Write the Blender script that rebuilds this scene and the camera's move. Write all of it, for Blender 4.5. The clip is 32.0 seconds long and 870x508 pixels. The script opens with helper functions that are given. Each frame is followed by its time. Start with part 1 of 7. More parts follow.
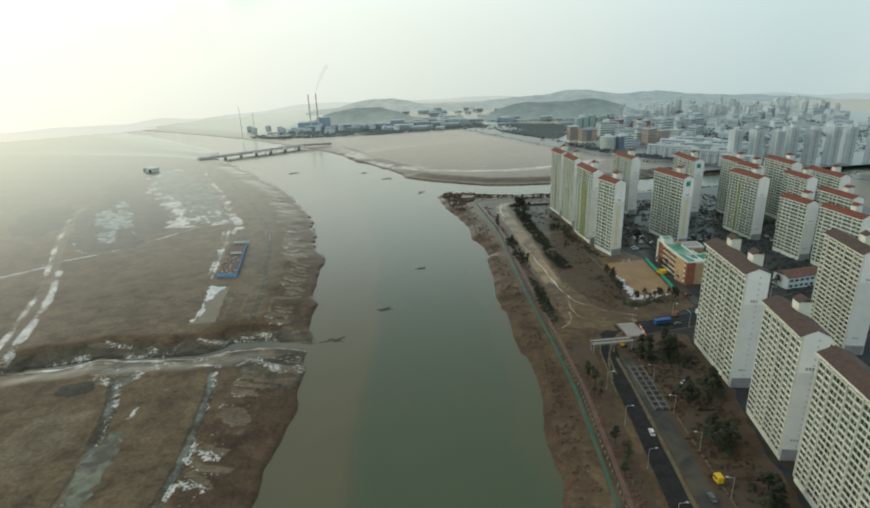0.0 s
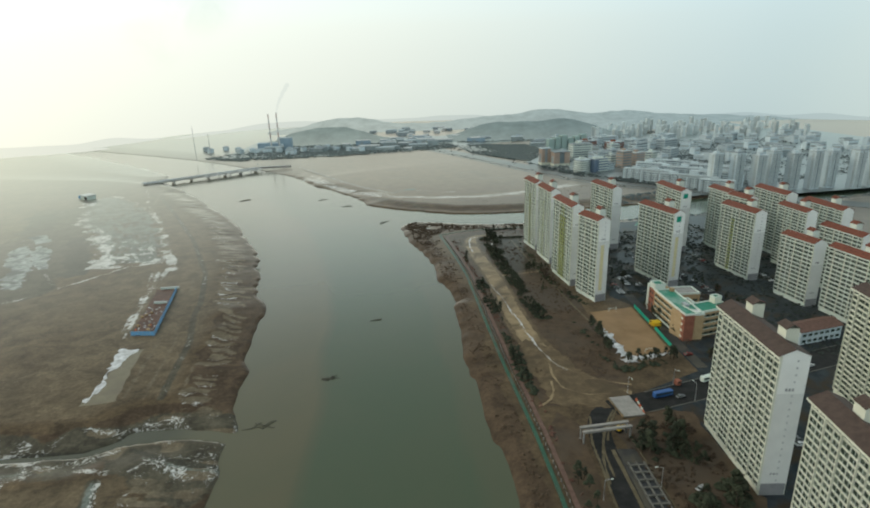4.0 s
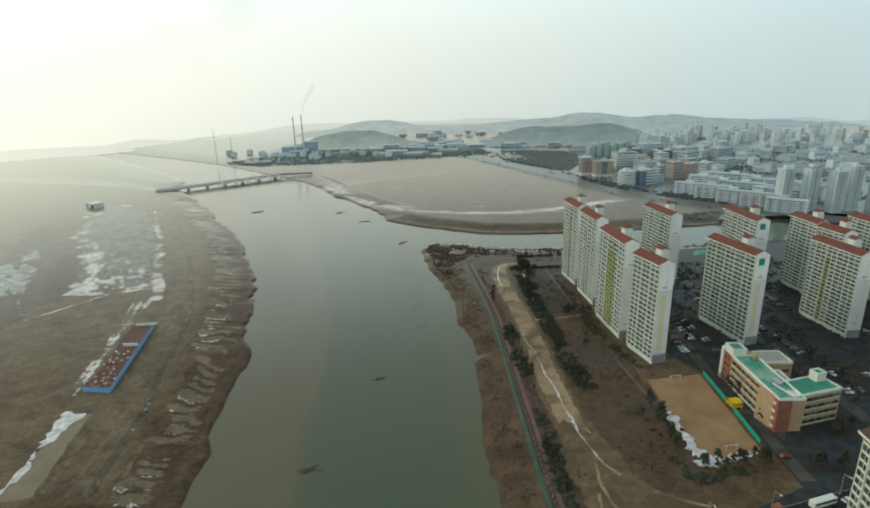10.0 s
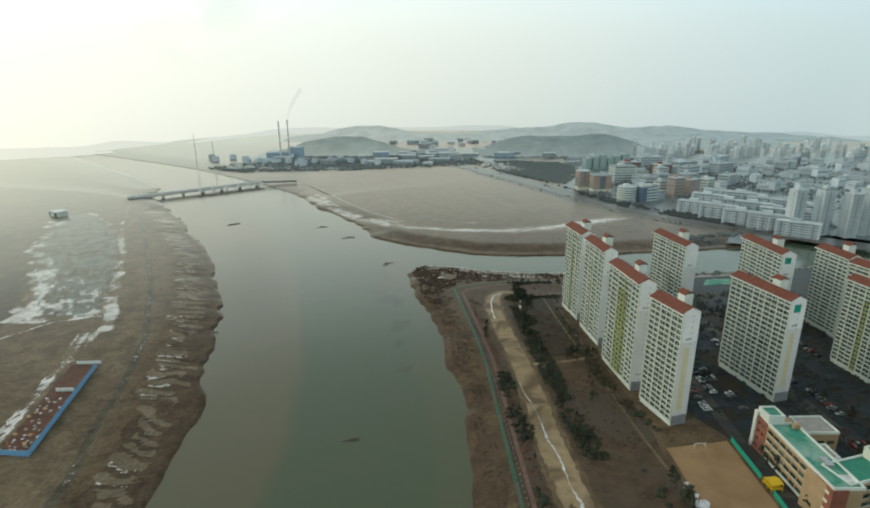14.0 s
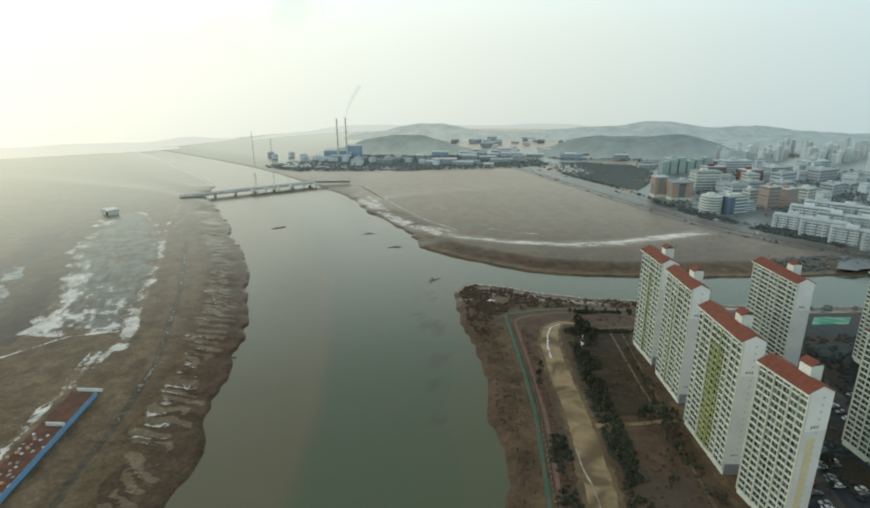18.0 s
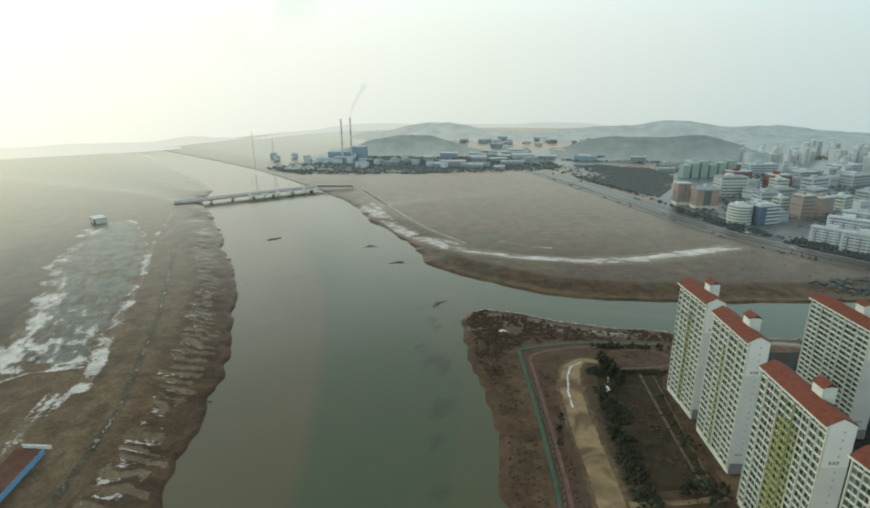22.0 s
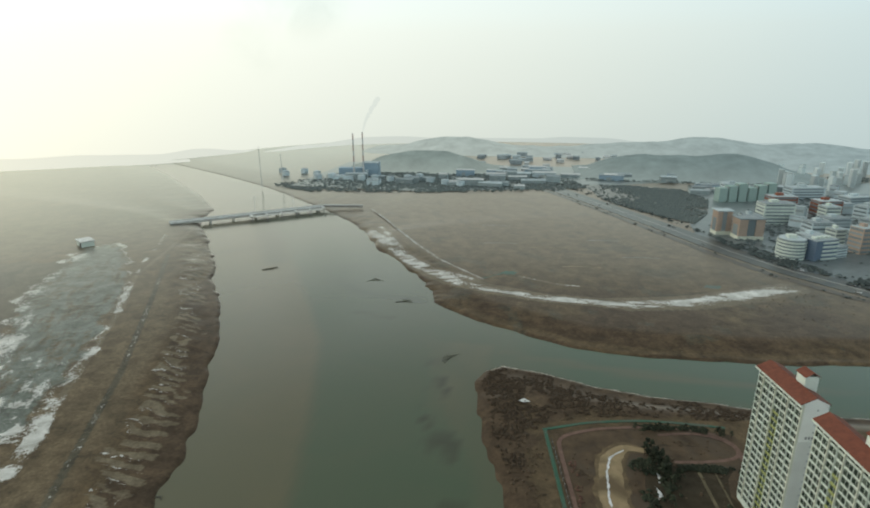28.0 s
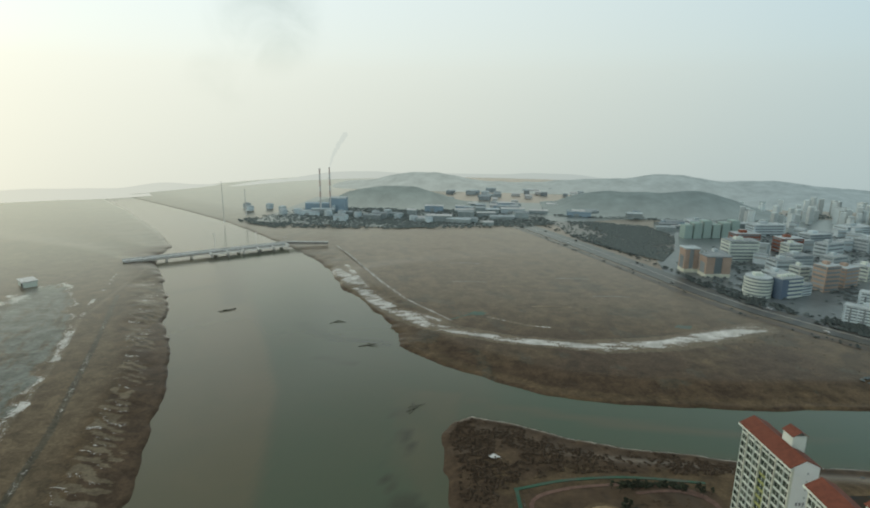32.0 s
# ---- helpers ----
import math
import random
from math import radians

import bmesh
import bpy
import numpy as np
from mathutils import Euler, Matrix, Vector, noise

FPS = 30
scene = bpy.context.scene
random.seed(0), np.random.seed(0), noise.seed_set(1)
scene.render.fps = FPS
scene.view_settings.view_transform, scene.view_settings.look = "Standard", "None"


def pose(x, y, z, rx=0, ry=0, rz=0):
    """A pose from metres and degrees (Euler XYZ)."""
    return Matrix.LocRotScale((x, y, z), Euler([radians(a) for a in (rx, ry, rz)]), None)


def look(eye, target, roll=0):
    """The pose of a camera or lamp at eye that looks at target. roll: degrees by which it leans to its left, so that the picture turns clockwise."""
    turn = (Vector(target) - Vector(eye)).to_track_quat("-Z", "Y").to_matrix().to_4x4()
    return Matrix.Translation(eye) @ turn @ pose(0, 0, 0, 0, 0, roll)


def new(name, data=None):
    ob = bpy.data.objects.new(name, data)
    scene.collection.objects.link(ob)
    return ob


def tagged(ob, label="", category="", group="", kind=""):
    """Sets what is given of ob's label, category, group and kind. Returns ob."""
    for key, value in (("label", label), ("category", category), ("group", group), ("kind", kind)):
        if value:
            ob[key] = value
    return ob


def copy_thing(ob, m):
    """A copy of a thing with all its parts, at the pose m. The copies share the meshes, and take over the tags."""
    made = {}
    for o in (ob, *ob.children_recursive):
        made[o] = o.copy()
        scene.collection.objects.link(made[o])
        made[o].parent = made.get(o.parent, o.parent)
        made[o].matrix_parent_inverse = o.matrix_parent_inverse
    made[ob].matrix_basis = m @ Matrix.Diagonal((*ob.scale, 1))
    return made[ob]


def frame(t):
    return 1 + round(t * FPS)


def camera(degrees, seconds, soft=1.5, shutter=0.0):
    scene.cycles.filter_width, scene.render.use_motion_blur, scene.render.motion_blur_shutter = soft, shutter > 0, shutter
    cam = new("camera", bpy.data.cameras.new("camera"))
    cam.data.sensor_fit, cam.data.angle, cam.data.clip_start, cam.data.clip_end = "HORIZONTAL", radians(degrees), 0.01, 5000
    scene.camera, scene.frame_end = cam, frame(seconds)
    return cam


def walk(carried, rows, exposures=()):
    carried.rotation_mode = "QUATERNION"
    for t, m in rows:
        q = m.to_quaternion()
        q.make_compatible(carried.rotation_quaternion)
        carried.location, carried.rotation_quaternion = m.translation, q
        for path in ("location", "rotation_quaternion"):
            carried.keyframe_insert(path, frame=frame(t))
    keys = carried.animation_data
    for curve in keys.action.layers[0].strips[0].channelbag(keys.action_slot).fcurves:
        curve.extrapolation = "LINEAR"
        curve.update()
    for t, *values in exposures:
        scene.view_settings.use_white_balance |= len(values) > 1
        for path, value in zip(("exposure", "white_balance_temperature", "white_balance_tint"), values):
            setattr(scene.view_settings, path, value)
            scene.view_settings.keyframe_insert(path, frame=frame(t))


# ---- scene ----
cam = camera(76.19, 32.0, soft=2.0)

# ---- the flight ----
walk(cam, [
    (0, look((5.43, 1.74, 153.19), (3.973, 96.091, 120.102), -1.954)),
    (0.5, look((7.65, 10.30, 153.97), (6.226, 104.712, 121.043), -2.414)),
    (1, look((9.20, 18.85, 154.42), (7.887, 113.279, 121.530), -2.470)),
    (1.5, look((10.38, 27.36, 154.50), (9.636, 121.913, 121.949), -2.516)),
    (2, look((11.40, 35.68, 154.32), (11.683, 130.383, 122.221), -2.420)),
    (2.5, look((12.40, 43.62, 154.06), (14.339, 138.477, 122.474), -2.436)),
    (3, look((13.40, 51.12, 153.84), (16.950, 146.212, 123.114), -1.837)),
    (3.5, look((14.40, 58.11, 153.68), (18.216, 153.270, 123.175), -1.658)),
    (5.5, look((18.04, 81.72, 154.40), (19.632, 177.053, 124.238), -1.696)),
    (6, look((19.12, 88.04, 154.65), (20.460, 183.347, 124.418), -1.812)),
    (6.5, look((20.34, 94.49, 154.86), (21.337, 189.820, 124.686), -1.889)),
    (7, look((21.69, 100.99, 154.99), (21.952, 196.181, 124.343), -1.898)),
    (7.5, look((23.03, 107.42, 155.00), (22.833, 202.618, 124.387), -1.971)),
    (8, look((24.14, 113.68, 154.95), (23.566, 208.855, 124.272), -1.817)),
    (8.5, look((24.97, 119.82, 154.94), (23.782, 214.994, 124.286), -1.884)),
    (9, look((25.60, 125.91, 155.05), (23.571, 221.041, 124.286), -1.672)),
    (9.5, look((26.12, 132.01, 155.31), (23.961, 227.203, 124.743), -1.488)),
    (10, look((26.61, 138.11, 155.69), (24.206, 233.414, 125.496), -1.458)),
    (10.5, look((27.04, 144.16, 156.12), (24.490, 239.435, 125.853), -1.421)),
    (11, look((27.34, 150.10, 156.55), (25.391, 245.357, 126.176), -0.992)),
    (11.5, look((27.38, 155.88, 156.95), (26.209, 251.216, 126.783), -0.698)),
    (12, look((27.12, 161.49, 157.33), (26.160, 256.840, 127.194), -0.764)),
    (12.5, look((26.77, 167.07, 157.68), (25.849, 262.406, 127.498), -0.632)),
    (13, look((26.64, 172.79, 157.98), (26.109, 268.174, 127.952), -0.339)),
    (13.5, look((26.86, 178.70, 158.22), (26.345, 274.177, 128.488), -0.253)),
    (15.5, look((32.87, 205.10, 158.58), (31.747, 300.752, 129.452), -0.098)),
    (16, look((33.93, 212.13, 158.55), (30.568, 307.584, 128.922), 0.189)),
    (16.5, look((34.74, 219.36, 158.42), (21.416, 313.815, 128.414), -0.798)),
    (17, look((35.39, 226.78, 158.16), (22.838, 321.399, 128.332), -1.044)),
    (17.5, look((35.89, 234.17, 157.86), (24.794, 329.007, 128.158), -0.758)),
    (18, look((36.19, 241.15, 157.72), (24.274, 335.813, 127.773), -0.341)),
    (18.5, look((36.24, 247.60, 157.87), (23.238, 342.076, 127.783), -0.454)),
    (19, look((36.02, 253.58, 158.32), (22.829, 347.983, 128.083), -0.683)),
    (19.5, look((35.61, 259.24, 159.00), (22.037, 353.531, 128.592), -0.663)),
    (20, look((35.06, 264.75, 159.80), (21.407, 358.979, 129.228), -0.627)),
    (20.5, look((34.49, 270.30, 160.57), (20.745, 364.482, 129.915), -0.570)),
    (21, look((33.94, 275.99, 161.21), (20.251, 370.227, 130.670), -0.564)),
    (21.5, look((33.44, 281.88, 161.65), (19.744, 376.107, 131.094), -0.517)),
    (22, look((32.97, 287.90, 161.95), (19.475, 382.161, 131.394), -0.371)),
    (22.5, look((32.46, 293.92, 162.20), (18.999, 388.212, 131.754), -0.299)),
    (23, look((31.83, 299.73, 162.56), (18.521, 394.035, 132.081), -0.171)),
    (23.5, look((31.06, 305.27, 163.08), (17.830, 399.547, 132.464), -0.121)),
    (24, look((30.24, 310.65, 163.67), (17.147, 404.886, 132.865), -0.090)),
    (24.5, look((29.38, 315.97, 164.30), (16.665, 410.265, 133.521), 0.148)),
    (26.5, look((26.77, 338.26, 166.25), (14.136, 432.580, 135.510), -0.051)),
    (27, look((26.85, 342.94, 166.22), (13.533, 437.321, 135.973), -0.051)),
    (27.5, look((27.15, 347.02, 166.04), (10.900, 441.176, 136.514), -0.219)),
    (28, look((27.61, 350.45, 165.69), (11.104, 444.782, 136.899), 0.024)),
    (28.5, look((28.04, 353.14, 165.25), (11.382, 447.757, 137.516), 0.351)),
    (29, look((28.24, 355.29, 164.90), (5.258, 448.901, 138.271), 0.317)),
    (29.5, look((28.23, 357.24, 164.72), (9.908, 452.555, 140.654), 0.609)),
    (30, look((28.14, 359.23, 164.79), (12.056, 455.111, 141.372), 0.449)),
    (30.5, look((28.08, 361.38, 165.08), (12.438, 457.339, 141.691), 0.492)),
    (31, look((28.12, 363.68, 165.54), (13.983, 459.929, 142.401), 0.466)),
    (31.5, look((28.17, 365.97, 166.09), (15.422, 462.395, 142.841), 0.700)),
    (32, look((28.05, 368.03, 166.62), (16.580, 464.689, 143.685), 0.698)),
], exposures=[(0.0, -0.08, 6450, 2.0), (27.0, -0.08, 6450, 2.0), (28.5, -0.20, 6450, 2.0), (30.0, -0.34, 6450, 2.0), (32.0, -0.36, 6450, 2.0)])

# ---- sky and sun ----
SUN_AZ, SUN_EL = 75.0, 28.0   # degrees to the left of +y, degrees up
sun_dir = Vector((-math.sin(radians(SUN_AZ)) * math.cos(radians(SUN_EL)),
                  math.cos(radians(SUN_AZ)) * math.cos(radians(SUN_EL)), math.sin(radians(SUN_EL))))
world = bpy.data.worlds.new("hazy_sky")
scene.world = world
world.use_nodes = True
wn, wl = world.node_tree.nodes, world.node_tree.links
wn.clear()


sky = wn.new("ShaderNodeTexSky")
sky.sky_type, sky.sun_disc = "NISHITA", False
sky.sun_elevation, sky.sun_rotation = radians(SUN_EL), radians(-SUN_AZ)
sky.air_density, sky.dust_density = 1.5, 2.0
bg_sky = wn.new("ShaderNodeBackground")
bg_sky.inputs["Strength"].default_value = 0.05
wl.new(sky.outputs["Color"], bg_sky.inputs["Color"])


def hazy_air(nt, way):
    """Colour of the thick winter haze along a direction: cream towards the sun, blue-grey away from it, duller near the
    horizon, with a drift of smoke hanging over the far plain."""
    n, l = nt.nodes, nt.links
    dot = n.new("ShaderNodeVectorMath")
    dot.operation = "DOT_PRODUCT"
    dot.inputs[1].default_value = Vector((sun_dir.x, sun_dir.y, 0.28)).normalized()
    l.new(way, dot.inputs[0])
    half = n.new("ShaderNodeMath")
    half.operation, half.inputs[1].default_value, half.inputs[2].default_value = "MULTIPLY_ADD", 0.5, 0.5
    l.new(dot.outputs["Value"], half.inputs[0])
    ramp = n.new("ShaderNodeValToRGB")
    cr = ramp.color_ramp
    cr.interpolation = "B_SPLINE"
    # raised opposite the sun, added fill for end walls and ground
    cr.elements[0].position, cr.elements[0].color = 0.0, (0.98, 1.0, 0.97, 1)
    cr.elements[1].position, cr.elements[1].color = 1.0, (0.94, 0.955, 0.975, 1)
    for pos, col in SKY_TONES:
        cr.elements.new(pos).color = (*col, 1)
    l.new(half.outputs[0], ramp.inputs["Fac"])
    sep = n.new("ShaderNodeSeparateXYZ")
    l.new(way, sep.inputs[0])
    low = n.new("ShaderNodeValToRGB")
    lc = low.color_ramp
    lc.interpolation = "LINEAR"
    lc.elements[0].position, lc.elements[0].color = 0.0, (0.68, 0.66, 0.665, 1)
    lc.elements[1].position, lc.elements[1].color = 0.70, (0.76, 0.72, 0.65, 1)
    for pos, col in ((0.03, (0.705, 0.685, 0.69)), (0.06, (0.755, 0.735, 0.735)), (0.10, (0.815, 0.79, 0.785)), (0.136, (0.86, 0.835, 0.83)), (0.188, (0.935, 0.92, 0.92)), (0.292, (1, 1, 1))):
        lc.elements.new(pos).color = (*col, 1)
    rise = n.new("ShaderNodeMath")
    rise.operation, rise.inputs[1].default_value, rise.inputs[2].default_value = "MULTIPLY_ADD", 0.8, 0.1
    l.new(sep.outputs["Z"], rise.inputs[0])
    l.new(rise.outputs[0], low.inputs["Fac"])
    tone = n.new("ShaderNodeMix")
    tone.data_type, tone.blend_type = "RGBA", "MULTIPLY"
    tone.inputs["Factor"].default_value = 1.0
    l.new(ramp.outputs["Color"], tone.inputs["A"])
    l.new(low.outputs["Color"], tone.inputs["B"])
    colour = tone.outputs["Result"]
    wisp = n.new("ShaderNodeTexNoise")
    wisp.inputs["Scale"].default_value, wisp.inputs["Detail"].default_value, wisp.inputs["Distortion"].default_value = 9.0, 5, 0.6
    l.new(way, wisp.inputs["Vector"])
    for az, el, reach, depth in ((20.5, 9.0, 0.9950, 0.75), (25.0, 3.5, 0.9985, 0.30)):
        d = n.new("ShaderNodeVectorMath")
        d.operation = "DOT_PRODUCT"
        d.inputs[1].default_value = (-math.sin(radians(az)) * math.cos(radians(el)), math.cos(radians(az)) * math.cos(radians(el)), math.sin(radians(el)))
        l.new(way, d.inputs[0])
        near = n.new("ShaderNodeMapRange")
        near.interpolation_type = "SMOOTHSTEP"
        near.inputs["From Min"].default_value, near.inputs["From Max"].default_value = reach, 1.0
        l.new(d.outputs["Value"], near.inputs["Value"])
        cut = n.new("ShaderNodeMapRange")
        cut.inputs["From Min"].default_value, cut.inputs["From Max"].default_value, cut.inputs["To Max"].default_value = 0.38, 0.68, depth
        l.new(wisp.outputs["Fac"], cut.inputs["Value"])
        k = n.new("ShaderNodeMath")
        k.operation = "MULTIPLY"
        l.new(near.outputs["Result"], k.inputs[0])
        l.new(cut.outputs["Result"], k.inputs[1])
        smoke = n.new("ShaderNodeMix")
        smoke.data_type = "RGBA"
        smoke.inputs["B"].default_value = (0.52, 0.56, 0.57, 1)
        l.new(k.outputs[0], smoke.inputs["Factor"])
        l.new(colour, smoke.inputs["A"])
        colour = smoke.outputs["Result"]
    return colour


SKY_TONES = ((0.15, (0.82, 0.87, 0.88)), (0.30, (0.485, 0.62, 0.73)), (0.38, (0.55, 0.68, 0.79)), (0.50, (0.69, 0.775, 0.83)),
             (0.65, (0.83, 0.87, 0.88)), (0.80, (0.90, 0.93, 0.955)))
coord = wn.new("ShaderNodeTexCoord")
norm = wn.new("ShaderNodeVectorMath")
norm.operation = "NORMALIZE"
wl.new(coord.outputs["Generated"], norm.inputs[0])
bg_haze = wn.new("ShaderNodeBackground")
wl.new(hazy_air(world.node_tree, norm.outputs["Vector"]), bg_haze.inputs["Color"])
add = wn.new("ShaderNodeAddShader")
wl.new(bg_sky.outputs[0], add.inputs[0])
wl.new(bg_haze.outputs[0], add.inputs[1])
wout = wn.new("ShaderNodeOutputWorld")
wl.new(add.outputs[0], wout.inputs["Surface"])

sun = new("sun", bpy.data.lights.new("sun", "SUN"))
sun.data.energy, sun.data.angle, sun.data.color = 0.6, radians(14), (1.0, 0.92, 0.79)
sun.matrix_world = look(sun_dir * 900, (0, 0, 0))

# ---- materials ----


def mat(name, dark, light, size, rough=0.9, bump=0.3, fine=0.0, metal=0.0, haze=True, per_object=0.0, stain=None, stain_size=0.02, spec=0.3):
    """A weathered surface: two colours mixed by noise of a given size in metres and its fine grain, with relief;
    haze: at a low angle a gloss takes over, standing in for distance haze. stain: a third colour in large soft patches."""
    m = bpy.data.materials.new(name)
    m.use_nodes = True
    n, l = m.node_tree.nodes, m.node_tree.links
    n.clear()
    geo = n.new("ShaderNodeNewGeometry")
    big = n.new("ShaderNodeTexNoise")
    big.inputs["Scale"].default_value, big.inputs["Detail"].default_value = 1.0 / size, 6
    big.inputs["Roughness"].default_value = 0.62
    l.new(geo.outputs["Position"], big.inputs["Vector"])
    r = n.new("ShaderNodeMapRange")
    r.inputs["From Min"].default_value, r.inputs["From Max"].default_value = 0.3, 0.7
    l.new(big.outputs["Fac"], r.inputs["Value"])
    mix = n.new("ShaderNodeMix")
    mix.data_type = "RGBA"
    mix.inputs["A"].default_value, mix.inputs["B"].default_value = (*dark, 1), (*light, 1)
    l.new(r.outputs["Result"], mix.inputs["Factor"])
    colour = mix.outputs["Result"]
    if stain:
        s = n.new("ShaderNodeTexNoise")
        s.inputs["Scale"].default_value, s.inputs["Detail"].default_value = stain_size, 5
        s.inputs["Distortion"].default_value = 0.8
        l.new(geo.outputs["Position"], s.inputs["Vector"])
        sr = n.new("ShaderNodeMapRange")
        sr.inputs["From Min"].default_value, sr.inputs["From Max"].default_value = 0.47, 0.63
        l.new(s.outputs["Fac"], sr.inputs["Value"])
        sm = n.new("ShaderNodeMix")
        sm.data_type = "RGBA"
        l.new(sr.outputs["Result"], sm.inputs["Factor"])
        l.new(colour, sm.inputs["A"])
        sm.inputs["B"].default_value = (*stain, 1)
        colour = sm.outputs["Result"]
    if per_object:
        info = n.new("ShaderNodeObjectInfo")
        hsv = n.new("ShaderNodeHueSaturation")
        v = n.new("ShaderNodeMapRange")
        v.inputs["To Min"].default_value, v.inputs["To Max"].default_value = 1 - per_object, 1 + per_object
        l.new(info.outputs["Random"], v.inputs["Value"])
        l.new(v.outputs["Result"], hsv.inputs["Value"])
        l.new(colour, hsv.inputs["Color"])
        colour = hsv.outputs["Color"]
    p = n.new("ShaderNodeBsdfPrincipled")
    p.inputs["Roughness"].default_value, p.inputs["Metallic"].default_value = rough, metal
    p.inputs["Specular IOR Level"].default_value = spec
    l.new(colour, p.inputs["Base Color"])
    if bump:
        b = n.new("ShaderNodeBump")
        b.inputs["Strength"].default_value, b.inputs["Distance"].default_value = bump, max(size * 0.15, fine)
        l.new(big.outputs["Fac"], b.inputs["Height"])
        l.new(b.outputs["Normal"], p.inputs["Normal"])
    out = n.new("ShaderNodeOutputMaterial")
    last = p.outputs[0]
    if haze:
        last = low_angle_gloss(n, l, last)
    l.new(last, out.inputs["Surface"])
    return m


def low_angle_gloss(n, l, shader, start=0.46, full=0.95, power=3.3, rough=0.3, tint=(0.765, 0.81, 0.80), west=None):
    """Stand-in for haze: gloss that mirrors the low sky, hardly any looking down, all of it along the ground.
    west: the brighter haze gloss of the land west of the river."""
    face = n.new("ShaderNodeLayerWeight")
    face.inputs["Blend"].default_value = 0.5
    lift = n.new("ShaderNodeMapRange")
    lift.inputs["From Min"].default_value, lift.inputs["From Max"].default_value = start, full
    l.new(face.outputs["Facing"], lift.inputs["Value"])
    sc = n.new("ShaderNodeMath")
    sc.operation, sc.use_clamp, sc.inputs[1].default_value = "POWER", True, power
    l.new(lift.outputs["Result"], sc.inputs[0])
    g = n.new("ShaderNodeBsdfGlossy")
    g.inputs["Roughness"].default_value = rough
    g.inputs["Color"].default_value = (*tint, 1)
    # brighter gloss westward imitates thicker haze towards the sun
    if west:
        spot = n.new("ShaderNodeNewGeometry")
        split = n.new("ShaderNodeSeparateXYZ")
        l.new(spot.outputs["Position"], split.inputs[0])
        side = n.new("ShaderNodeMapRange")
        side.inputs["From Min"].default_value, side.inputs["From Max"].default_value = -60.0, -480.0
        l.new(split.outputs["X"], side.inputs["Value"])
        # mixes the plain haze tint with the west one
        west_haze = n.new("ShaderNodeMix")
        west_haze.data_type = "RGBA"
        west_haze.inputs["A"].default_value, west_haze.inputs["B"].default_value = (*tint, 1), (*west, 1)
        l.new(side.outputs["Result"], west_haze.inputs["Factor"])
        l.new(west_haze.outputs["Result"], g.inputs["Color"])
    mx = n.new("ShaderNodeMixShader")
    l.new(sc.outputs[0], mx.inputs["Fac"])
    l.new(shader, mx.inputs[1])
    l.new(g.outputs[0], mx.inputs[2])
    return mx.outputs[0]


def plain(name, colour, rough=0.7, metal=0.0, wear=0.12, per_object=0.0, size=1.5, bump=0.05):
    dark = tuple(c * (1 - wear) for c in colour)
    return mat(name, dark, colour, size, rough, bump, metal=metal, haze=False, per_object=per_object)


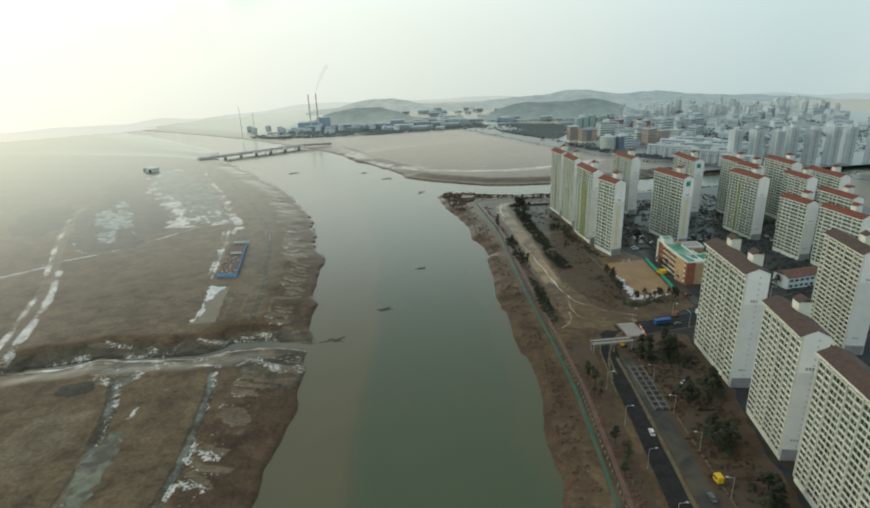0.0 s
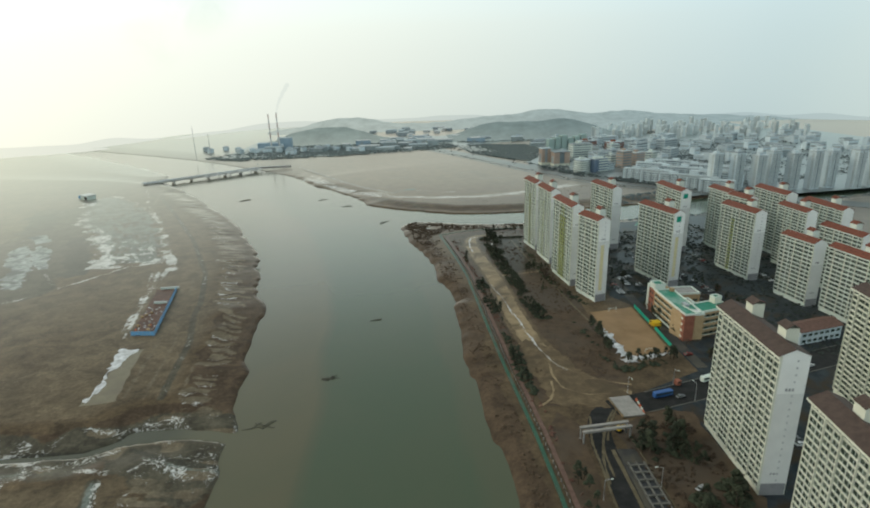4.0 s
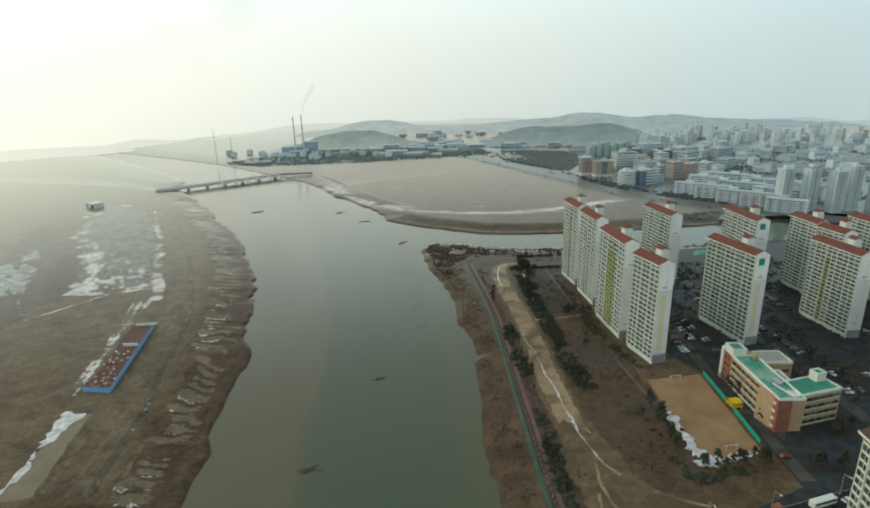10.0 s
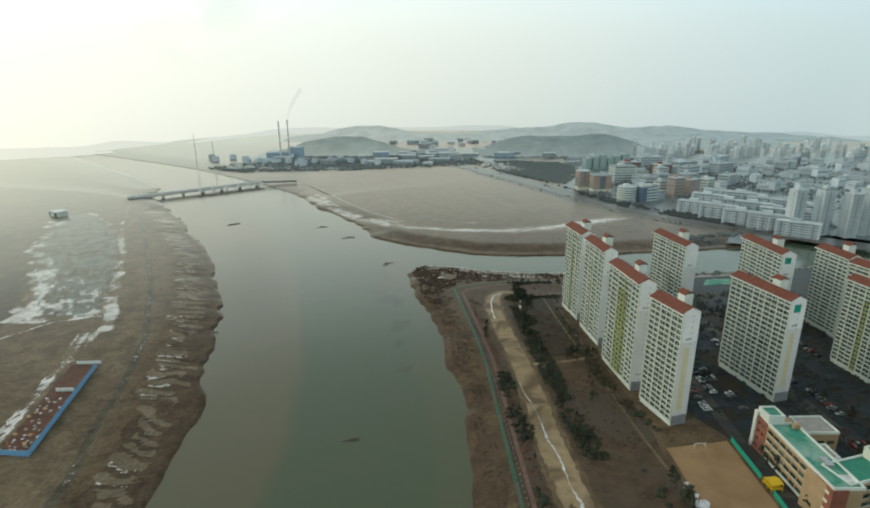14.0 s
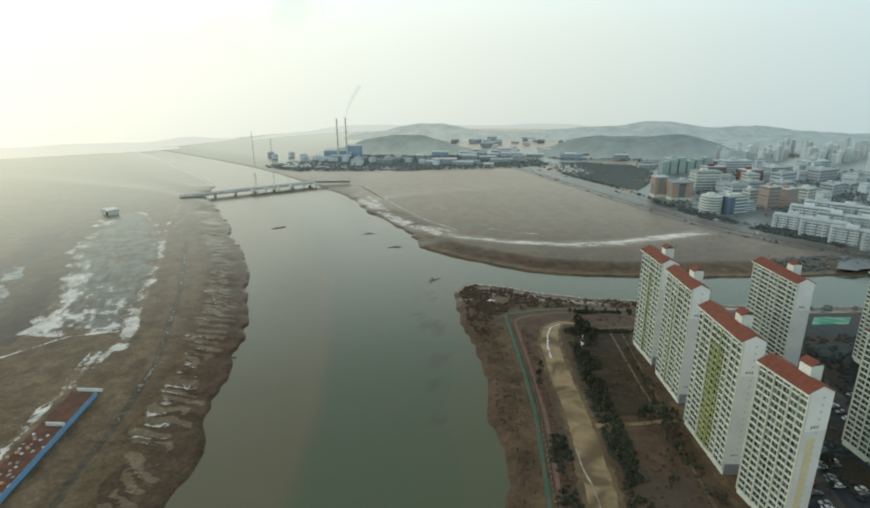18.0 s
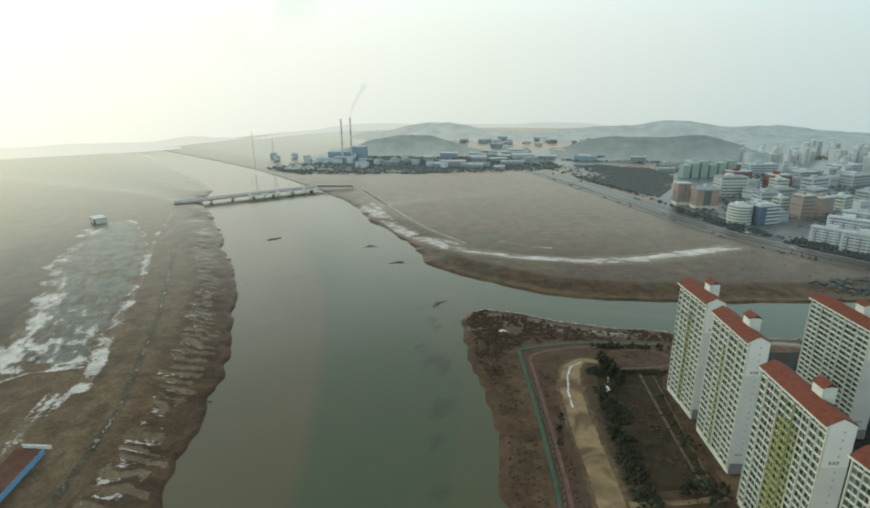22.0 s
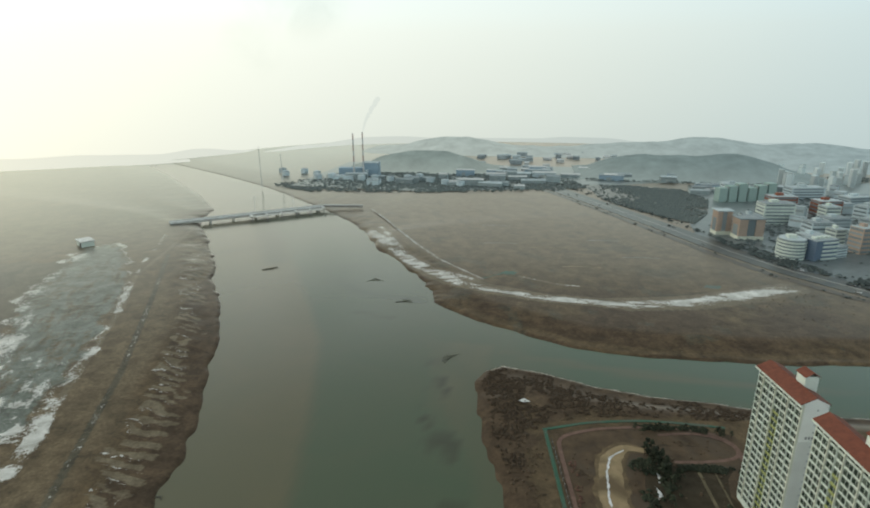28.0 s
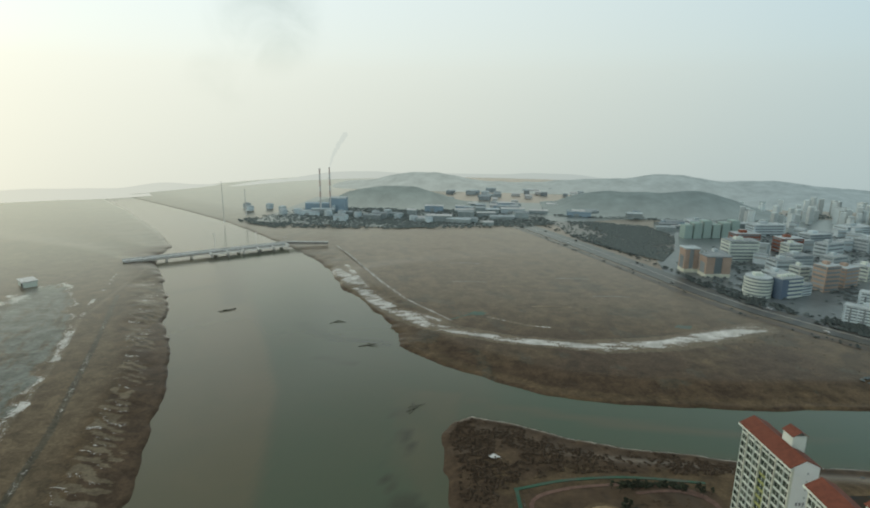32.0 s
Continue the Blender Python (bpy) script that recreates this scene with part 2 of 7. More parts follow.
def reed_ground():
    """Dry reeds over the flood plain; named zones of the sheet turn to darker margin, wet mud, silt, ice and snow with ragged edges."""
    m = bpy.data.materials.new("dry_reeds")
    m.use_nodes = True
    n, l = m.node_tree.nodes, m.node_tree.links
    n.clear()
    geo = n.new("ShaderNodeNewGeometry")

    def noise(size, detail, rough=0.6, twist=0.0):
        t = n.new("ShaderNodeTexNoise")
        t.inputs["Scale"].default_value, t.inputs["Detail"].default_value = 1.0 / size, detail
        t.inputs["Roughness"].default_value, t.inputs["Distortion"].default_value = rough, twist
        l.new(geo.outputs["Position"], t.inputs["Vector"])
        return t.outputs["Fac"]

    def spread(value, a, b, lo=0.0, hi=1.0):
        r = n.new("ShaderNodeMapRange")
        for key, v in (("From Min", a), ("From Max", b), ("To Min", lo), ("To Max", hi)):
            r.inputs[key].default_value = v
        l.new(value, r.inputs["Value"])
        return r.outputs["Result"]

    def blend(fac, a, b, how="MIX"):
        x = n.new("ShaderNodeMix")
        x.data_type, x.blend_type = "RGBA", how
        if isinstance(fac, float):
            x.inputs["Factor"].default_value = fac
        else:
            l.new(fac, x.inputs["Factor"])
        for key, v in (("A", a), ("B", b)):
            if isinstance(v, tuple):
                x.inputs[key].default_value = (*v, 1)
            else:
                l.new(v, x.inputs[key])
        return x.outputs["Result"]

    mottle, fine, broad, edge = noise(11, 8, 0.68, 0.4), noise(1.8, 5, 0.7), noise(70, 4, 0.55, 0.6), noise(3.4, 7, 0.68, 0.3)
    colour = blend(spread(mottle, 0.32, 0.68), (0.046, 0.032, 0.018), (0.128, 0.092, 0.052))
    colour = blend(spread(broad, 0.45, 0.65, 0.0, 0.7), colour, (0.074, 0.053, 0.030))

    patchy = noise(26, 5, 0.62, 1.2)
    colour = blend(1.0, colour, spread(patchy, 0.36, 0.64, 0.74, 1.24), "MULTIPLY")

    def zone(name, c0, c1, raggedness, a, b):
        nonlocal colour
        at = n.new("ShaderNodeAttribute")
        at.attribute_name = name
        k = n.new("ShaderNodeMath")
        k.operation, k.inputs[1].default_value = "MULTIPLY_ADD", raggedness
        l.new(edge, k.inputs[0])
        l.new(at.outputs["Fac"], k.inputs[2])
        colour = blend(spread(k.outputs[0], a + raggedness / 2, b + raggedness / 2), colour, blend(spread(mottle, 0.35, 0.65), c0, c1))

    zone("margin", (0.040, 0.027, 0.016), (0.090, 0.062, 0.038), 0.8, 0.4, 0.65)
    # dry: paler tone, painted for northern haze and for pale west reeds
    zone("dry", (0.066, 0.051, 0.031), (0.150, 0.115, 0.071), 0.9, 0.2, 0.8)
    zone("wet", (0.036, 0.032, 0.022), (0.096, 0.086, 0.061), 0.9, 0.38, 0.62)
    zone("silt", (0.092, 0.073, 0.047), (0.168, 0.138, 0.094), 0.9, 0.4, 0.62)
    zone("ice", (0.070, 0.080, 0.068), (0.190, 0.212, 0.190), 0.9, 0.42, 0.65)
    zone("bed", (0.030, 0.029, 0.022), (0.062, 0.058, 0.044), 0.5, 0.4, 0.6)
    colour = blend(1.0, colour, spread(fine, 0.3, 0.7, 0.70, 1.30), "MULTIPLY")
    edge = noise(1.5, 7, 0.74, 0.5)
    zone("snow", (0.34, 0.335, 0.31), (0.66, 0.66, 0.635), 1.5, 0.5, 0.6)
    p = n.new("ShaderNodeBsdfPrincipled")
    p.inputs["Roughness"].default_value, p.inputs["Specular IOR Level"].default_value = 0.9, 0.25
    l.new(colour, p.inputs["Base Color"])
    b = n.new("ShaderNodeBump")
    b.inputs["Strength"].default_value, b.inputs["Distance"].default_value = 0.7, 1.0
    l.new(mottle, b.inputs["Height"])
    l.new(b.outputs["Normal"], p.inputs["Normal"])
    out = n.new("ShaderNodeOutputMaterial")
    l.new(low_angle_gloss(n, l, p.outputs[0], power=3.1, tint=(0.86, 0.815, 0.75), west=(0.915, 0.945, 0.905)), out.inputs["Surface"])
    return m


M_REED = reed_ground()
M_DUST = mat("dusty_median", (0.075, 0.062, 0.036), (0.15, 0.125, 0.078), 3.0, bump=0.3)
# fresh bridge concrete, made paler still to imitate haze
M_NEW_HAZED_CONCRETE = mat("new_hazed_concrete", (0.46, 0.455, 0.42), (0.58, 0.57, 0.53), 4.0, rough=0.85, bump=0.1)
M_TURF = mat("dark_turf", (0.030, 0.025, 0.017), (0.062, 0.050, 0.034), 5.0, bump=0.6, spec=0.1)
M_SOIL = mat("bare_sandy_soil", (0.195, 0.145, 0.082), (0.30, 0.228, 0.135), 5.0, bump=0.4, stain=(0.11, 0.08, 0.046), stain_size=0.05)
M_PARK = mat("winter_lawn", (0.044, 0.030, 0.018), (0.094, 0.064, 0.038), 6.0, bump=0.7, stain=(0.070, 0.054, 0.039), stain_size=0.03)
M_ASPHALT = mat("asphalt", (0.016, 0.017, 0.017), (0.034, 0.034, 0.033), 4.0, rough=0.95, bump=0.1, spec=0.1)
M_OLD_ASPHALT = mat("worn_asphalt", (0.026, 0.027, 0.027), (0.052, 0.051, 0.048), 6.0, rough=0.85, bump=0.1, stain=(0.075, 0.068, 0.052), stain_size=0.06)
M_CONCRETE = mat("concrete", (0.22, 0.21, 0.195), (0.32, 0.305, 0.28), 3.0, rough=0.85, bump=0.15)
M_SNOW = mat("thin_snow", (0.30, 0.30, 0.29), (0.72, 0.73, 0.75), 3.0, rough=0.7, bump=0.4)
M_FROST = mat("frosted_flat", (0.10, 0.105, 0.09), (0.46, 0.48, 0.46), 5.0, rough=0.8, bump=0.5, stain=(0.105, 0.104, 0.092), stain_size=0.05)
M_TRACK = mat("half_thawed_track", (0.20, 0.175, 0.14), (0.52, 0.51, 0.48), 4.0, rough=0.8, bump=0.4, stain=(0.14, 0.108, 0.075), stain_size=0.07)
M_MUD = mat("wet_mud", (0.075, 0.066, 0.054), (0.17, 0.15, 0.125), 6.0, rough=0.55, bump=0.5, stain=(0.26, 0.26, 0.25), stain_size=0.06)
M_SILT = mat("tan_silt", (0.125, 0.108, 0.066), (0.175, 0.152, 0.097), 5.0, rough=0.5, bump=0.05, stain=(0.125, 0.105, 0.07), stain_size=0.08)
M_POND_ICE = mat("green_pond_skin", (0.075, 0.088, 0.058), (0.16, 0.18, 0.13), 4.0, rough=0.5, bump=0.1, stain=(0.05, 0.05, 0.035), stain_size=0.12)
M_RED_SOIL = mat("red_soil", (0.065, 0.030, 0.020), (0.115, 0.058, 0.038), 5.0, bump=0.4)
M_COURT = mat("sand_field", (0.20, 0.125, 0.062), (0.275, 0.18, 0.094), 12.0, bump=0.1)
M_GREEN_COVER = mat("green_sheeting", (0.018, 0.066, 0.040), (0.036, 0.100, 0.062), 6.0, rough=0.6, bump=0.2, stain=(0.062, 0.082, 0.06), stain_size=0.06)
M_EARTH = mat("trodden_earth", (0.070, 0.050, 0.028), (0.165, 0.120, 0.068), 4.0, bump=0.4, stain=(0.075, 0.055, 0.032), stain_size=0.07)
# blue cast in the paving colour stands for haze; brown stain is soil
M_YARD = mat("estate_paving", (0.020, 0.026, 0.030), (0.046, 0.055, 0.060), 5.0, rough=0.95, bump=0.1, spec=0.08, stain=(0.046, 0.037, 0.026), stain_size=0.07)
M_RED_PATH = mat("red_paving", (0.10, 0.060, 0.046), (0.165, 0.105, 0.082), 3.0, bump=0.2)
M_WHITE = mat("white_wall_paint", (0.525, 0.58, 0.525), (0.63, 0.69, 0.63), 7.0, rough=0.75, bump=0.03, haze=False)
M_CREAM = mat("cream_wall_paint", (0.54, 0.555, 0.465), (0.64, 0.655, 0.555), 9.0, rough=0.75, bump=0.03, haze=False)
M_END = mat("end_wall_paint", (0.70, 0.705, 0.68), (0.79, 0.795, 0.77), 11.0, rough=0.8, bump=0.03, haze=False)
M_GREY_BASE = mat("grey_wall_paint", (0.20, 0.20, 0.21), (0.28, 0.28, 0.29), 5.0, bump=0.05, haze=False)
M_END_VENT = plain("end_wall_vent", (0.44, 0.45, 0.45), 0.7)
M_END_LOW = mat("lower_end_wall_paint", (0.58, 0.585, 0.565), (0.67, 0.675, 0.65), 9.0, rough=0.8, bump=0.03, haze=False)
M_LIME = mat("lime_wall_paint", (0.275, 0.305, 0.115), (0.345, 0.375, 0.155), 7.0, bump=0.03, haze=False)
M_OCHRE = mat("ochre_wall_paint", (0.58, 0.52, 0.30), (0.67, 0.61, 0.38), 7.0, bump=0.03, haze=False)
M_RED_TILE = mat("red_roof_tile", (0.105, 0.032, 0.018), (0.170, 0.053, 0.030), 2.0, rough=0.7, bump=0.25, haze=False)
M_DULL_TILE = mat("dull_red_tile", (0.10, 0.055, 0.042), (0.15, 0.085, 0.065), 2.0, rough=0.7, bump=0.25, haze=False)
M_BROWN_TILE = mat("brown_roof_tile", (0.048, 0.032, 0.025), (0.080, 0.054, 0.043), 2.0, rough=0.7, bump=0.25, haze=False)
M_ROOF_GREEN = mat("green_roof_coating", (0.02, 0.155, 0.10), (0.042, 0.235, 0.155), 6.0, rough=0.6, bump=0.05, haze=False, stain=(0.20, 0.33, 0.27), stain_size=0.09)
M_BRICK_RED = mat("red_brick_wall", (0.20, 0.075, 0.05), (0.28, 0.115, 0.075), 2.5, bump=0.2, haze=False)
M_BUFF = mat("buff_brick_wall", (0.32, 0.225, 0.125), (0.41, 0.30, 0.175), 3.0, bump=0.1, haze=False)
# town and far wall tones are lifted and blued: haze in the base colour
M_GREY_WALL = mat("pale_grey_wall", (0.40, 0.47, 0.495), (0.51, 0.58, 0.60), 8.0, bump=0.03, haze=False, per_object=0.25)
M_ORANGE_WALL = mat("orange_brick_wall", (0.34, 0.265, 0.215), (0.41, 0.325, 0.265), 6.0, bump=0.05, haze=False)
M_FAR_WALL = mat("far_hazed_wall", (0.44, 0.52, 0.55), (0.55, 0.625, 0.65), 12.0, bump=0.0, haze=False, per_object=0.2)
M_FAR_ROOF = mat("far_hazed_flat_roof", (0.29, 0.335, 0.35), (0.43, 0.48, 0.495), 8.0, bump=0.0, haze=False, per_object=0.3)
M_HIGH_SLAB = mat("high_slab_hazed_wall", (0.41, 0.48, 0.51), (0.50, 0.57, 0.59), 9.0, bump=0.0, haze=False, per_object=0.12)
M_PALE_TOWER = mat("far_tower_hazed_wall", (0.48, 0.545, 0.55), (0.59, 0.645, 0.64), 12.0, bump=0.0, haze=False, per_object=0.25)
M_BLUE = plain("blue_sheet", (0.17, 0.38, 0.62), 0.5, wear=0.25)
M_BLUE_PAINT = plain("blue_paint", (0.03, 0.095, 0.27), 0.4)
M_STEEL = plain("galvanised_steel", (0.42, 0.43, 0.44), 0.45, metal=0.6)
M_YELLOW = plain("yellow_paint", (0.62, 0.42, 0.02), 0.5)
M_GREY_STRUT = mat("weathered_concrete", (0.085, 0.083, 0.074), (0.15, 0.146, 0.13), 2.0, bump=0.15)
M_ORANGE = plain("orange_paint", (0.48, 0.10, 0.03), 0.5)
M_GREEN_NET = plain("green_netting", (0.02, 0.28, 0.19), 0.8)
M_DARK = plain("dark_shade_and_metal", (0.03, 0.032, 0.035), 0.6)
M_TYRE = plain("black_rubber", (0.015, 0.015, 0.016), 0.8)
M_BARK = mat("bark", (0.045, 0.032, 0.024), (0.10, 0.075, 0.055), 0.6, bump=0.5, haze=False)
M_PINE = mat("pine_needles", (0.014, 0.019, 0.011), (0.037, 0.044, 0.025), 0.9, bump=0.3, haze=False, per_object=0.35)
M_TWIG = mat("bare_twigs", (0.055, 0.038, 0.028), (0.12, 0.085, 0.06), 0.8, bump=0.3, haze=False, per_object=0.3)
M_BRUSH = mat("dark_brush", (0.042, 0.029, 0.018), (0.086, 0.060, 0.038), 2.0, bump=0.5, per_object=0.3, haze=False)
# far paving is lifted and blued, haze put into its colour
M_CITY = mat("hazed_grey_paving", (0.075, 0.088, 0.085), (0.135, 0.150, 0.145), 7.0, rough=0.85, bump=0.1)
M_COURT_SHRUB = mat("courtyard_shrub", (0.020, 0.027, 0.024), (0.044, 0.052, 0.046), 1.2, bump=0.3, haze=False)
# road, town and wood greens carry the bluish cast of haze
M_ROAD_TREE = mat("roadside_hazed_tree", (0.038, 0.050, 0.050), (0.072, 0.088, 0.086), 2.0, bump=0.3, haze=False)
M_TOWN_TREE = mat("town_tree_hazed_twigs", (0.075, 0.096, 0.10), (0.125, 0.15, 0.152), 4.0, bump=0.3, haze=False)
M_TOWN = mat("town_hazed_paving", (0.078, 0.094, 0.10), (0.138, 0.158, 0.163), 9.0, rough=0.85, bump=0.1)
M_DRY_BUSH = mat("dry_bush", (0.075, 0.060, 0.042), (0.125, 0.100, 0.072), 2.0, bump=0.5, haze=False)
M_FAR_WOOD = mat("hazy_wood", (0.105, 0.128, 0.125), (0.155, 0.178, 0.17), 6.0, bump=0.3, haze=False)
# works, stack and far cladding colours are washed out to imitate haze
M_WORKS_WALL = mat("works_hazed_cladding", (0.25, 0.30, 0.305), (0.34, 0.385, 0.385), 6.0, bump=0.0, haze=False, per_object=0.25)
M_STACK_PALE = plain("stack_pale_paint", (0.58, 0.59, 0.58), 0.7)
M_STACK_RED = plain("stack_hazed_red_paint", (0.54, 0.43, 0.40), 0.7)
M_FAR_BLUE = plain("far_hazed_blue_cladding", (0.30, 0.40, 0.48), 0.6)
M_OFFICE_BLUE = plain("office_blue_cladding", (0.13, 0.18, 0.25), 0.5)
M_FAR_GREEN = plain("far_hazed_green_net", (0.34, 0.45, 0.42), 0.8)
M_DEBRIS = plain("drift_debris", (0.085, 0.08, 0.062), 0.8)


def glass(name, dark, light, rough=0.12):
    """Window glass over a dim room: the tone varies from pane to pane."""
    m = bpy.data.materials.new(name)
    m.use_nodes = True
    n, l = m.node_tree.nodes, m.node_tree.links
    p = n["Principled BSDF"]
    p.inputs["Roughness"].default_value, p.inputs["Specular IOR Level"].default_value = rough, 0.4
    info = n.new("ShaderNodeObjectInfo")
    geo = n.new("ShaderNodeNewGeometry")
    sm = n.new("ShaderNodeMath")
    sm.operation = "ADD"
    l.new(info.outputs["Random"], sm.inputs[0])
    l.new(geo.outputs["Random Per Island"], sm.inputs[1])
    fr = n.new("ShaderNodeMath")
    fr.operation = "FRACT"
    l.new(sm.outputs[0], fr.inputs[0])
    pw = n.new("ShaderNodeMath")
    pw.operation, pw.inputs[1].default_value = "POWER", 2.2
    l.new(fr.outputs[0], pw.inputs[0])
    mx = n.new("ShaderNodeMix")
    mx.data_type = "RGBA"
    mx.inputs["A"].default_value, mx.inputs["B"].default_value = (*dark, 1), (*light, 1)
    l.new(pw.outputs[0], mx.inputs["Factor"])
    l.new(mx.outputs["Result"], p.inputs["Base Color"])
    return m


M_GLASS = glass("window_glass", (0.028, 0.040, 0.033), (0.125, 0.15, 0.125), 0.25)
# panes of the town and beyond are paled to imitate haze
M_TOWN_GLASS = glass("town_hazed_window_glass", (0.15, 0.185, 0.20), (0.28, 0.32, 0.33), 0.3)
M_FAR_GLASS = glass("far_hazed_window_glass", (0.29, 0.33, 0.33), (0.40, 0.43, 0.425), 0.3)

# river water: green in the deep channel, brown over the silt
M_WATER = bpy.data.materials.new("river_water")
M_WATER.use_nodes = True
n, l = M_WATER.node_tree.nodes, M_WATER.node_tree.links
p = n["Principled BSDF"]
at = n.new("ShaderNodeAttribute")
at.attribute_name = "silt"
geo = n.new("ShaderNodeNewGeometry")
sw = n.new("ShaderNodeTexNoise")
sw.inputs["Scale"].default_value, sw.inputs["Detail"].default_value, sw.inputs["Distortion"].default_value = 0.018, 5, 1.2
l.new(geo.outputs["Position"], sw.inputs["Vector"])
am = n.new("ShaderNodeMath")
am.operation, am.inputs[1].default_value, am.inputs[2].default_value = "MULTIPLY_ADD", 0.3, -0.15
l.new(sw.outputs["Fac"], am.inputs[0])
ad = n.new("ShaderNodeMath")
ad.operation, ad.use_clamp = "ADD", True
l.new(am.outputs[0], ad.inputs[0])
l.new(at.outputs["Fac"], ad.inputs[1])
wr = n.new("ShaderNodeValToRGB")
wr.color_ramp.elements[0].color = (0.048, 0.076, 0.043, 1)
wr.color_ramp.elements[1].color = (0.112, 0.094, 0.052, 1)
wr.color_ramp.elements.new(0.5).color = (0.074, 0.079, 0.045, 1)
l.new(ad.outputs[0], wr.inputs["Fac"])
sh_at = n.new("ShaderNodeAttribute")
sh_at.attribute_name = "shoal"
sh = n.new("ShaderNodeMix")
sh.data_type = "RGBA"
sh.inputs["B"].default_value = (0.038, 0.042, 0.024, 1)
l.new(sh_at.outputs["Fac"], sh.inputs["Factor"])
l.new(wr.outputs["Color"], sh.inputs["A"])
l.new(sh.outputs["Result"], p.inputs["Base Color"])
p.inputs["Roughness"].default_value = 0.16
p.inputs["IOR"].default_value = 1.33
wv = n.new("ShaderNodeTexNoise")
wv.inputs["Scale"].default_value, wv.inputs["Detail"].default_value = 0.9, 3
l.new(geo.outputs["Position"], wv.inputs["Vector"])
wb = n.new("ShaderNodeBump")
wb.inputs["Strength"].default_value, wb.inputs["Distance"].default_value = 0.12, 0.1
l.new(wv.outputs["Fac"], wb.inputs["Height"])
l.new(wb.outputs["Normal"], p.inputs["Normal"])
out = n["Material Output"]
l.new(low_angle_gloss(n, l, p.outputs[0], 0.42, 0.97, 3.2, 0.2, (0.80, 0.81, 0.775)), out.inputs["Surface"])


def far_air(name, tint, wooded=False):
    """Emission in the haze's sky colour, tinted by the land that it half hides; wooded: mottled, with paler haze
    painted towards its foot.
    """
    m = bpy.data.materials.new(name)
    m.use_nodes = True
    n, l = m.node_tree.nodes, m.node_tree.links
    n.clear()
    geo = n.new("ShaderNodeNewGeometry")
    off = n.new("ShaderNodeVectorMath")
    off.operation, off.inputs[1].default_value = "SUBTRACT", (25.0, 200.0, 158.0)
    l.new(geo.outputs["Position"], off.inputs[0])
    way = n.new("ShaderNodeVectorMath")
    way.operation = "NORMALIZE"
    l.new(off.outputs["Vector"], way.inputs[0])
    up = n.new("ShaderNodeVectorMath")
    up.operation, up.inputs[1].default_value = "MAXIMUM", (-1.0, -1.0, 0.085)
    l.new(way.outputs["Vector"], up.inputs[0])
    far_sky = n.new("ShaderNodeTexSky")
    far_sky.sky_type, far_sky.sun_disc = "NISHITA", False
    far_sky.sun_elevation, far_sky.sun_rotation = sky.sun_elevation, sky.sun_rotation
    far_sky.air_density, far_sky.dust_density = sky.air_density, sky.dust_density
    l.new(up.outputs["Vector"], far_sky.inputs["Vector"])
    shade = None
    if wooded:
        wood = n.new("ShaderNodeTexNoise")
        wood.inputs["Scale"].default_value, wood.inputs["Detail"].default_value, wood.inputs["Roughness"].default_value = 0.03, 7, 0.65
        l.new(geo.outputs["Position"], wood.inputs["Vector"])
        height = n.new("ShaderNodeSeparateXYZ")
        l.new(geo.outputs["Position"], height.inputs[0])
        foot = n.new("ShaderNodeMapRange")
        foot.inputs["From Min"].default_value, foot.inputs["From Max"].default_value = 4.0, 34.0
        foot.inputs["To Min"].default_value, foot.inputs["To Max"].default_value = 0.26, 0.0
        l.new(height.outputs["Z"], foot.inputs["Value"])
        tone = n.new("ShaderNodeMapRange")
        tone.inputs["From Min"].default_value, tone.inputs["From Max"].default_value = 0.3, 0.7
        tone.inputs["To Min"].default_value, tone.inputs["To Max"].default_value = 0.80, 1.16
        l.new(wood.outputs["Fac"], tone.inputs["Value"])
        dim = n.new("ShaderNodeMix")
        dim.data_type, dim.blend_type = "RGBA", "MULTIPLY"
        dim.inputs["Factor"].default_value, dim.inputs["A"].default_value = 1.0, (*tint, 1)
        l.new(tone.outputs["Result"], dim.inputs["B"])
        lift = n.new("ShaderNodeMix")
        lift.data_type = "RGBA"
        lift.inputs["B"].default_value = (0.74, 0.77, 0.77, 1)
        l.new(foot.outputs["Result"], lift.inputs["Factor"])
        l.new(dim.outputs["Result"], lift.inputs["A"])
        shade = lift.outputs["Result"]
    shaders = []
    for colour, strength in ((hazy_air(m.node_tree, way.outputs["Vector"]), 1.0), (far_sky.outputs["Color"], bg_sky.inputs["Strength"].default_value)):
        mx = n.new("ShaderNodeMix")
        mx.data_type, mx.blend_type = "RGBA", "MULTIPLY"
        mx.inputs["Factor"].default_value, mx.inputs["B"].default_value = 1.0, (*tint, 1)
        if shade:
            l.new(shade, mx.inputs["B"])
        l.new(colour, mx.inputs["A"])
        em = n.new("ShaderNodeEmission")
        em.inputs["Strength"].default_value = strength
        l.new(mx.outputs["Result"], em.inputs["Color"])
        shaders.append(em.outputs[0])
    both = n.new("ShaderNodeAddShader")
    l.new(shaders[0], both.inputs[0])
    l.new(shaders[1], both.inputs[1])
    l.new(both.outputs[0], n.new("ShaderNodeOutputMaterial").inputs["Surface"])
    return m


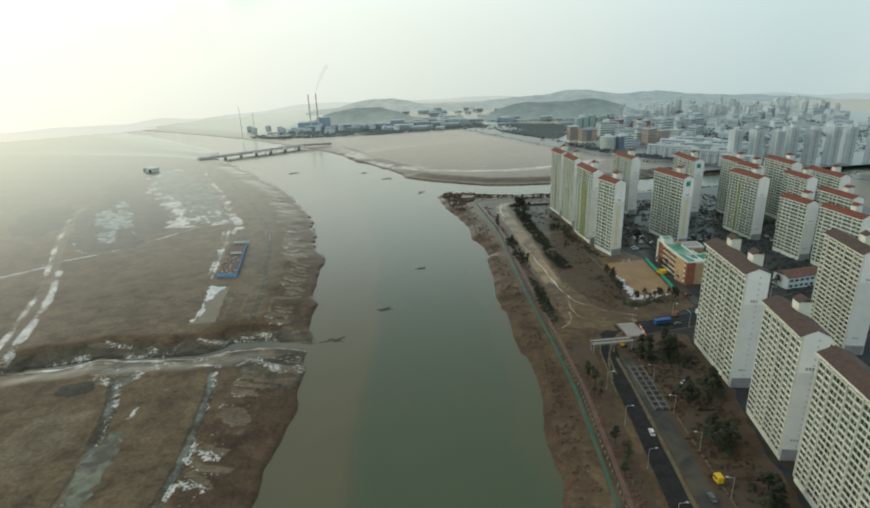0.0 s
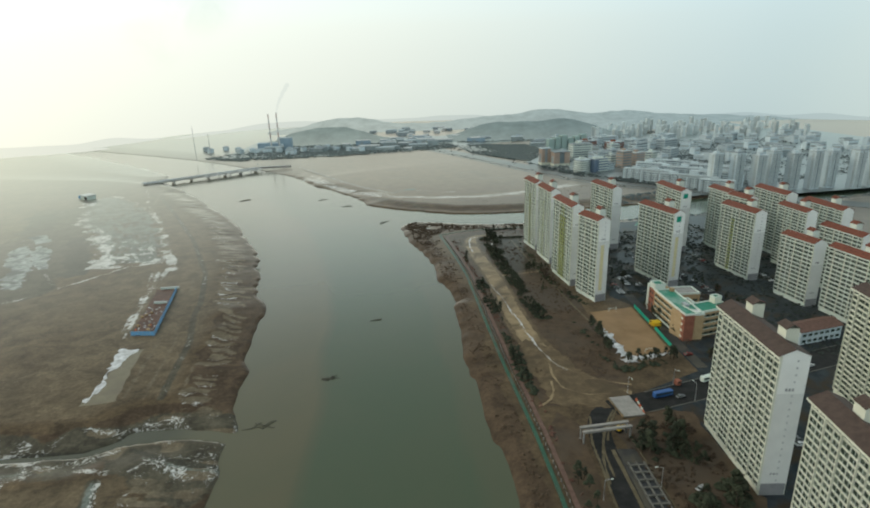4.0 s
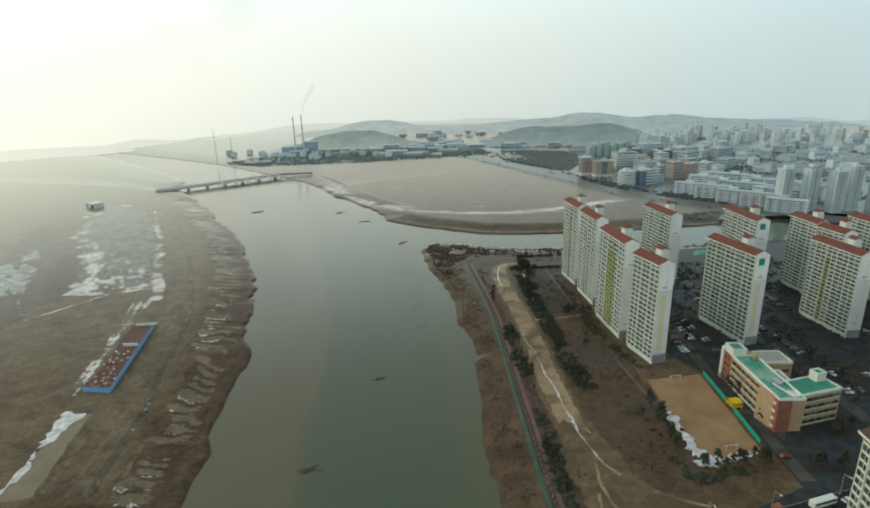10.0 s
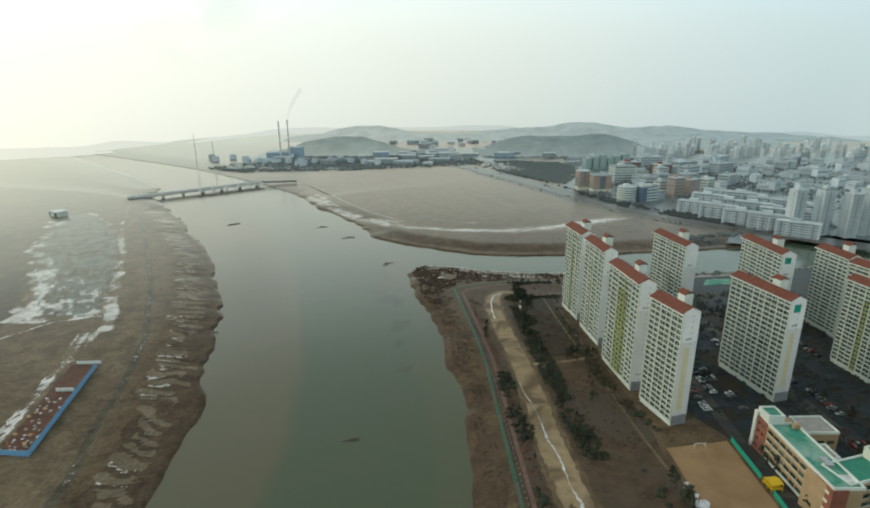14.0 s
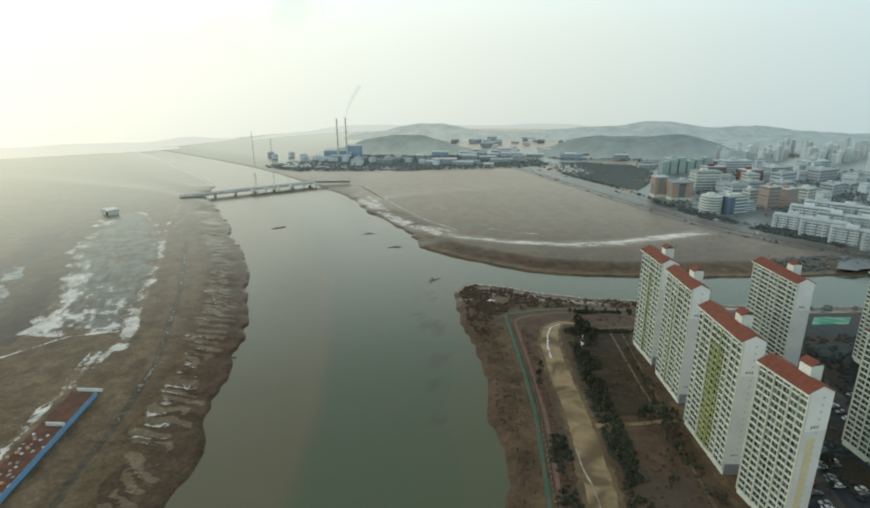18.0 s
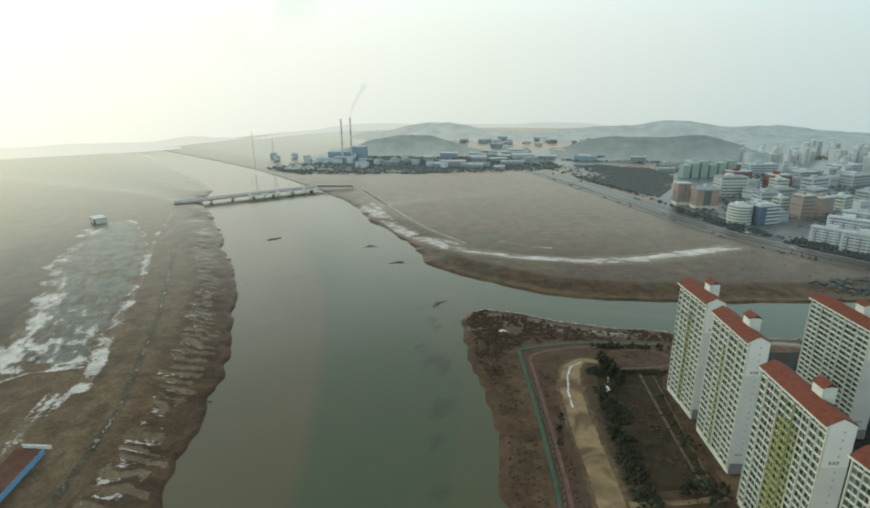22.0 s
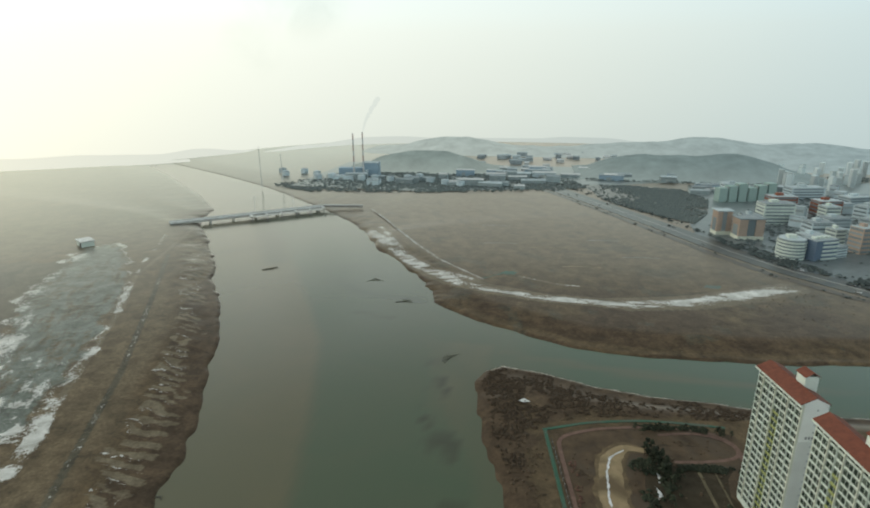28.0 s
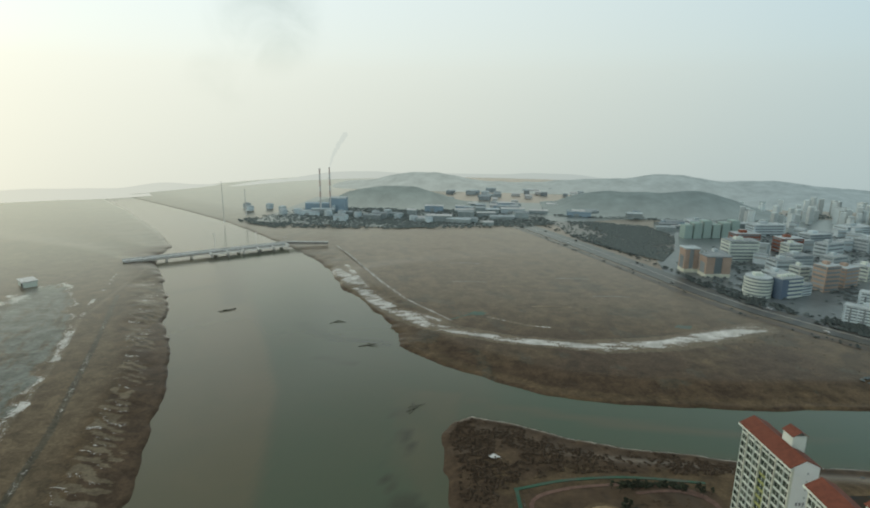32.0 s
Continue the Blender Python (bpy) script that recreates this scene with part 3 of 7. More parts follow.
# backdrop, shore, plume and hills all emit painted haze
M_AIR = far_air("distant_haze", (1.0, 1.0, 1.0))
M_SHORE_FAR = far_air("shore_haze_glow", (0.83, 0.845, 0.86))
M_PLUME = far_air("smoke_haze_glow", (0.89, 0.905, 0.92))
M_HILL_NEAR = far_air("hill_wood_haze_glow", (0.30, 0.355, 0.365), True)
M_HILL_FAR = far_air("hill_far_haze_glow", (0.54, 0.59, 0.605), True)

# ---- helpers of this place ----


def mesh_of(name, bm, *materials):
    me = bpy.data.meshes.new(name)
    bm.to_mesh(me)
    bm.free()
    for m in materials:
        me.materials.append(m)
    return me


def part(name, bm, material, parent=None, label=""):
    """One mesh object under a thing or part; material may be a tuple for several slots."""
    ms = material if isinstance(material, tuple) else (material,)
    ob = new(name, mesh_of(name, bm, *ms) if isinstance(bm, bmesh.types.BMesh) else bm)
    ob.parent = parent
    return tagged(ob, label)


def placed(name, me, parent, m):
    ob = new(name, me)
    ob.parent = parent
    ob.matrix_basis = m
    return ob


def thing(name, x, y, z, turn=0.0, label="", category="", group="", kind=""):
    e = new(name)
    e.matrix_basis = pose(x, y, z, 0, 0, turn)
    return tagged(e, label, category, group, kind)


def box(bm, x0, y0, z0, x1, y1, z1, slot=0):
    v = [bm.verts.new((x, y, z)) for z in (z0, z1) for y in (y0, y1) for x in (x0, x1)]
    for f in ((0, 2, 3, 1), (4, 5, 7, 6), (0, 1, 5, 4), (2, 6, 7, 3), (0, 4, 6, 2), (1, 3, 7, 5)):
        bm.faces.new([v[i] for i in f]).material_index = slot
    return bm


def a_box(*a, slot=0):
    return box(bmesh.new(), *a, slot=slot)


def tube(bm, p0, p1, r0, r1, sides=6, slot=0):
    p0, p1 = Vector(p0), Vector(p1)
    q = (p1 - p0).to_track_quat("Z", "Y").to_matrix()
    rings = []
    for c, r in ((p0, r0), (p1, r1)):
        rings.append([bm.verts.new(c + q @ Vector((r * math.cos(a), r * math.sin(a), 0))) for a in (2 * math.pi * i / sides for i in range(sides))])
    for i in range(sides):
        j = (i + 1) % sides
        bm.faces.new((rings[0][i], rings[0][j], rings[1][j], rings[1][i])).material_index = slot
    bm.faces.new(rings[1]).material_index = slot
    bm.faces.new(rings[0][::-1]).material_index = slot
    return bm


def lattice(shape, seed):
    return np.random.RandomState(seed).rand(*shape)


def value_noise(x, y, size, seed):
    """Smooth noise 0..1 at world places, with features of the given size."""
    g = lattice((97, 97), seed)
    u, v = np.asarray(x) / size, np.asarray(y) / size
    i, j = np.floor(u).astype(int), np.floor(v).astype(int)
    a, b = u - i, v - j
    a, b = a * a * (3 - 2 * a), b * b * (3 - 2 * b)
    i0, i1, j0, j1 = i % 97, (i + 1) % 97, j % 97, (j + 1) % 97
    return (g[i0, j0] * (1 - a) + g[i1, j0] * a) * (1 - b) + (g[i0, j1] * (1 - a) + g[i1, j1] * a) * b


def seg_dist(x, y, pts, closed):
    d = np.full(np.shape(x), 1e9)
    for (ax, ay), (bx, by) in zip(pts, pts[1:] + (pts[:1] if closed else [])):
        ex, ey = bx - ax, by - ay
        t = np.clip(((x - ax) * ex + (y - ay) * ey) / (ex * ex + ey * ey + 1e-9), 0, 1)
        d = np.minimum(d, np.hypot(x - ax - t * ex, y - ay - t * ey))
    return d


def inside(x, y, pts):
    c = np.zeros(np.shape(x), bool)
    for (ax, ay), (bx, by) in zip(pts, pts[1:] + pts[:1]):
        if ay != by:
            c ^= ((ay > y) != (by > y)) & (x < (bx - ax) * (y - ay) / (by - ay) + ax)
    return c


def smooth(a, b, x):
    t = np.clip((x - a) / (b - a), 0, 1)
    return t * t * (3 - 2 * t)


# ---- the land: one sheet, with the river's bed cut into it ----
LEFT_BANK = [(-70, -900), (-66, 150), (-67, 230), (-73, 295), (-79, 330), (-84, 362), (-90, 410), (-93, 436), (-104, 460), (-114, 500),
             (-133, 570), (-151, 600), (-170, 650), (-186, 685), (-216, 732), (-250, 782), (-268, 815), (-335, 910), (-365, 950),
             (-394, 990), (-410, 1054), (-487, 1141), (-574, 1229), (-683, 1339), (-836, 1477), (-1300, 1850), (-2600, 2700)]
RIGHT_BANK = [(-2500, 2900), (-1200, 1920), (-778, 1493), (-678, 1423), (-551, 1334), (-422, 1236), (-335, 1153), (-262, 1085),
              (-235, 1054), (-193, 1008), (-158, 955), (-130, 900), (-106, 870), (-70, 820), (-50, 775), (-43, 757), (-7, 728), (27, 711),
              (62, 694), (107, 689), (185, 693), (250, 702), (330, 716), (480, 760), (900, 900)]
SOUTH_SHORE = [(900, 830), (480, 690), (320, 648), (220, 638), (155, 637), (122, 641), (99, 641), (75, 646), (43, 657), (15, 663), (4, 654),
               (0, 640), (5, 618), (11, 586), (20, 555), (31, 513), (32, 480), (40, 452), (43, 430), (39, 422), (42, 385), (40, 347),
               (45, 321), (44, 292), (51, 256), (52, 235), (48, 205), (47, 158), (46, 50), (46, -900)]
RIVER = LEFT_BANK + RIGHT_BANK + SOUTH_SHORE
INLET = [(-56, 280), (-69, 283), (-82, 286), (-101, 288), (-116, 286)]
STREAM = [(-116, 286), (-125, 280), (-134, 275), (-150, 275), (-168, 274), (-188, 276), (-204, 268), (-224, 265), (-330, 240)]
RILL = [(-112, 276), (-98, 268), (-84, 264), (-70, 262), (-60, 268)]
LAND = 4.0


def shore(x, y):
    """Metres from the waterline, on land above nought, with the ragged edge of the reeds."""
    d = seg_dist(x, y, RIVER, True) * np.where(inside(x, y, RIVER), -1, 1)
    d = np.minimum(d, (seg_dist(x, y, INLET, False) - 4.2) * 1.3)
    d = np.minimum(d, (seg_dist(x, y, STREAM[:-1], False) - 1.6) * 1.6)
    left = smooth(-30, -60, x) * smooth(1300, 900, y)
    d = d + (value_noise(x, y, 17, 3) - 0.5) * (2 + 3.2 * left) + (value_noise(x, y, 7, 4) - 0.5) * (1.4 + 0.8 * left) - 0.5
    return d


def land_height(d, y=0.0, x=0.0):
    """Height of the land: a short steep bank on the east side, a low flat margin on the west and north sides."""
    d = np.where(d > 0, d / (1 + 25 * smooth(930, 1150, y)), d)
    steep = -1.6 + 4.4 * smooth(-3, 3.2, d) + 1.2 * smooth(3, 14, d)
    flat = -1.6 + 2.7 * smooth(-2.5, 1.8, d) + 2.9 * smooth(3, 34, d)
    low = np.maximum(smooth(-25, -45, x), smooth(616, 632, y)) * smooth(930, 870, y)
    return steep + (flat - steep) * low


def axis(fine0, fine1, step, far):
    a = list(np.arange(fine0, fine1 + 0.1, step))
    s = step
    while a[-1] < far:
        s *= 1.22
        a.append(a[-1] + s)
    s = step
    while a[0] > -far:
        s *= 1.22
        a.insert(0, a[0] - s)
    return np.array(a)


def sheet(name, xs, ys, z, material, attribute=None):
    nx, ny = len(xs), len(ys)
    me = bpy.data.meshes.new(name)
    gx, gy = np.meshgrid(xs, ys)
    co = np.stack([gx, gy, z], -1).reshape(-1, 3).astype(np.float32)
    i = (np.arange(ny - 1)[:, None] * nx + np.arange(nx - 1)[None]).ravel()
    quads = np.stack([i, i + 1, i + nx + 1, i + nx], 1).astype(np.int32)
    me.vertices.add(len(co))
    me.vertices.foreach_set("co", co.ravel())
    me.loops.add(quads.size)
    me.loops.foreach_set("vertex_index", quads.ravel())
    me.polygons.add(len(quads))
    me.polygons.foreach_set("loop_start", np.arange(0, quads.size, 4, dtype=np.int32))
    me.update(calc_edges=True)
    me.polygons.foreach_set("use_smooth", np.ones(len(quads), bool))
    for key, values in (attribute or {}).items():
        a = me.attributes.new(key, "FLOAT", "POINT")
        a.data.foreach_set("value", values.ravel().astype(np.float32))
    me.materials.append(material)
    return new(name, me)


def stepped(lo, hi, f0, f1, fine, coarse, far):
    """Grid lines: fine between f0 and f1, coarse out to lo and hi, then growing to far."""
    a = list(np.arange(f0, f1 + 0.1, fine))
    a = list(np.arange(f0 - coarse, lo, -coarse))[::-1] + a + list(np.arange(f1 + coarse, hi, coarse))
    for end, sign in ((-1, 1), (0, -1)):
        s = coarse
        while abs(a[end]) < far:
            s *= 1.22
            a.insert(len(a) if end else 0, a[end] + sign * s)
    return np.array(a)


gxs, gys = stepped(-900, 330, -345, -62, 1.8, 4.6, 4700), stepped(100, 1560, 140, 880, 1.8, 5.0, 4700)
GX, GY = np.meshgrid(gxs, gys)
GD = shore(GX, GY)
GZ = land_height(GD, GY, GX)
GZ = GZ + smooth(2, 30, GD) * (value_noise(GX, GY, 21, 8) - 0.5) * 0.02
WEST = smooth(-20, -40, GX)
N5, N11, N30 = value_noise(GX, GY, 5, 51), value_noise(GX, GY, 11, 31), value_noise(GX, GY, 30, 52)
ZONE = {k: np.zeros(GX.shape) for k in ("dry", "wet", "silt", "ice", "snow", "bed")}
NORTH = smooth(670, 720, GY + 0.25 * GX) * smooth(-330, -260, GX + 0.28 * (GY - 700))
NORTH = np.maximum(NORTH, smooth(676, 690, GY) * (GX > -95))
ZONE["margin"] = (1 - smooth((9 + 13 * WEST) * (1 - NORTH) + 1.5 * NORTH, (14 + 16 * WEST) * (1 - NORTH) + 5 * NORTH, GD + 9 * (N11 - 0.5))) * smooth(1250, 1000, GY) * (1 - 0.3 * NORTH)


def lay(zone_name, amount):
    ZONE[zone_name] = np.maximum(ZONE[zone_name], amount)


def along(line, width):
    return smooth(width, width * 0.25, seg_dist(GX, GY, line, False))


def area(pts, soft):
    return smooth(-soft, soft, seg_dist(GX, GY, pts, True) * np.where(inside(GX, GY, pts), 1, -1) + (N11 - 0.5) * soft * 2)


# haze over the land north of the side channel, painted as a paler grass colour
lay("dry", NORTH * smooth(3, 12, GD) * smooth(1500, 1150, GY) * (0.62 + 0.5 * N30) * (0.15 + 0.85 * smooth(770, 930, GY)))
# the west bank behind its dark margin is paler too, the river point darker
lay("dry", WEST * (1 - NORTH) * smooth(24, 44, GD) * smooth(1100, 900, GY) * (0.30 + 0.5 * N30 + 0.35 * smooth(130, 90, GD)))
lay("margin", NORTH * smooth(4, 14, GD) * smooth(860, 760, GY) * (0.28 + 0.6 * N30))
lay("margin", area([(-2, 630), (4, 668), (45, 660), (90, 644), (140, 640), (140, 618), (60, 608), (36, 596), (34, 540), (20, 560)], 5) * (0.45 + 0.6 * N11))
# the muddy delta of the inlet
near_inlet = np.minimum(seg_dist(GX, GY, INLET + STREAM, False), seg_dist(GX, GY, RILL, False))
mud_w = 0.78 + 0.22 * smooth(-165, -120, GX)
MUD = smooth(27, 9, near_inlet / mud_w + 18 * (N11 - 0.5)) * smooth(-62, -74, GX) * smooth(-330, -180, GX)
lay("wet", MUD)
lay("snow", MUD * (0.26 + 0.36 * N5) * smooth(0.15, 0.5, N11))
lay("silt", MUD * smooth(0.5, 0.75, value_noise(GX * 0.5, GY, 6, 66)) * 0.75)
for line, w in ((STREAM, 4.2), (RILL, 2.4)):
    lay("bed", along(line, w) * 0.95)
    lay("ice", along([(x, y - 2.6) for x, y in line], 2.6) * (0.35 + 0.4 * N11))
    lay("snow", along([(x, y + 3.2) for x, y in line], 2.6) * (0.16 + 0.42 * N11))
ZONE["margin"] = ZONE["margin"] * (1 - MUD)
# muddy pools combed into the west bank behind the reed margin
POOL_IN = [(-96, 150), (-101, 230), (-104, 300), (-108, 350), (-116, 400), (-126, 440), (-141, 495), (-158, 539), (-175, 589), (-194, 631), (-250, 729), (-311, 832), (-370, 925)]
POOL_OUT = [(-84, 150), (-86, 230), (-88, 300), (-93, 350), (-101, 400), (-108, 440), (-126, 495), (-138, 539), (-157, 589), (-177, 632), (-222, 715), (-285, 833), (-350, 925)]
pin = np.interp(GY, [p[1] for p in POOL_IN], [p[0] for p in POOL_IN])
pout = np.interp(GY, [p[1] for p in POOL_OUT], [p[0] for p in POOL_OUT])
across = (GX - pin) / (pout - pin) + (N5 - 0.5) * 0.5 + (N11 - 0.5) * 0.6
row = (GY + 0.12 * (GX - pin) + 9 * (value_noise(GX, GY, 13, 53) - 0.5) + 60) / 8.6 + 0.9 * value_noise(GY, GY * 0, 26, 55) + 0.55 * (N5 - 0.5)
phase, cell = row - np.floor(row), np.floor(row)
keep = value_noise(cell * 3.7, cell * 0, 1.0, 54)
reach = smooth(-0.1, 0.12, across) * smooth(1.15, 0.9, across) * smooth(930, 880, GY) * smooth(12, 22, near_inlet)
lay("silt", reach * smooth(0.15, 0.3, phase) * smooth(0.95, 0.75, phase) * (0.35 + 0.5 * smooth(0.1, 0.4, keep)) * (1 - 0.1 * smooth(420, 600, GY)))
rim = np.maximum(smooth(0.22, 0.1, abs(phase - 0.18)), smooth(0.3, 0.12, abs(across - np.where(keep > 0.5, 0.05, 0.95))) * 0.7)
lay("snow", reach * rim * (0.16 + 0.40 * N11 + 0.16 * N5 + 0.04 * (GY < 262)))
# ditches: dark bed, icy edge, broken snow
DITCH = [(-330, 832), (-265, 717), (-205, 606), (-158, 503), (-140, 441), (-136, 416), (-124, 376), (-120, 347), (-115, 314)]
lay("wet", along(DITCH, 3.4) * 0.9)
lay("ice", along([(x - 1.5, y) for x, y in DITCH], 1.6) * (0.3 + 0.3 * N5))
for off, k in ((-9, 0.62), (-19, 0.6), (9, 0.5)):
    lay("silt", along([(x + off, y) for x, y in DITCH[3:]], 2.6) * k * (0.6 + 0.6 * N30))
lay("wet", area([(-322, 500), (-420, 660), (-470, 780), (-400, 800), (-345, 690), (-285, 585), (-262, 528), (-290, 500)], 10) * 0.9)
lay("snow", along(DITCH, 3.4) * (0.16 + 0.2 * N11 + 0.22 * N5))
for line, w in (([(-116, 252), (-110, 232), (-106, 208), (-102, 183), (-99, 120)], 4.2), ([(-161, 242), (-151, 218), (-146, 200), (-141, 183), (-130, 120)], 5.0)):
    lay("wet", along(line, w))
    lay("ice", along(line, w * 0.8) * (0.3 + 0.5 * N11))
    lay("snow", along([(x + 2.0, y) for x, y in line], w * 0.75) * (0.24 + 0.52 * N5))
lay("silt", area([(-140, 205), (-137, 190), (-134, 165), (-128, 140), (-138, 140), (-141, 165), (-145, 190)], 2))
lay("snow", area([(-142, 224), (-138, 223), (-137, 213), (-141, 211)], 1.5) * 0.7)
lay("silt", area([(-186, 216), (-160, 222), (-150, 196), (-168, 176), (-190, 190)], 5) * 0.62)
# frosted flats
FLAT = [(-268, 530), (-269, 541), (-292, 584), (-316, 628), (-345, 668), (-372, 706), (-405, 775), (-432, 836), (-412, 860), (-360, 815), (-311, 750), (-277, 690), (-246, 630), (-222, 574), (-210, 546), (-232, 536)]
flat = area(FLAT, 6)
fu, fv = (-0.506 * GX + 0.862 * GY), (0.862 * GX + 0.506 * GY)
streak = value_noise(fu * 0.12, fv, 2.2, 56) * 0.6 + value_noise(fu * 0.3, fv, 5.0, 57) * 0.4
flat_edge = flat * (1 - flat) * 4
lay("ice", flat * (0.35 + 0.6 * streak))
for hollow in ([(-274, 505), (-309, 561), (-343, 636), (-330, 640), (-296, 590), (-272, 545), (-256, 512)], [(-412, 660), (-386, 672), (-396, 711), (-433, 768), (-452, 745)],
               [(-381, 496), (-378, 535), (-380, 566), (-430, 634), (-470, 625), (-440, 540)]):
    lay("bed", area(hollow, 5) * 0.8)
pond_ring = seg_dist(GX, GY, [(-297, 480), (-314, 500), (-345, 550), (-380, 610)], False)
lay("wet", smooth(34, 24, pond_ring + 8 * (N11 - 0.5)) * 0.9)
lay("silt", smooth(4, 1.5, abs(pond_ring - 30)) * smooth(470, 500, GY) * 0.4)
lay("snow", smooth(4, 1.5, abs(pond_ring - 25)) * 0.40 * (0.4 + N11))
crack = value_noise(fu * 0.35, fv * 0.9, 2.6, 58) * 0.65 + value_noise(GX, GY, 9.0, 59) * 0.35
low_end, west_rim = smooth(690, 555, GY), smooth(30, 6, seg_dist(GX, GY, FLAT[:8], False))
lay("snow", flat * (0.02 + 0.20 * smooth(0.35, 0.8, streak) + (0.15 + 0.44 * smooth(0.42, 0.72, crack)) * low_end + 0.5 * west_rim * (0.4 + 0.8 * N11)))
lay("wet", flat * smooth(0.3, 0.2, streak) * 0.8)
lay("snow", flat_edge * 0.72 * (0.5 + 0.6 * N11))
spill = area([(-192, 270), (-165, 268), (-149, 266), (-148, 257), (-158, 238), (-178, 246)], 4)
lay("ice", spill * (0.3 + 0.4 * N5))
lay("snow", spill * (0.14 + 0.62 * streak ** 1.5))
lay("bed", area([(-191, 244), (-176, 246), (-169, 237), (-178, 231), (-188, 236)], 2))
# old snow along the tracks
for line, w, k in (([(-380, 900), (-334, 797), (-287, 714), (-257, 658), (-240, 622), (-224, 593), (-206, 552)], 4.5, 0.52), ([(-209, 556), (-203, 546), (-192, 520)], 9, 0.74), ([(-200, 512), (-189, 473), (-178, 428), (-168, 386)], 2.6, 0.66), ([(-205, 512), (-195, 480), (-184, 440), (-174, 395)], 2.2, 0.58), ([(-196, 520), (-190, 494), (-186, 474)], 5.0, 0.5),
                   ([(-206, 547), (-232, 540), (-262, 527)], 2.6, 0.5), ([(-234, 262), (-243, 284), (-253, 312), (-270, 355), (-299, 411)], 5.6, 0.66), ([(-246, 262), (-255, 290), (-266, 320), (-284, 362), (-309, 411), (-346, 478), (-392, 570)], 4.8, 0.60), ([(-325, 428), (-283, 456), (-257, 493), (-234, 530), (-208, 540)], 3.0, 0.55),
                   ([(-194, 291), (-176, 284)], 3.6, 0.62), ([(-140, 291), (-122, 287)], 4.0, 0.64), ([(-154, 268), (-147, 258)], 3.0, 0.7), ([(-260, 262), (-222, 260), (-203, 264)], 2.6, 0.6), ([(-128, 262), (-114, 258)], 4, 0.5), ([(-420, 700), (-370, 610), (-330, 545)], 9, 0.28)):
    lay("snow", along(line, w) * k * (0.42 + 1.0 * N11))
    lay("ice", along(line, w * 1.4) * 0.5 * N11)
for line, w in (([(-238, 262), (-247, 284), (-258, 312), (-275, 355), (-305, 411), (-346, 485), (-399, 587), (-411, 637)], 9.0), ([(-171, 393), (-180, 440), (-194, 492), (-202, 512)], 4.0), ([(-366, 930), (-316, 765), (-280, 705), (-248, 640), (-225, 590), (-204, 548)], 4.0)):
    lay("silt", along(line, w) * 0.8)
# the dyke along the north land: bare soil under broken snow
DYKE = [(-170, 985), (-125, 920), (-60, 836), (-5, 794), (40, 779), (90, 776), (140, 788), (188, 806), (252, 830)]
lay("silt", along(DYKE, 11) * 0.9)
for line, w, k in (([(-155, 962), (-122, 912), (-92, 868), (-60, 832), (-36, 808)], 13, 0.62), ([(-30, 800), (-5, 788), (36, 776), (86, 772), (120, 772)], 10.5, 0.60), ([(108, 772), (160, 786), (190, 803), (246, 832)], 15, 0.62), ([(-150, 985), (-112, 912), (-76, 852), (-50, 830), (-20, 812)], 6, 0.55), ([(20, 826), (37, 818), (55, 809), (73, 808)], 2.4, 0.6), ([(120, 774), (160, 784), (205, 806), (226, 822)], 14, 0.42),
                   ([(-190, 1080), (-155, 1025), (-125, 972), (-92, 916), (-57, 863), (-10, 812)], 2.6, 0.5), ([(90, 765), (150, 776), (200, 796)], 4, 0.42)):
    lay("snow", along(line, w) * k * (0.42 + 0.35 * N30 + 0.75 * value_noise(GX * 0.28, GY, 3.2, 64)))
    lay("silt", along(line, w * 1.5) * 0.85)
lay("wet", smooth(0.62, 0.8, value_noise(GX + GY * 0.3, GY, 16, 63)) * smooth(690, 720, GY) * NORTH * 0.55)
tagged(sheet("ground", gxs, gys, GZ, M_REED, ZONE), "flat flood plain covered with dry brown reeds", "ground", kind="structure")

# river: one sheet of water, siltier along the west shore
wxs, wys = axis(-330, 120, 4, 4600), axis(100, 900, 6, 4600)
WX, WY = np.meshgrid(wxs, wys)
SILT_LINE = [(-33, 0), (-34, 300), (-39, 350), (-46, 430), (-54, 488), (-74, 570), (-108, 676), (-188, 826), (-309, 1004), (-600, 1330), (-1500, 2000)]
silt_x = np.interp(WY, [p[1] for p in SILT_LINE], [p[0] for p in SILT_LINE])
EAST_SILT = [(60, 0), (36, 196), (32, 276), (27, 347), (20, 428), (12, 480), (8, 560), (-4, 590), (-24, 640), (-36, 684), (-30, 720), (60, 760)]
east_x = np.interp(WY, [p[1] for p in EAST_SILT], [p[0] for p in EAST_SILT])
wave = 10 * (value_noise(WX, WY, 40, 61) - 0.5)
SILT = 0.16 + 0.52 * smooth(5, -5, WX - silt_x + wave * 0.4) + 0.25 * smooth(-120, -20, WX - silt_x) * smooth(520, 760, WY)
SILT = np.maximum(SILT, 0.38 * smooth(-5, 5, WX - east_x + wave) * smooth(760, 690, WY))
bar = inside(WX + wave, WY, [(-40, 690), (2, 690), (10, 640), (4, 586), (-14, 588), (-26, 632)])
SILT = SILT + 0.25 * bar * value_noise(WX, WY, 14, 62)
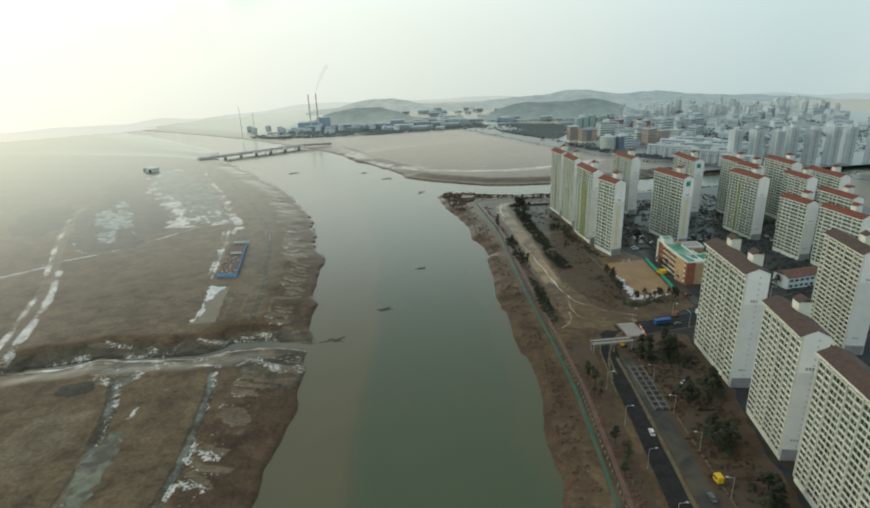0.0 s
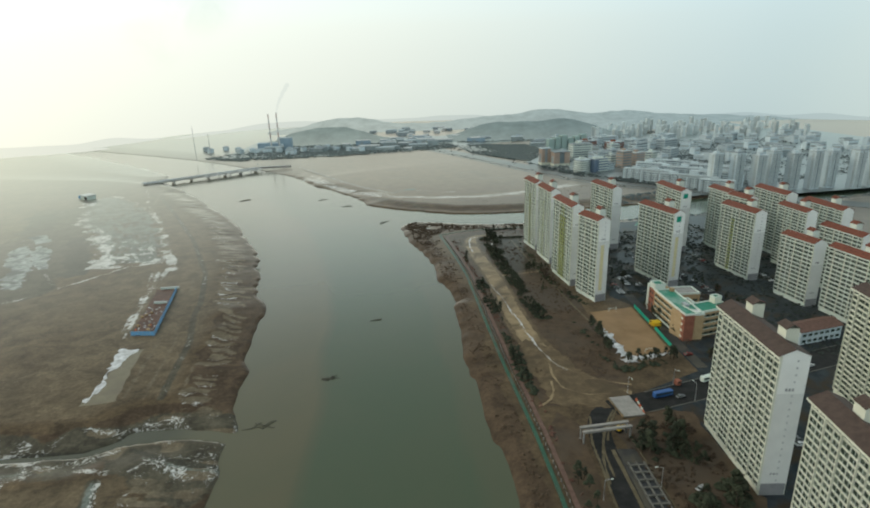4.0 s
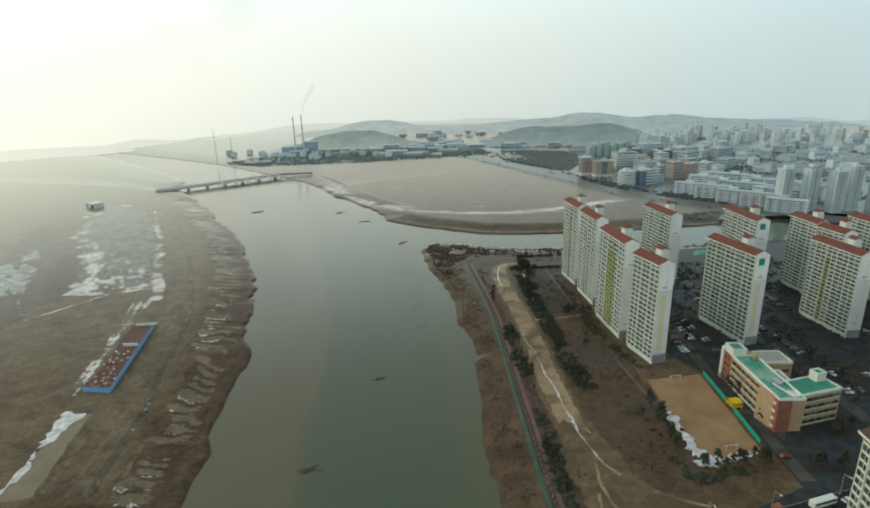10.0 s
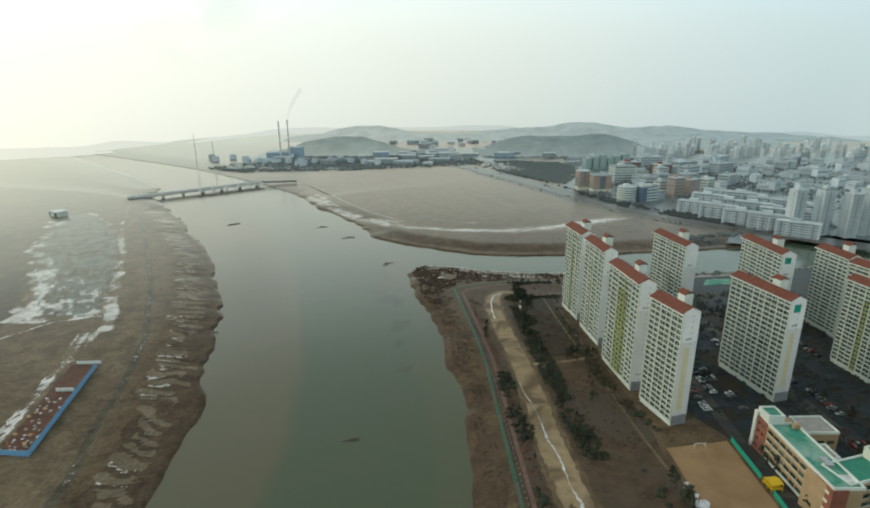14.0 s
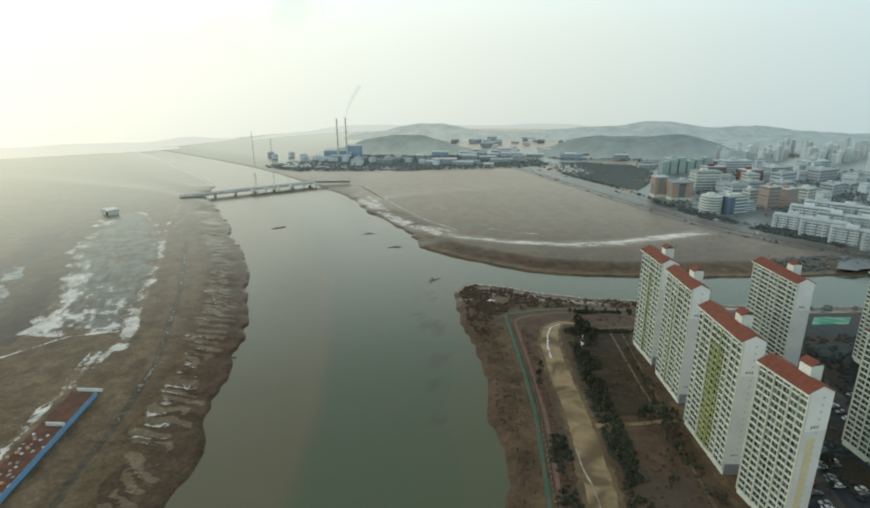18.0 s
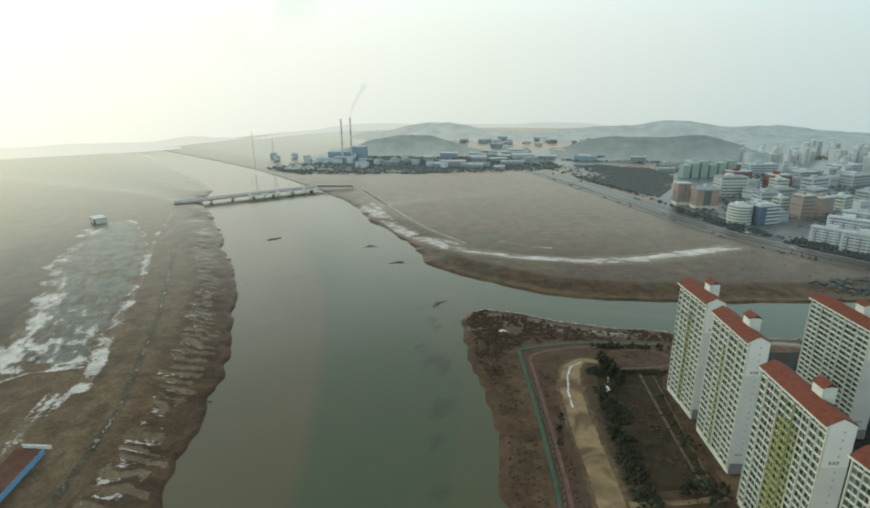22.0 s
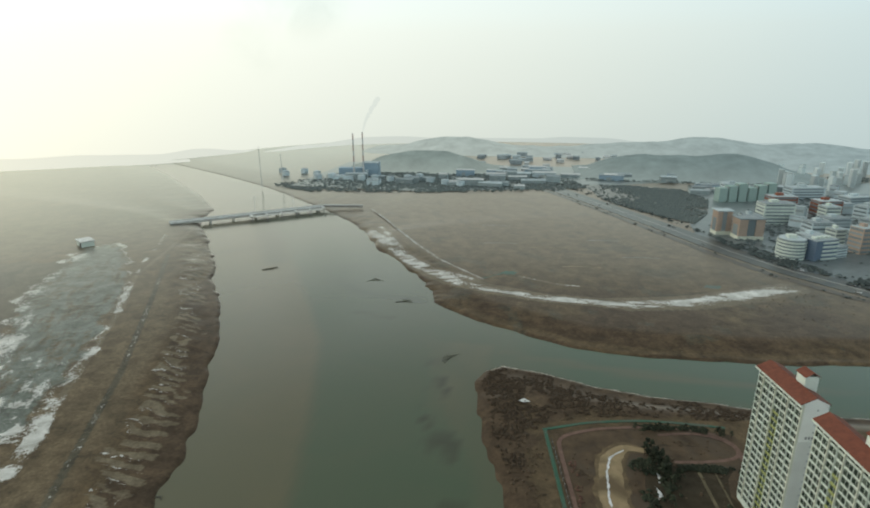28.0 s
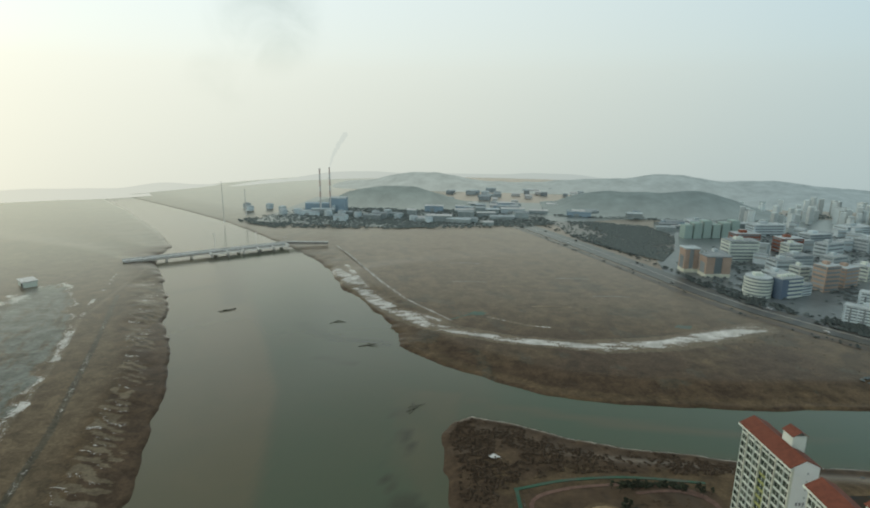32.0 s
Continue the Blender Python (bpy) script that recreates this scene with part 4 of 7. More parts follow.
SILT = SILT * (1 - 0.95 * smooth(10, 70, WX) * smooth(632, 650, WY))
SILT = np.maximum(SILT, 0.5 * smooth(7, 2, seg_dist(WX, WY, [(15, 681), (50, 674), (93, 667), (140, 664), (200, 664)], False)))
SHOAL = inside(WX + wave, WY, [(-41, 676), (-26, 674), (-13, 631), (-2, 592), (6, 540), (14, 470), (6, 470), (-6, 540), (-20, 598), (-30, 628)]) * smooth(0.42, 0.62, value_noise(WX, WY, 11, 65)) * (0.5 + 0.5 * smooth(540, 600, WY))
for line, w, k in (([(-138, 796), (-106, 770), (-54, 762)], 5.0, 0.7), ([(-335, 828), (-299, 850), (-263, 889)], 7.0, 0.9), ([(-100, 728), (-70, 726)], 4.0, 0.5), ([(-150, 838), (-120, 846)], 4.5, 0.6)):
    SHOAL = np.maximum(SHOAL, k * smooth(w, w * 0.3, seg_dist(WX, WY, line, False)))
SHOAL = np.maximum(SHOAL, 0.7 * inside(WX, WY + wave, [(-330, 1010), (-295, 995), (-205, 842), (-224, 826), (-262, 890)]))
SHOAL = np.maximum(SHOAL, 0.75 * smooth(-84, -104, WX) * smooth(230, 250, WY) * smooth(310, 298, WY))
tagged(sheet("water", wxs, wys, np.zeros(WX.shape), M_WATER, {"silt": SILT, "shoal": SHOAL}), "calm grey-green river water with brown silt along one shore", "river", kind="structure")


def ragged(pts, step, rough, seed):
    """A closed outline cut into short steps with an uneven edge."""
    out, rng = [], random.Random(seed)
    for (ax, ay), (bx, by) in zip(pts, pts[1:] + pts[:1]):
        k = max(1, int(math.hypot(bx - ax, by - ay) / step))
        for i in range(k):
            t = i / k
            out.append((ax + (bx - ax) * t + rng.uniform(-rough, rough), ay + (by - ay) * t + rng.uniform(-rough, rough)))
    return out


LEVEL = [0]


def patch(name, pts, material, label, category="ground", z=LAND, step=5.0, rough=0.0, seed=0, up=None, kind="structure"):
    """A flat piece of ground cover with a little thickness, lying on the land."""
    LEVEL[0] += 1
    top = z + (0.05 + 0.004 * (LEVEL[0] % 40) if up is None else up)
    bm = bmesh.new()
    vs = [bm.verts.new((x, y, top)) for x, y in (ragged(pts, step, rough, seed) if rough else pts)]
    f = bm.faces.new(vs)
    f.normal_update()
    if f.normal.z < 0:
        f.normal_flip()
    bmesh.ops.triangulate(bm, faces=[f])
    return tagged(new(name, mesh_of(name, bm, material)), label, category, kind=kind)


def ribbon(name, pts, width, material, label, category="path", z=LAND, rough=0.0, seed=0, up=None, thick=0.0, kind="structure", step=4.0):
    """A strip along a line of points; width may be a number or one for each point."""
    LEVEL[0] += 1
    top = z + (0.05 + 0.004 * (LEVEL[0] % 40) if up is None else up)
    rng = random.Random(seed)
    line, ws = [], []
    wd = width if isinstance(width, (list, tuple)) else [width] * len(pts)
    for (a, b), (wa, wb) in zip(zip(pts, pts[1:]), zip(wd, wd[1:])):
        k = max(1, int(math.dist(a, b) / step))
        for i in range(k):
            t = i / k
            line.append((a[0] + (b[0] - a[0]) * t, a[1] + (b[1] - a[1]) * t))
            ws.append(wa + (wb - wa) * t)
    line.append(pts[-1])
    ws.append(wd[-1])
    for _ in range(3):
        line = [line[0]] + [tuple((a[i] + 2 * b[i] + c[i]) / 4 for i in (0, 1)) for a, b, c in zip(line, line[1:], line[2:])] + [line[-1]]
    bm = bmesh.new()
    rows = []
    for i, (x, y) in enumerate(line):
        a, b = line[max(i - 1, 0)], line[min(i + 1, len(line) - 1)]
        t = Vector((b[0] - a[0], b[1] - a[1], 0)).normalized()
        s = Vector((-t.y, t.x, 0)) * ws[i] / 2
        p = Vector((x, y, top))
        row = [p + s * (1 + rng.uniform(-rough, rough)), p - s * (1 + rng.uniform(-rough, rough))]
        if thick:
            row += [v - Vector((0, 0, thick)) for v in row]
        rows.append([bm.verts.new(v) for v in row])
    for p, q in zip(rows, rows[1:]):
        bm.faces.new((p[0], p[1], q[1], q[0]))
        if thick:
            bm.faces.new((p[2], p[0], q[0], q[2]))
            bm.faces.new((p[1], p[3], q[3], q[1]))
    return tagged(new(name, mesh_of(name, bm, material)), label, category, kind=kind)

# ---- ground cover, west bank ----
patch("frozen_pond", [(-309, 484), (-326, 508), (-332, 530), (-350, 545), (-378, 596), (-372, 612), (-352, 592), (-346, 572), (-322, 548), (-314, 520), (-304, 506), (-297, 485)], M_FROST, "frozen pond with a pale icy skin", "pond", rough=2.4, seed=2, step=3)
patch("frozen_pond", [(-391, 645), (-379, 654), (-356, 626), (-365, 616)], M_FROST, "frozen pond with a pale icy skin", "pond", rough=1.6, seed=3, step=3)
patch("frozen_pond", [(-358, 608), (-336, 595), (-326, 573), (-303, 532), (-316, 536), (-336, 562), (-348, 580)], M_FROST, "frozen pond with a pale icy skin", "pond", rough=2.0, seed=5, step=3)
ribbon("field_track", [(-440, 352), (-372, 386), (-338, 402), (-314, 425)], 5, M_TRACK, "pale track over the fields", rough=0.4, seed=43, step=2)
patch("fenced_yard", [(-165, 389), (-150, 388), (-168, 468), (-183, 470)], M_RED_SOIL, "red-brown bare soil inside the blue fence", rough=0.6, seed=6, up=0.2)
patch("silt_pond", [(-153, 310), (-152, 331), (-157, 352), (-158, 368), (-148, 369), (-146, 356), (-137, 312)], M_SILT, "shallow tan silt pond beside the track", "pond", rough=0.8, seed=7)
patch("pond_snow", [(-153, 312), (-153, 331), (-159, 352), (-163, 371), (-151, 369), (-153, 357), (-152, 350), (-156, 341), (-151, 331), (-151, 313)], M_SNOW, "old snow lying on the pond shore", "snow", rough=1.3, seed=8, step=2)

patch("green_pond", [(-142, 203), (-136, 205), (-131, 188), (-128, 160), (-125, 138), (-131, 138), (-135, 158), (-141, 174)], M_POND_ICE, "thawing pond with a pale green skin", "pond", rough=1.6, seed=9, step=2)

# ---- ground cover, east bank ----
patch("estate_ground", [(118, 100), (128, 300), (160, 315), (160, 400), (150, 420), (136, 600), (320, 632), (420, 660), (420, 100)], M_YARD, "dark paved courts and parking lots of the housing estate", "pavement", up=0.02)
patch("park_ground", [(62, 335), (60, 400), (58, 470), (50, 530), (44, 590), (64, 599), (110, 605), (130, 604), (136, 560), (122, 540), (122, 480), (126, 420), (126, 325), (118, 300), (96, 290), (74, 290), (70, 310)],
      M_PARK, "brown winter lawn of the riverside park", rough=1.0, seed=12, up=0.03)
patch("verge", [(100, 60), (100, 270), (124, 285), (139, 279), (139, 224), (133, 205), (128, 165), (124, 120), (121, 60)], M_PARK, "brown planted verge beside the road", rough=1.0, seed=15, up=0.045)
patch("verge", [(69, 60), (70, 270), (78, 285), (86, 275), (80, 200), (74, 60)], M_PARK, "brown verge between road and promenade", rough=0.8, seed=16, up=0.045)
ribbon("promenade", [(63, 60), (64, 158), (65, 190), (66, 228), (64.5, 272), (61, 328), (57.5, 407), (55, 474), (51, 512), (46, 550), (40, 594)], 1.7, M_GREEN_COVER,
       "riverside promenade covered with green sheeting", rough=0.06, seed=10, up=0.25, thick=0.25)
ribbon("promenade", [(39, 593), (61, 603), (88, 609.5), (107, 610.5), (128, 610)], 1.7, M_GREEN_COVER, "riverside promenade covered with green sheeting", rough=0.06, seed=11, up=0.255, thick=0.25)
ribbon("red_footpath", [(67.5, 60), (68.5, 158), (69.5, 190), (70.5, 228), (69, 272), (65.5, 328), (62, 407), (59.5, 474), (55.5, 512), (50.5, 550), (45.5, 588), (64, 598), (88, 604), (115, 606), (129, 598), (128, 580)], 2.0, M_RED_PATH,
       "red paved footpath beside the promenade", rough=0.1, seed=17, up=0.2)
DIRT = [(86, 584), (76, 586), (69, 575), (67, 552), (69, 525), (72, 500), (75, 475), (77, 440), (77.5, 405), (80.5, 365), (85, 338), (91, 315), (101, 304), (118, 297)]
ribbon("dirt_verge", DIRT, [5, 9, 13, 15, 15, 15, 15, 16, 17, 17, 18, 19, 13, 6], M_EARTH, "trodden earth beside the dirt road", step=2.4, rough=0.12, seed=113)
ribbon("dirt_road", DIRT, [3, 5, 9, 11, 11, 11, 11, 11.5, 12, 12, 10, 7.5, 5, 4], M_SOIL, "wide sandy dirt road through the park", step=2.2, rough=0.1, seed=13)
patch("dirt_junction", [(73, 352), (78, 360), (93, 345), (99, 322), (112, 306), (118, 295), (104, 287), (92, 288), (77, 292), (74, 315)], M_EARTH, "trodden earth at the road junction", rough=2.2, seed=14, step=2.4)
for k_, line in enumerate(([(88, 330), (98, 318), (110, 309), (121, 305)], [(86, 335), (84, 318), (86, 305), (96, 298), (108, 298)], [(82, 312), (81, 302), (77, 294), (71, 290)], [(94, 308), (101, 313), (110, 311)])):
    ribbon("wheel_track", line, 1.2, M_SOIL, "pale wheel track in the trodden earth", rough=0.4, seed=140 + k_, step=1.5)
ribbon("snow_rut", [(76, 583), (69, 577), (66.5, 565), (65.5, 550), (66.5, 535)], 0.9, M_SNOW, "pale snowy rut along the dirt road", "snow", rough=0.8, seed=18, step=1.5)
ribbon("snow_rut", [(71, 452), (72.2, 440), (75, 428), (76.5, 412)], 0.7, M_TRACK, "pale wet rut along the dirt road", "snow", rough=0.8, seed=19, step=1.5)
ribbon("snow_rut", [(76.5, 412), (76.8, 402), (79.4, 390), (80.2, 380), (80.4, 370), (82.6, 360), (83, 350)], [0.3, 1.2, 0.5, 0.9, 0.3, 1.3, 0.3], M_SNOW, "line of old snow along the dirt road", "snow", rough=1.0, seed=20, step=0.9)
ribbon("snow_rut", [(83, 350), (86, 338), (88, 330), (93, 322)], 0.7, M_TRACK, "pale wet rut along the dirt road", "snow", rough=0.8, seed=21, step=1.5)
ribbon("park_path", [(106, 575), (108, 545), (111, 505), (115, 470), (117.5, 440), (120, 408), (124, 375)], 1.3, M_DUST, "narrow worn path along the estate wall", rough=0.1, seed=20)
for k_, (x_, y_) in enumerate([(88, 566), (86, 555), (88, 531)]):
    patch("snow_patch", [(x_ - 0.8, y_ - 4), (x_ + 0.9, y_ - 3), (x_ + 1.0, y_ + 2), (x_ - 0.3, y_ + 4)], M_SNOW, "small drift of old snow under the pines", "snow", rough=0.5, seed=230 + k_, step=1.2, up=0.3)
ribbon("park_path", [(113, 575), (115, 530), (117, 485)], 0.8, M_DUST, "narrow worn path along the estate wall", rough=0.15, seed=220)
patch("turf", [(82, 560), (90, 590), (124, 592), (116, 560), (115, 490), (106, 482), (94, 480), (88, 512)], M_TURF, "dark turf between the pines", rough=1.6, seed=221, up=0.04)
ribbon("park_path", [(82, 470), (100, 474), (121, 479)], 3.0, M_SOIL, "sandy cross path in the park", rough=0.3, seed=23)
patch("play_court", [(90, 588), (128, 594), (124, 577), (90, 574)], M_PARK, "bare oval lawn ringed by a footpath", rough=0.8, seed=24)
patch("scrap_sheet", [(27, 617), (29, 620), (31, 618.5), (33, 617), (29, 616)], M_STACK_PALE, "crumpled pale plastic sheet in the brush", "tarpaulin", rough=0.4, seed=303, up=0.6, step=1)
ribbon("red_footpath", [(94, 598), (104, 601), (113, 603), (124, 601), (130, 596), (131, 589), (124, 584), (110, 580), (97, 578)], 1.9, M_RED_PATH, "red paved loop path round the lawn", rough=0.1, seed=117, up=0.21)
# roads
ribbon("road", [(84, 40), (85.5, 150), (88, 190), (90, 228), (91, 262), (96, 282), (108, 290)], [9, 9, 9, 9.5, 10, 9, 6], M_ASPHALT, "dark asphalt road under works beside the river", "road", rough=0.02, seed=25, up=0.12)
for k_, line in enumerate(([(86, 236), (88, 250), (92, 262), (99, 276)], [(89, 240), (90, 256), (95, 270), (104, 284)], [(84, 222), (86, 244), (87, 262), (92, 280)], [(94, 262), (98, 272), (108, 288)])):
    ribbon("wheel_track", line, 0.9, M_DUST, "dusty wheel track on the dark asphalt", "road", rough=0.5, seed=160 + k_, step=1.5, up=0.15 + 0.006 * k_)
ribbon("median", [(88.8, 40), (90, 150), (92, 190), (93.5, 228), (94, 256)], 1.6, M_DUST, "pale unpaved median strip", "road", rough=0.15, seed=26, up=0.14)
ribbon("road", [(94.5, 40), (95.5, 150), (97, 190), (98.6, 228), (99.5, 256)], [7, 7, 7.5, 8, 8], M_OLD_ASPHALT, "patched grey carriageway under works", "road", rough=0.04, seed=27, up=0.125)
ribbon("road", [(104, 286), (120, 289), (150, 297), (200, 312), (280, 336), (420, 375)], [12, 15, 16, 16, 16, 16], M_ASPHALT, "asphalt cross road towards the estate", "road", seed=28, up=0.13)
ribbon("kerb", [(103.4, 40), (104, 150), (104.4, 190), (105, 228), (104.5, 262)], 0.5, M_DUST, "pale concrete kerb beside the carriageway", "kerb", seed=129, up=0.3, thick=0.3)
ribbon("kerb", [(124, 297.5), (150, 305.5), (200, 320.5), (280, 344.5)], 0.4, M_GREY_STRUT, "pale concrete kerb", "kerb", seed=29, up=0.3, thick=0.3)
ribbon("kerb", [(120, 281), (150, 289), (200, 304), (280, 328)], 0.4, M_GREY_STRUT, "pale concrete kerb", "kerb", seed=30, up=0.3, thick=0.3)
patch("green_court", [(238, 600), (262, 603), (270, 615), (246, 613)], M_ROOF_GREEN, "green ball court between the apartment blocks", "sports court", rough=0.2, seed=240, up=0.2)
ribbon("estate_road", [(164, 318), (163, 405), (166, 470), (163, 560), (170, 615)], 6, M_OLD_ASPHALT, "grey lane between the apartment blocks", "road", seed=31, up=0.115)
ribbon("estate_road", [(215, 330), (212, 420), (207, 500), (204, 600)], 7, M_OLD_ASPHALT, "grey lane between the apartment blocks", "road", seed=32, up=0.11)
patch("sports_field", [(128, 394), (157.5, 399), (156, 337), (128.5, 328.5)], M_COURT, "sandy school sports field", "sports field", rough=0.3, seed=33, up=0.22)
patch("field_snow", [(126.5, 372), (130, 360), (129, 350), (132, 343), (131, 336), (140, 331), (133, 327.5), (126, 326), (126, 340)], M_SNOW, "snow shovelled to the field's edge", "snow", rough=2.0, seed=34, step=1.1, up=0.26)
patch("field_snow", [(140, 333), (150, 335.5), (155, 336.5), (150, 333), (141, 330)], M_SNOW, "snow shovelled to the field's edge", "snow", rough=1.2, seed=35, step=1.1, up=0.27)

# ---- ground cover, north land ----
ribbon("dyke_track", [(-190, 1080), (-155, 1025), (-125, 972), (-92, 916), (-57, 863), (-10, 812)], [1.5, 2.2, 2.6, 2.6, 2.2, 1.5], M_TRACK, "pale dyke road across the plain", rough=0.45, seed=52, step=2.5)
patch("green_tarp", [(3, 831), (9, 838), (20, 836), (17, 830), (10, 828)], M_GREEN_COVER, "teal plastic sheet lying by the dyke", "tarpaulin", rough=0.8, seed=301, step=2)
ribbon("drain", [(-11, 814), (4, 829), (17, 841)], 1.4, M_GREEN_COVER, "narrow teal drain covered with sheeting", "drain", rough=0.5, seed=304, step=2)
patch("green_tarp", [(174, 822), (179, 830), (190, 829), (187, 821)], M_GREEN_COVER, "teal plastic sheet lying by the dyke", "tarpaulin", rough=0.8, seed=302, step=2)
for k_, (x_, y_) in enumerate([(-30, 1010), (20, 1040), (90, 960), (-60, 1090), (120, 900), (30, 920), (-20, 930), (60, 860)]):
    ribbon("field_mark", [(x_, y_), (x_ + 18, y_ + 4), (x_ + 36, y_ + 3)], 2.0, M_SOIL if k_ % 2 else M_MUD, "pale worn line in the dry grass", rough=0.5, seed=60 + k_)
ribbon("highway", [(-80, 1560), (56, 1305), (132, 1157), (195, 1025), (235, 935), (268, 880), (308, 832), (350, 788), (430, 718), (560, 620)], 30, M_OLD_ASPHALT, "wide grey trunk road", "road", seed=70, up=0.3, thick=0.4)
ribbon("median", [(-80, 1560), (56, 1305), (132, 1157), (195, 1025), (235, 935), (268, 880), (308, 832), (350, 788)], 1.6, M_CONCRETE, "pale concrete median of the trunk road", "road", seed=71, up=0.42, thick=0.1)
ribbon("avenue", [(280, 882), (330, 940), (410, 1033), (520, 1160)], 22, M_TOWN, "grey city avenue", "road", seed=72, up=0.32)
ribbon("highway_verge", [(34, 1300), (110, 1150), (172, 1018), (213, 925), (245, 868), (286, 818), (330, 775)], 9, M_PARK, "planted verge along the trunk road", rough=0.2, seed=73)
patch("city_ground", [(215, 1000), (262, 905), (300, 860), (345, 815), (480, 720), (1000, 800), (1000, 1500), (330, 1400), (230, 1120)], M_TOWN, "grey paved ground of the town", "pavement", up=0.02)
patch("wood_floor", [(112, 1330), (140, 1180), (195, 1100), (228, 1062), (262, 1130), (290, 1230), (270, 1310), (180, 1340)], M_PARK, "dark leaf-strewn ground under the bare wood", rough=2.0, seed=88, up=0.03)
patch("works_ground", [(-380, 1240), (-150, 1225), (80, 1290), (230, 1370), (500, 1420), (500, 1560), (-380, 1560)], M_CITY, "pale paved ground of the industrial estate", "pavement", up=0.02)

patch("channel_park", [(318, 722), (330, 719), (480, 764), (900, 905), (900, 960), (520, 790), (420, 745), (340, 762)], M_TOWN, "dull planted strip between the side channel and the trunk road", rough=2.0, seed=89, up=0.03)

# ---- apartment towers ----


def window_mesh(w, h, name):
    bm = bmesh.new()
    t = 0.07
    for a in ((-w / 2, -h / 2, w / 2, -h / 2 + t), (-w / 2, h / 2 - t, w / 2, h / 2), (-w / 2, -h / 2, -w / 2 + t, h / 2), (w / 2 - t, -h / 2, w / 2, h / 2), (-t / 2, -h / 2, t / 2, h / 2)):
        box(bm, a[0], -0.05, a[1], a[2], 0.05, a[3], 0)
    for x0, x1 in ((-w / 2 + t, -t / 2), (t / 2, w / 2 - t)):
        v = [bm.verts.new(c) for c in ((x0, 0.03, -h / 2 + t), (x1, 0.03, -h / 2 + t), (x1, 0.03, h / 2 - t), (x0, 0.03, h / 2 - t))]
        bm.faces.new(v).material_index = 1
    return mesh_of(name, bm, M_WHITE, M_GLASS)


WINDOWS = {}
END_WINDOW = mesh_of("end_window", a_box(-0.05, -0.3, 0, 0.03, 0.3, 0.7), M_END_VENT)


def gable(bm, L, D, z0, rise, over, thick, slot=0):
    """A shallow tiled roof with its ridge along x."""
    c = D / 2
    for sgn in (-1, 1):
        y0 = c + sgn * (c + over)
        lo = z0 - over * rise / c
        a = [(-over, y0, lo), (L + over, y0, lo), (L + over, c, z0 + rise), (-over, c, z0 + rise)]
        top = [bm.verts.new((x, y, z + thick)) for x, y, z in a]
        bot = [bm.verts.new(p) for p in a]
        order = (0, 1, 2, 3) if sgn < 0 else (3, 2, 1, 0)
        bm.faces.new([top[i] for i in order]).material_index = slot
        bm.faces.new([bot[i] for i in reversed(order)]).material_index = slot
        for i in range(4):
            j = (i + 1) % 4
            bm.faces.new((top[i], bot[i], bot[j], top[j]) if sgn < 0 else (top[j], bot[j], bot[i], top[i])).material_index = slot
    return bm


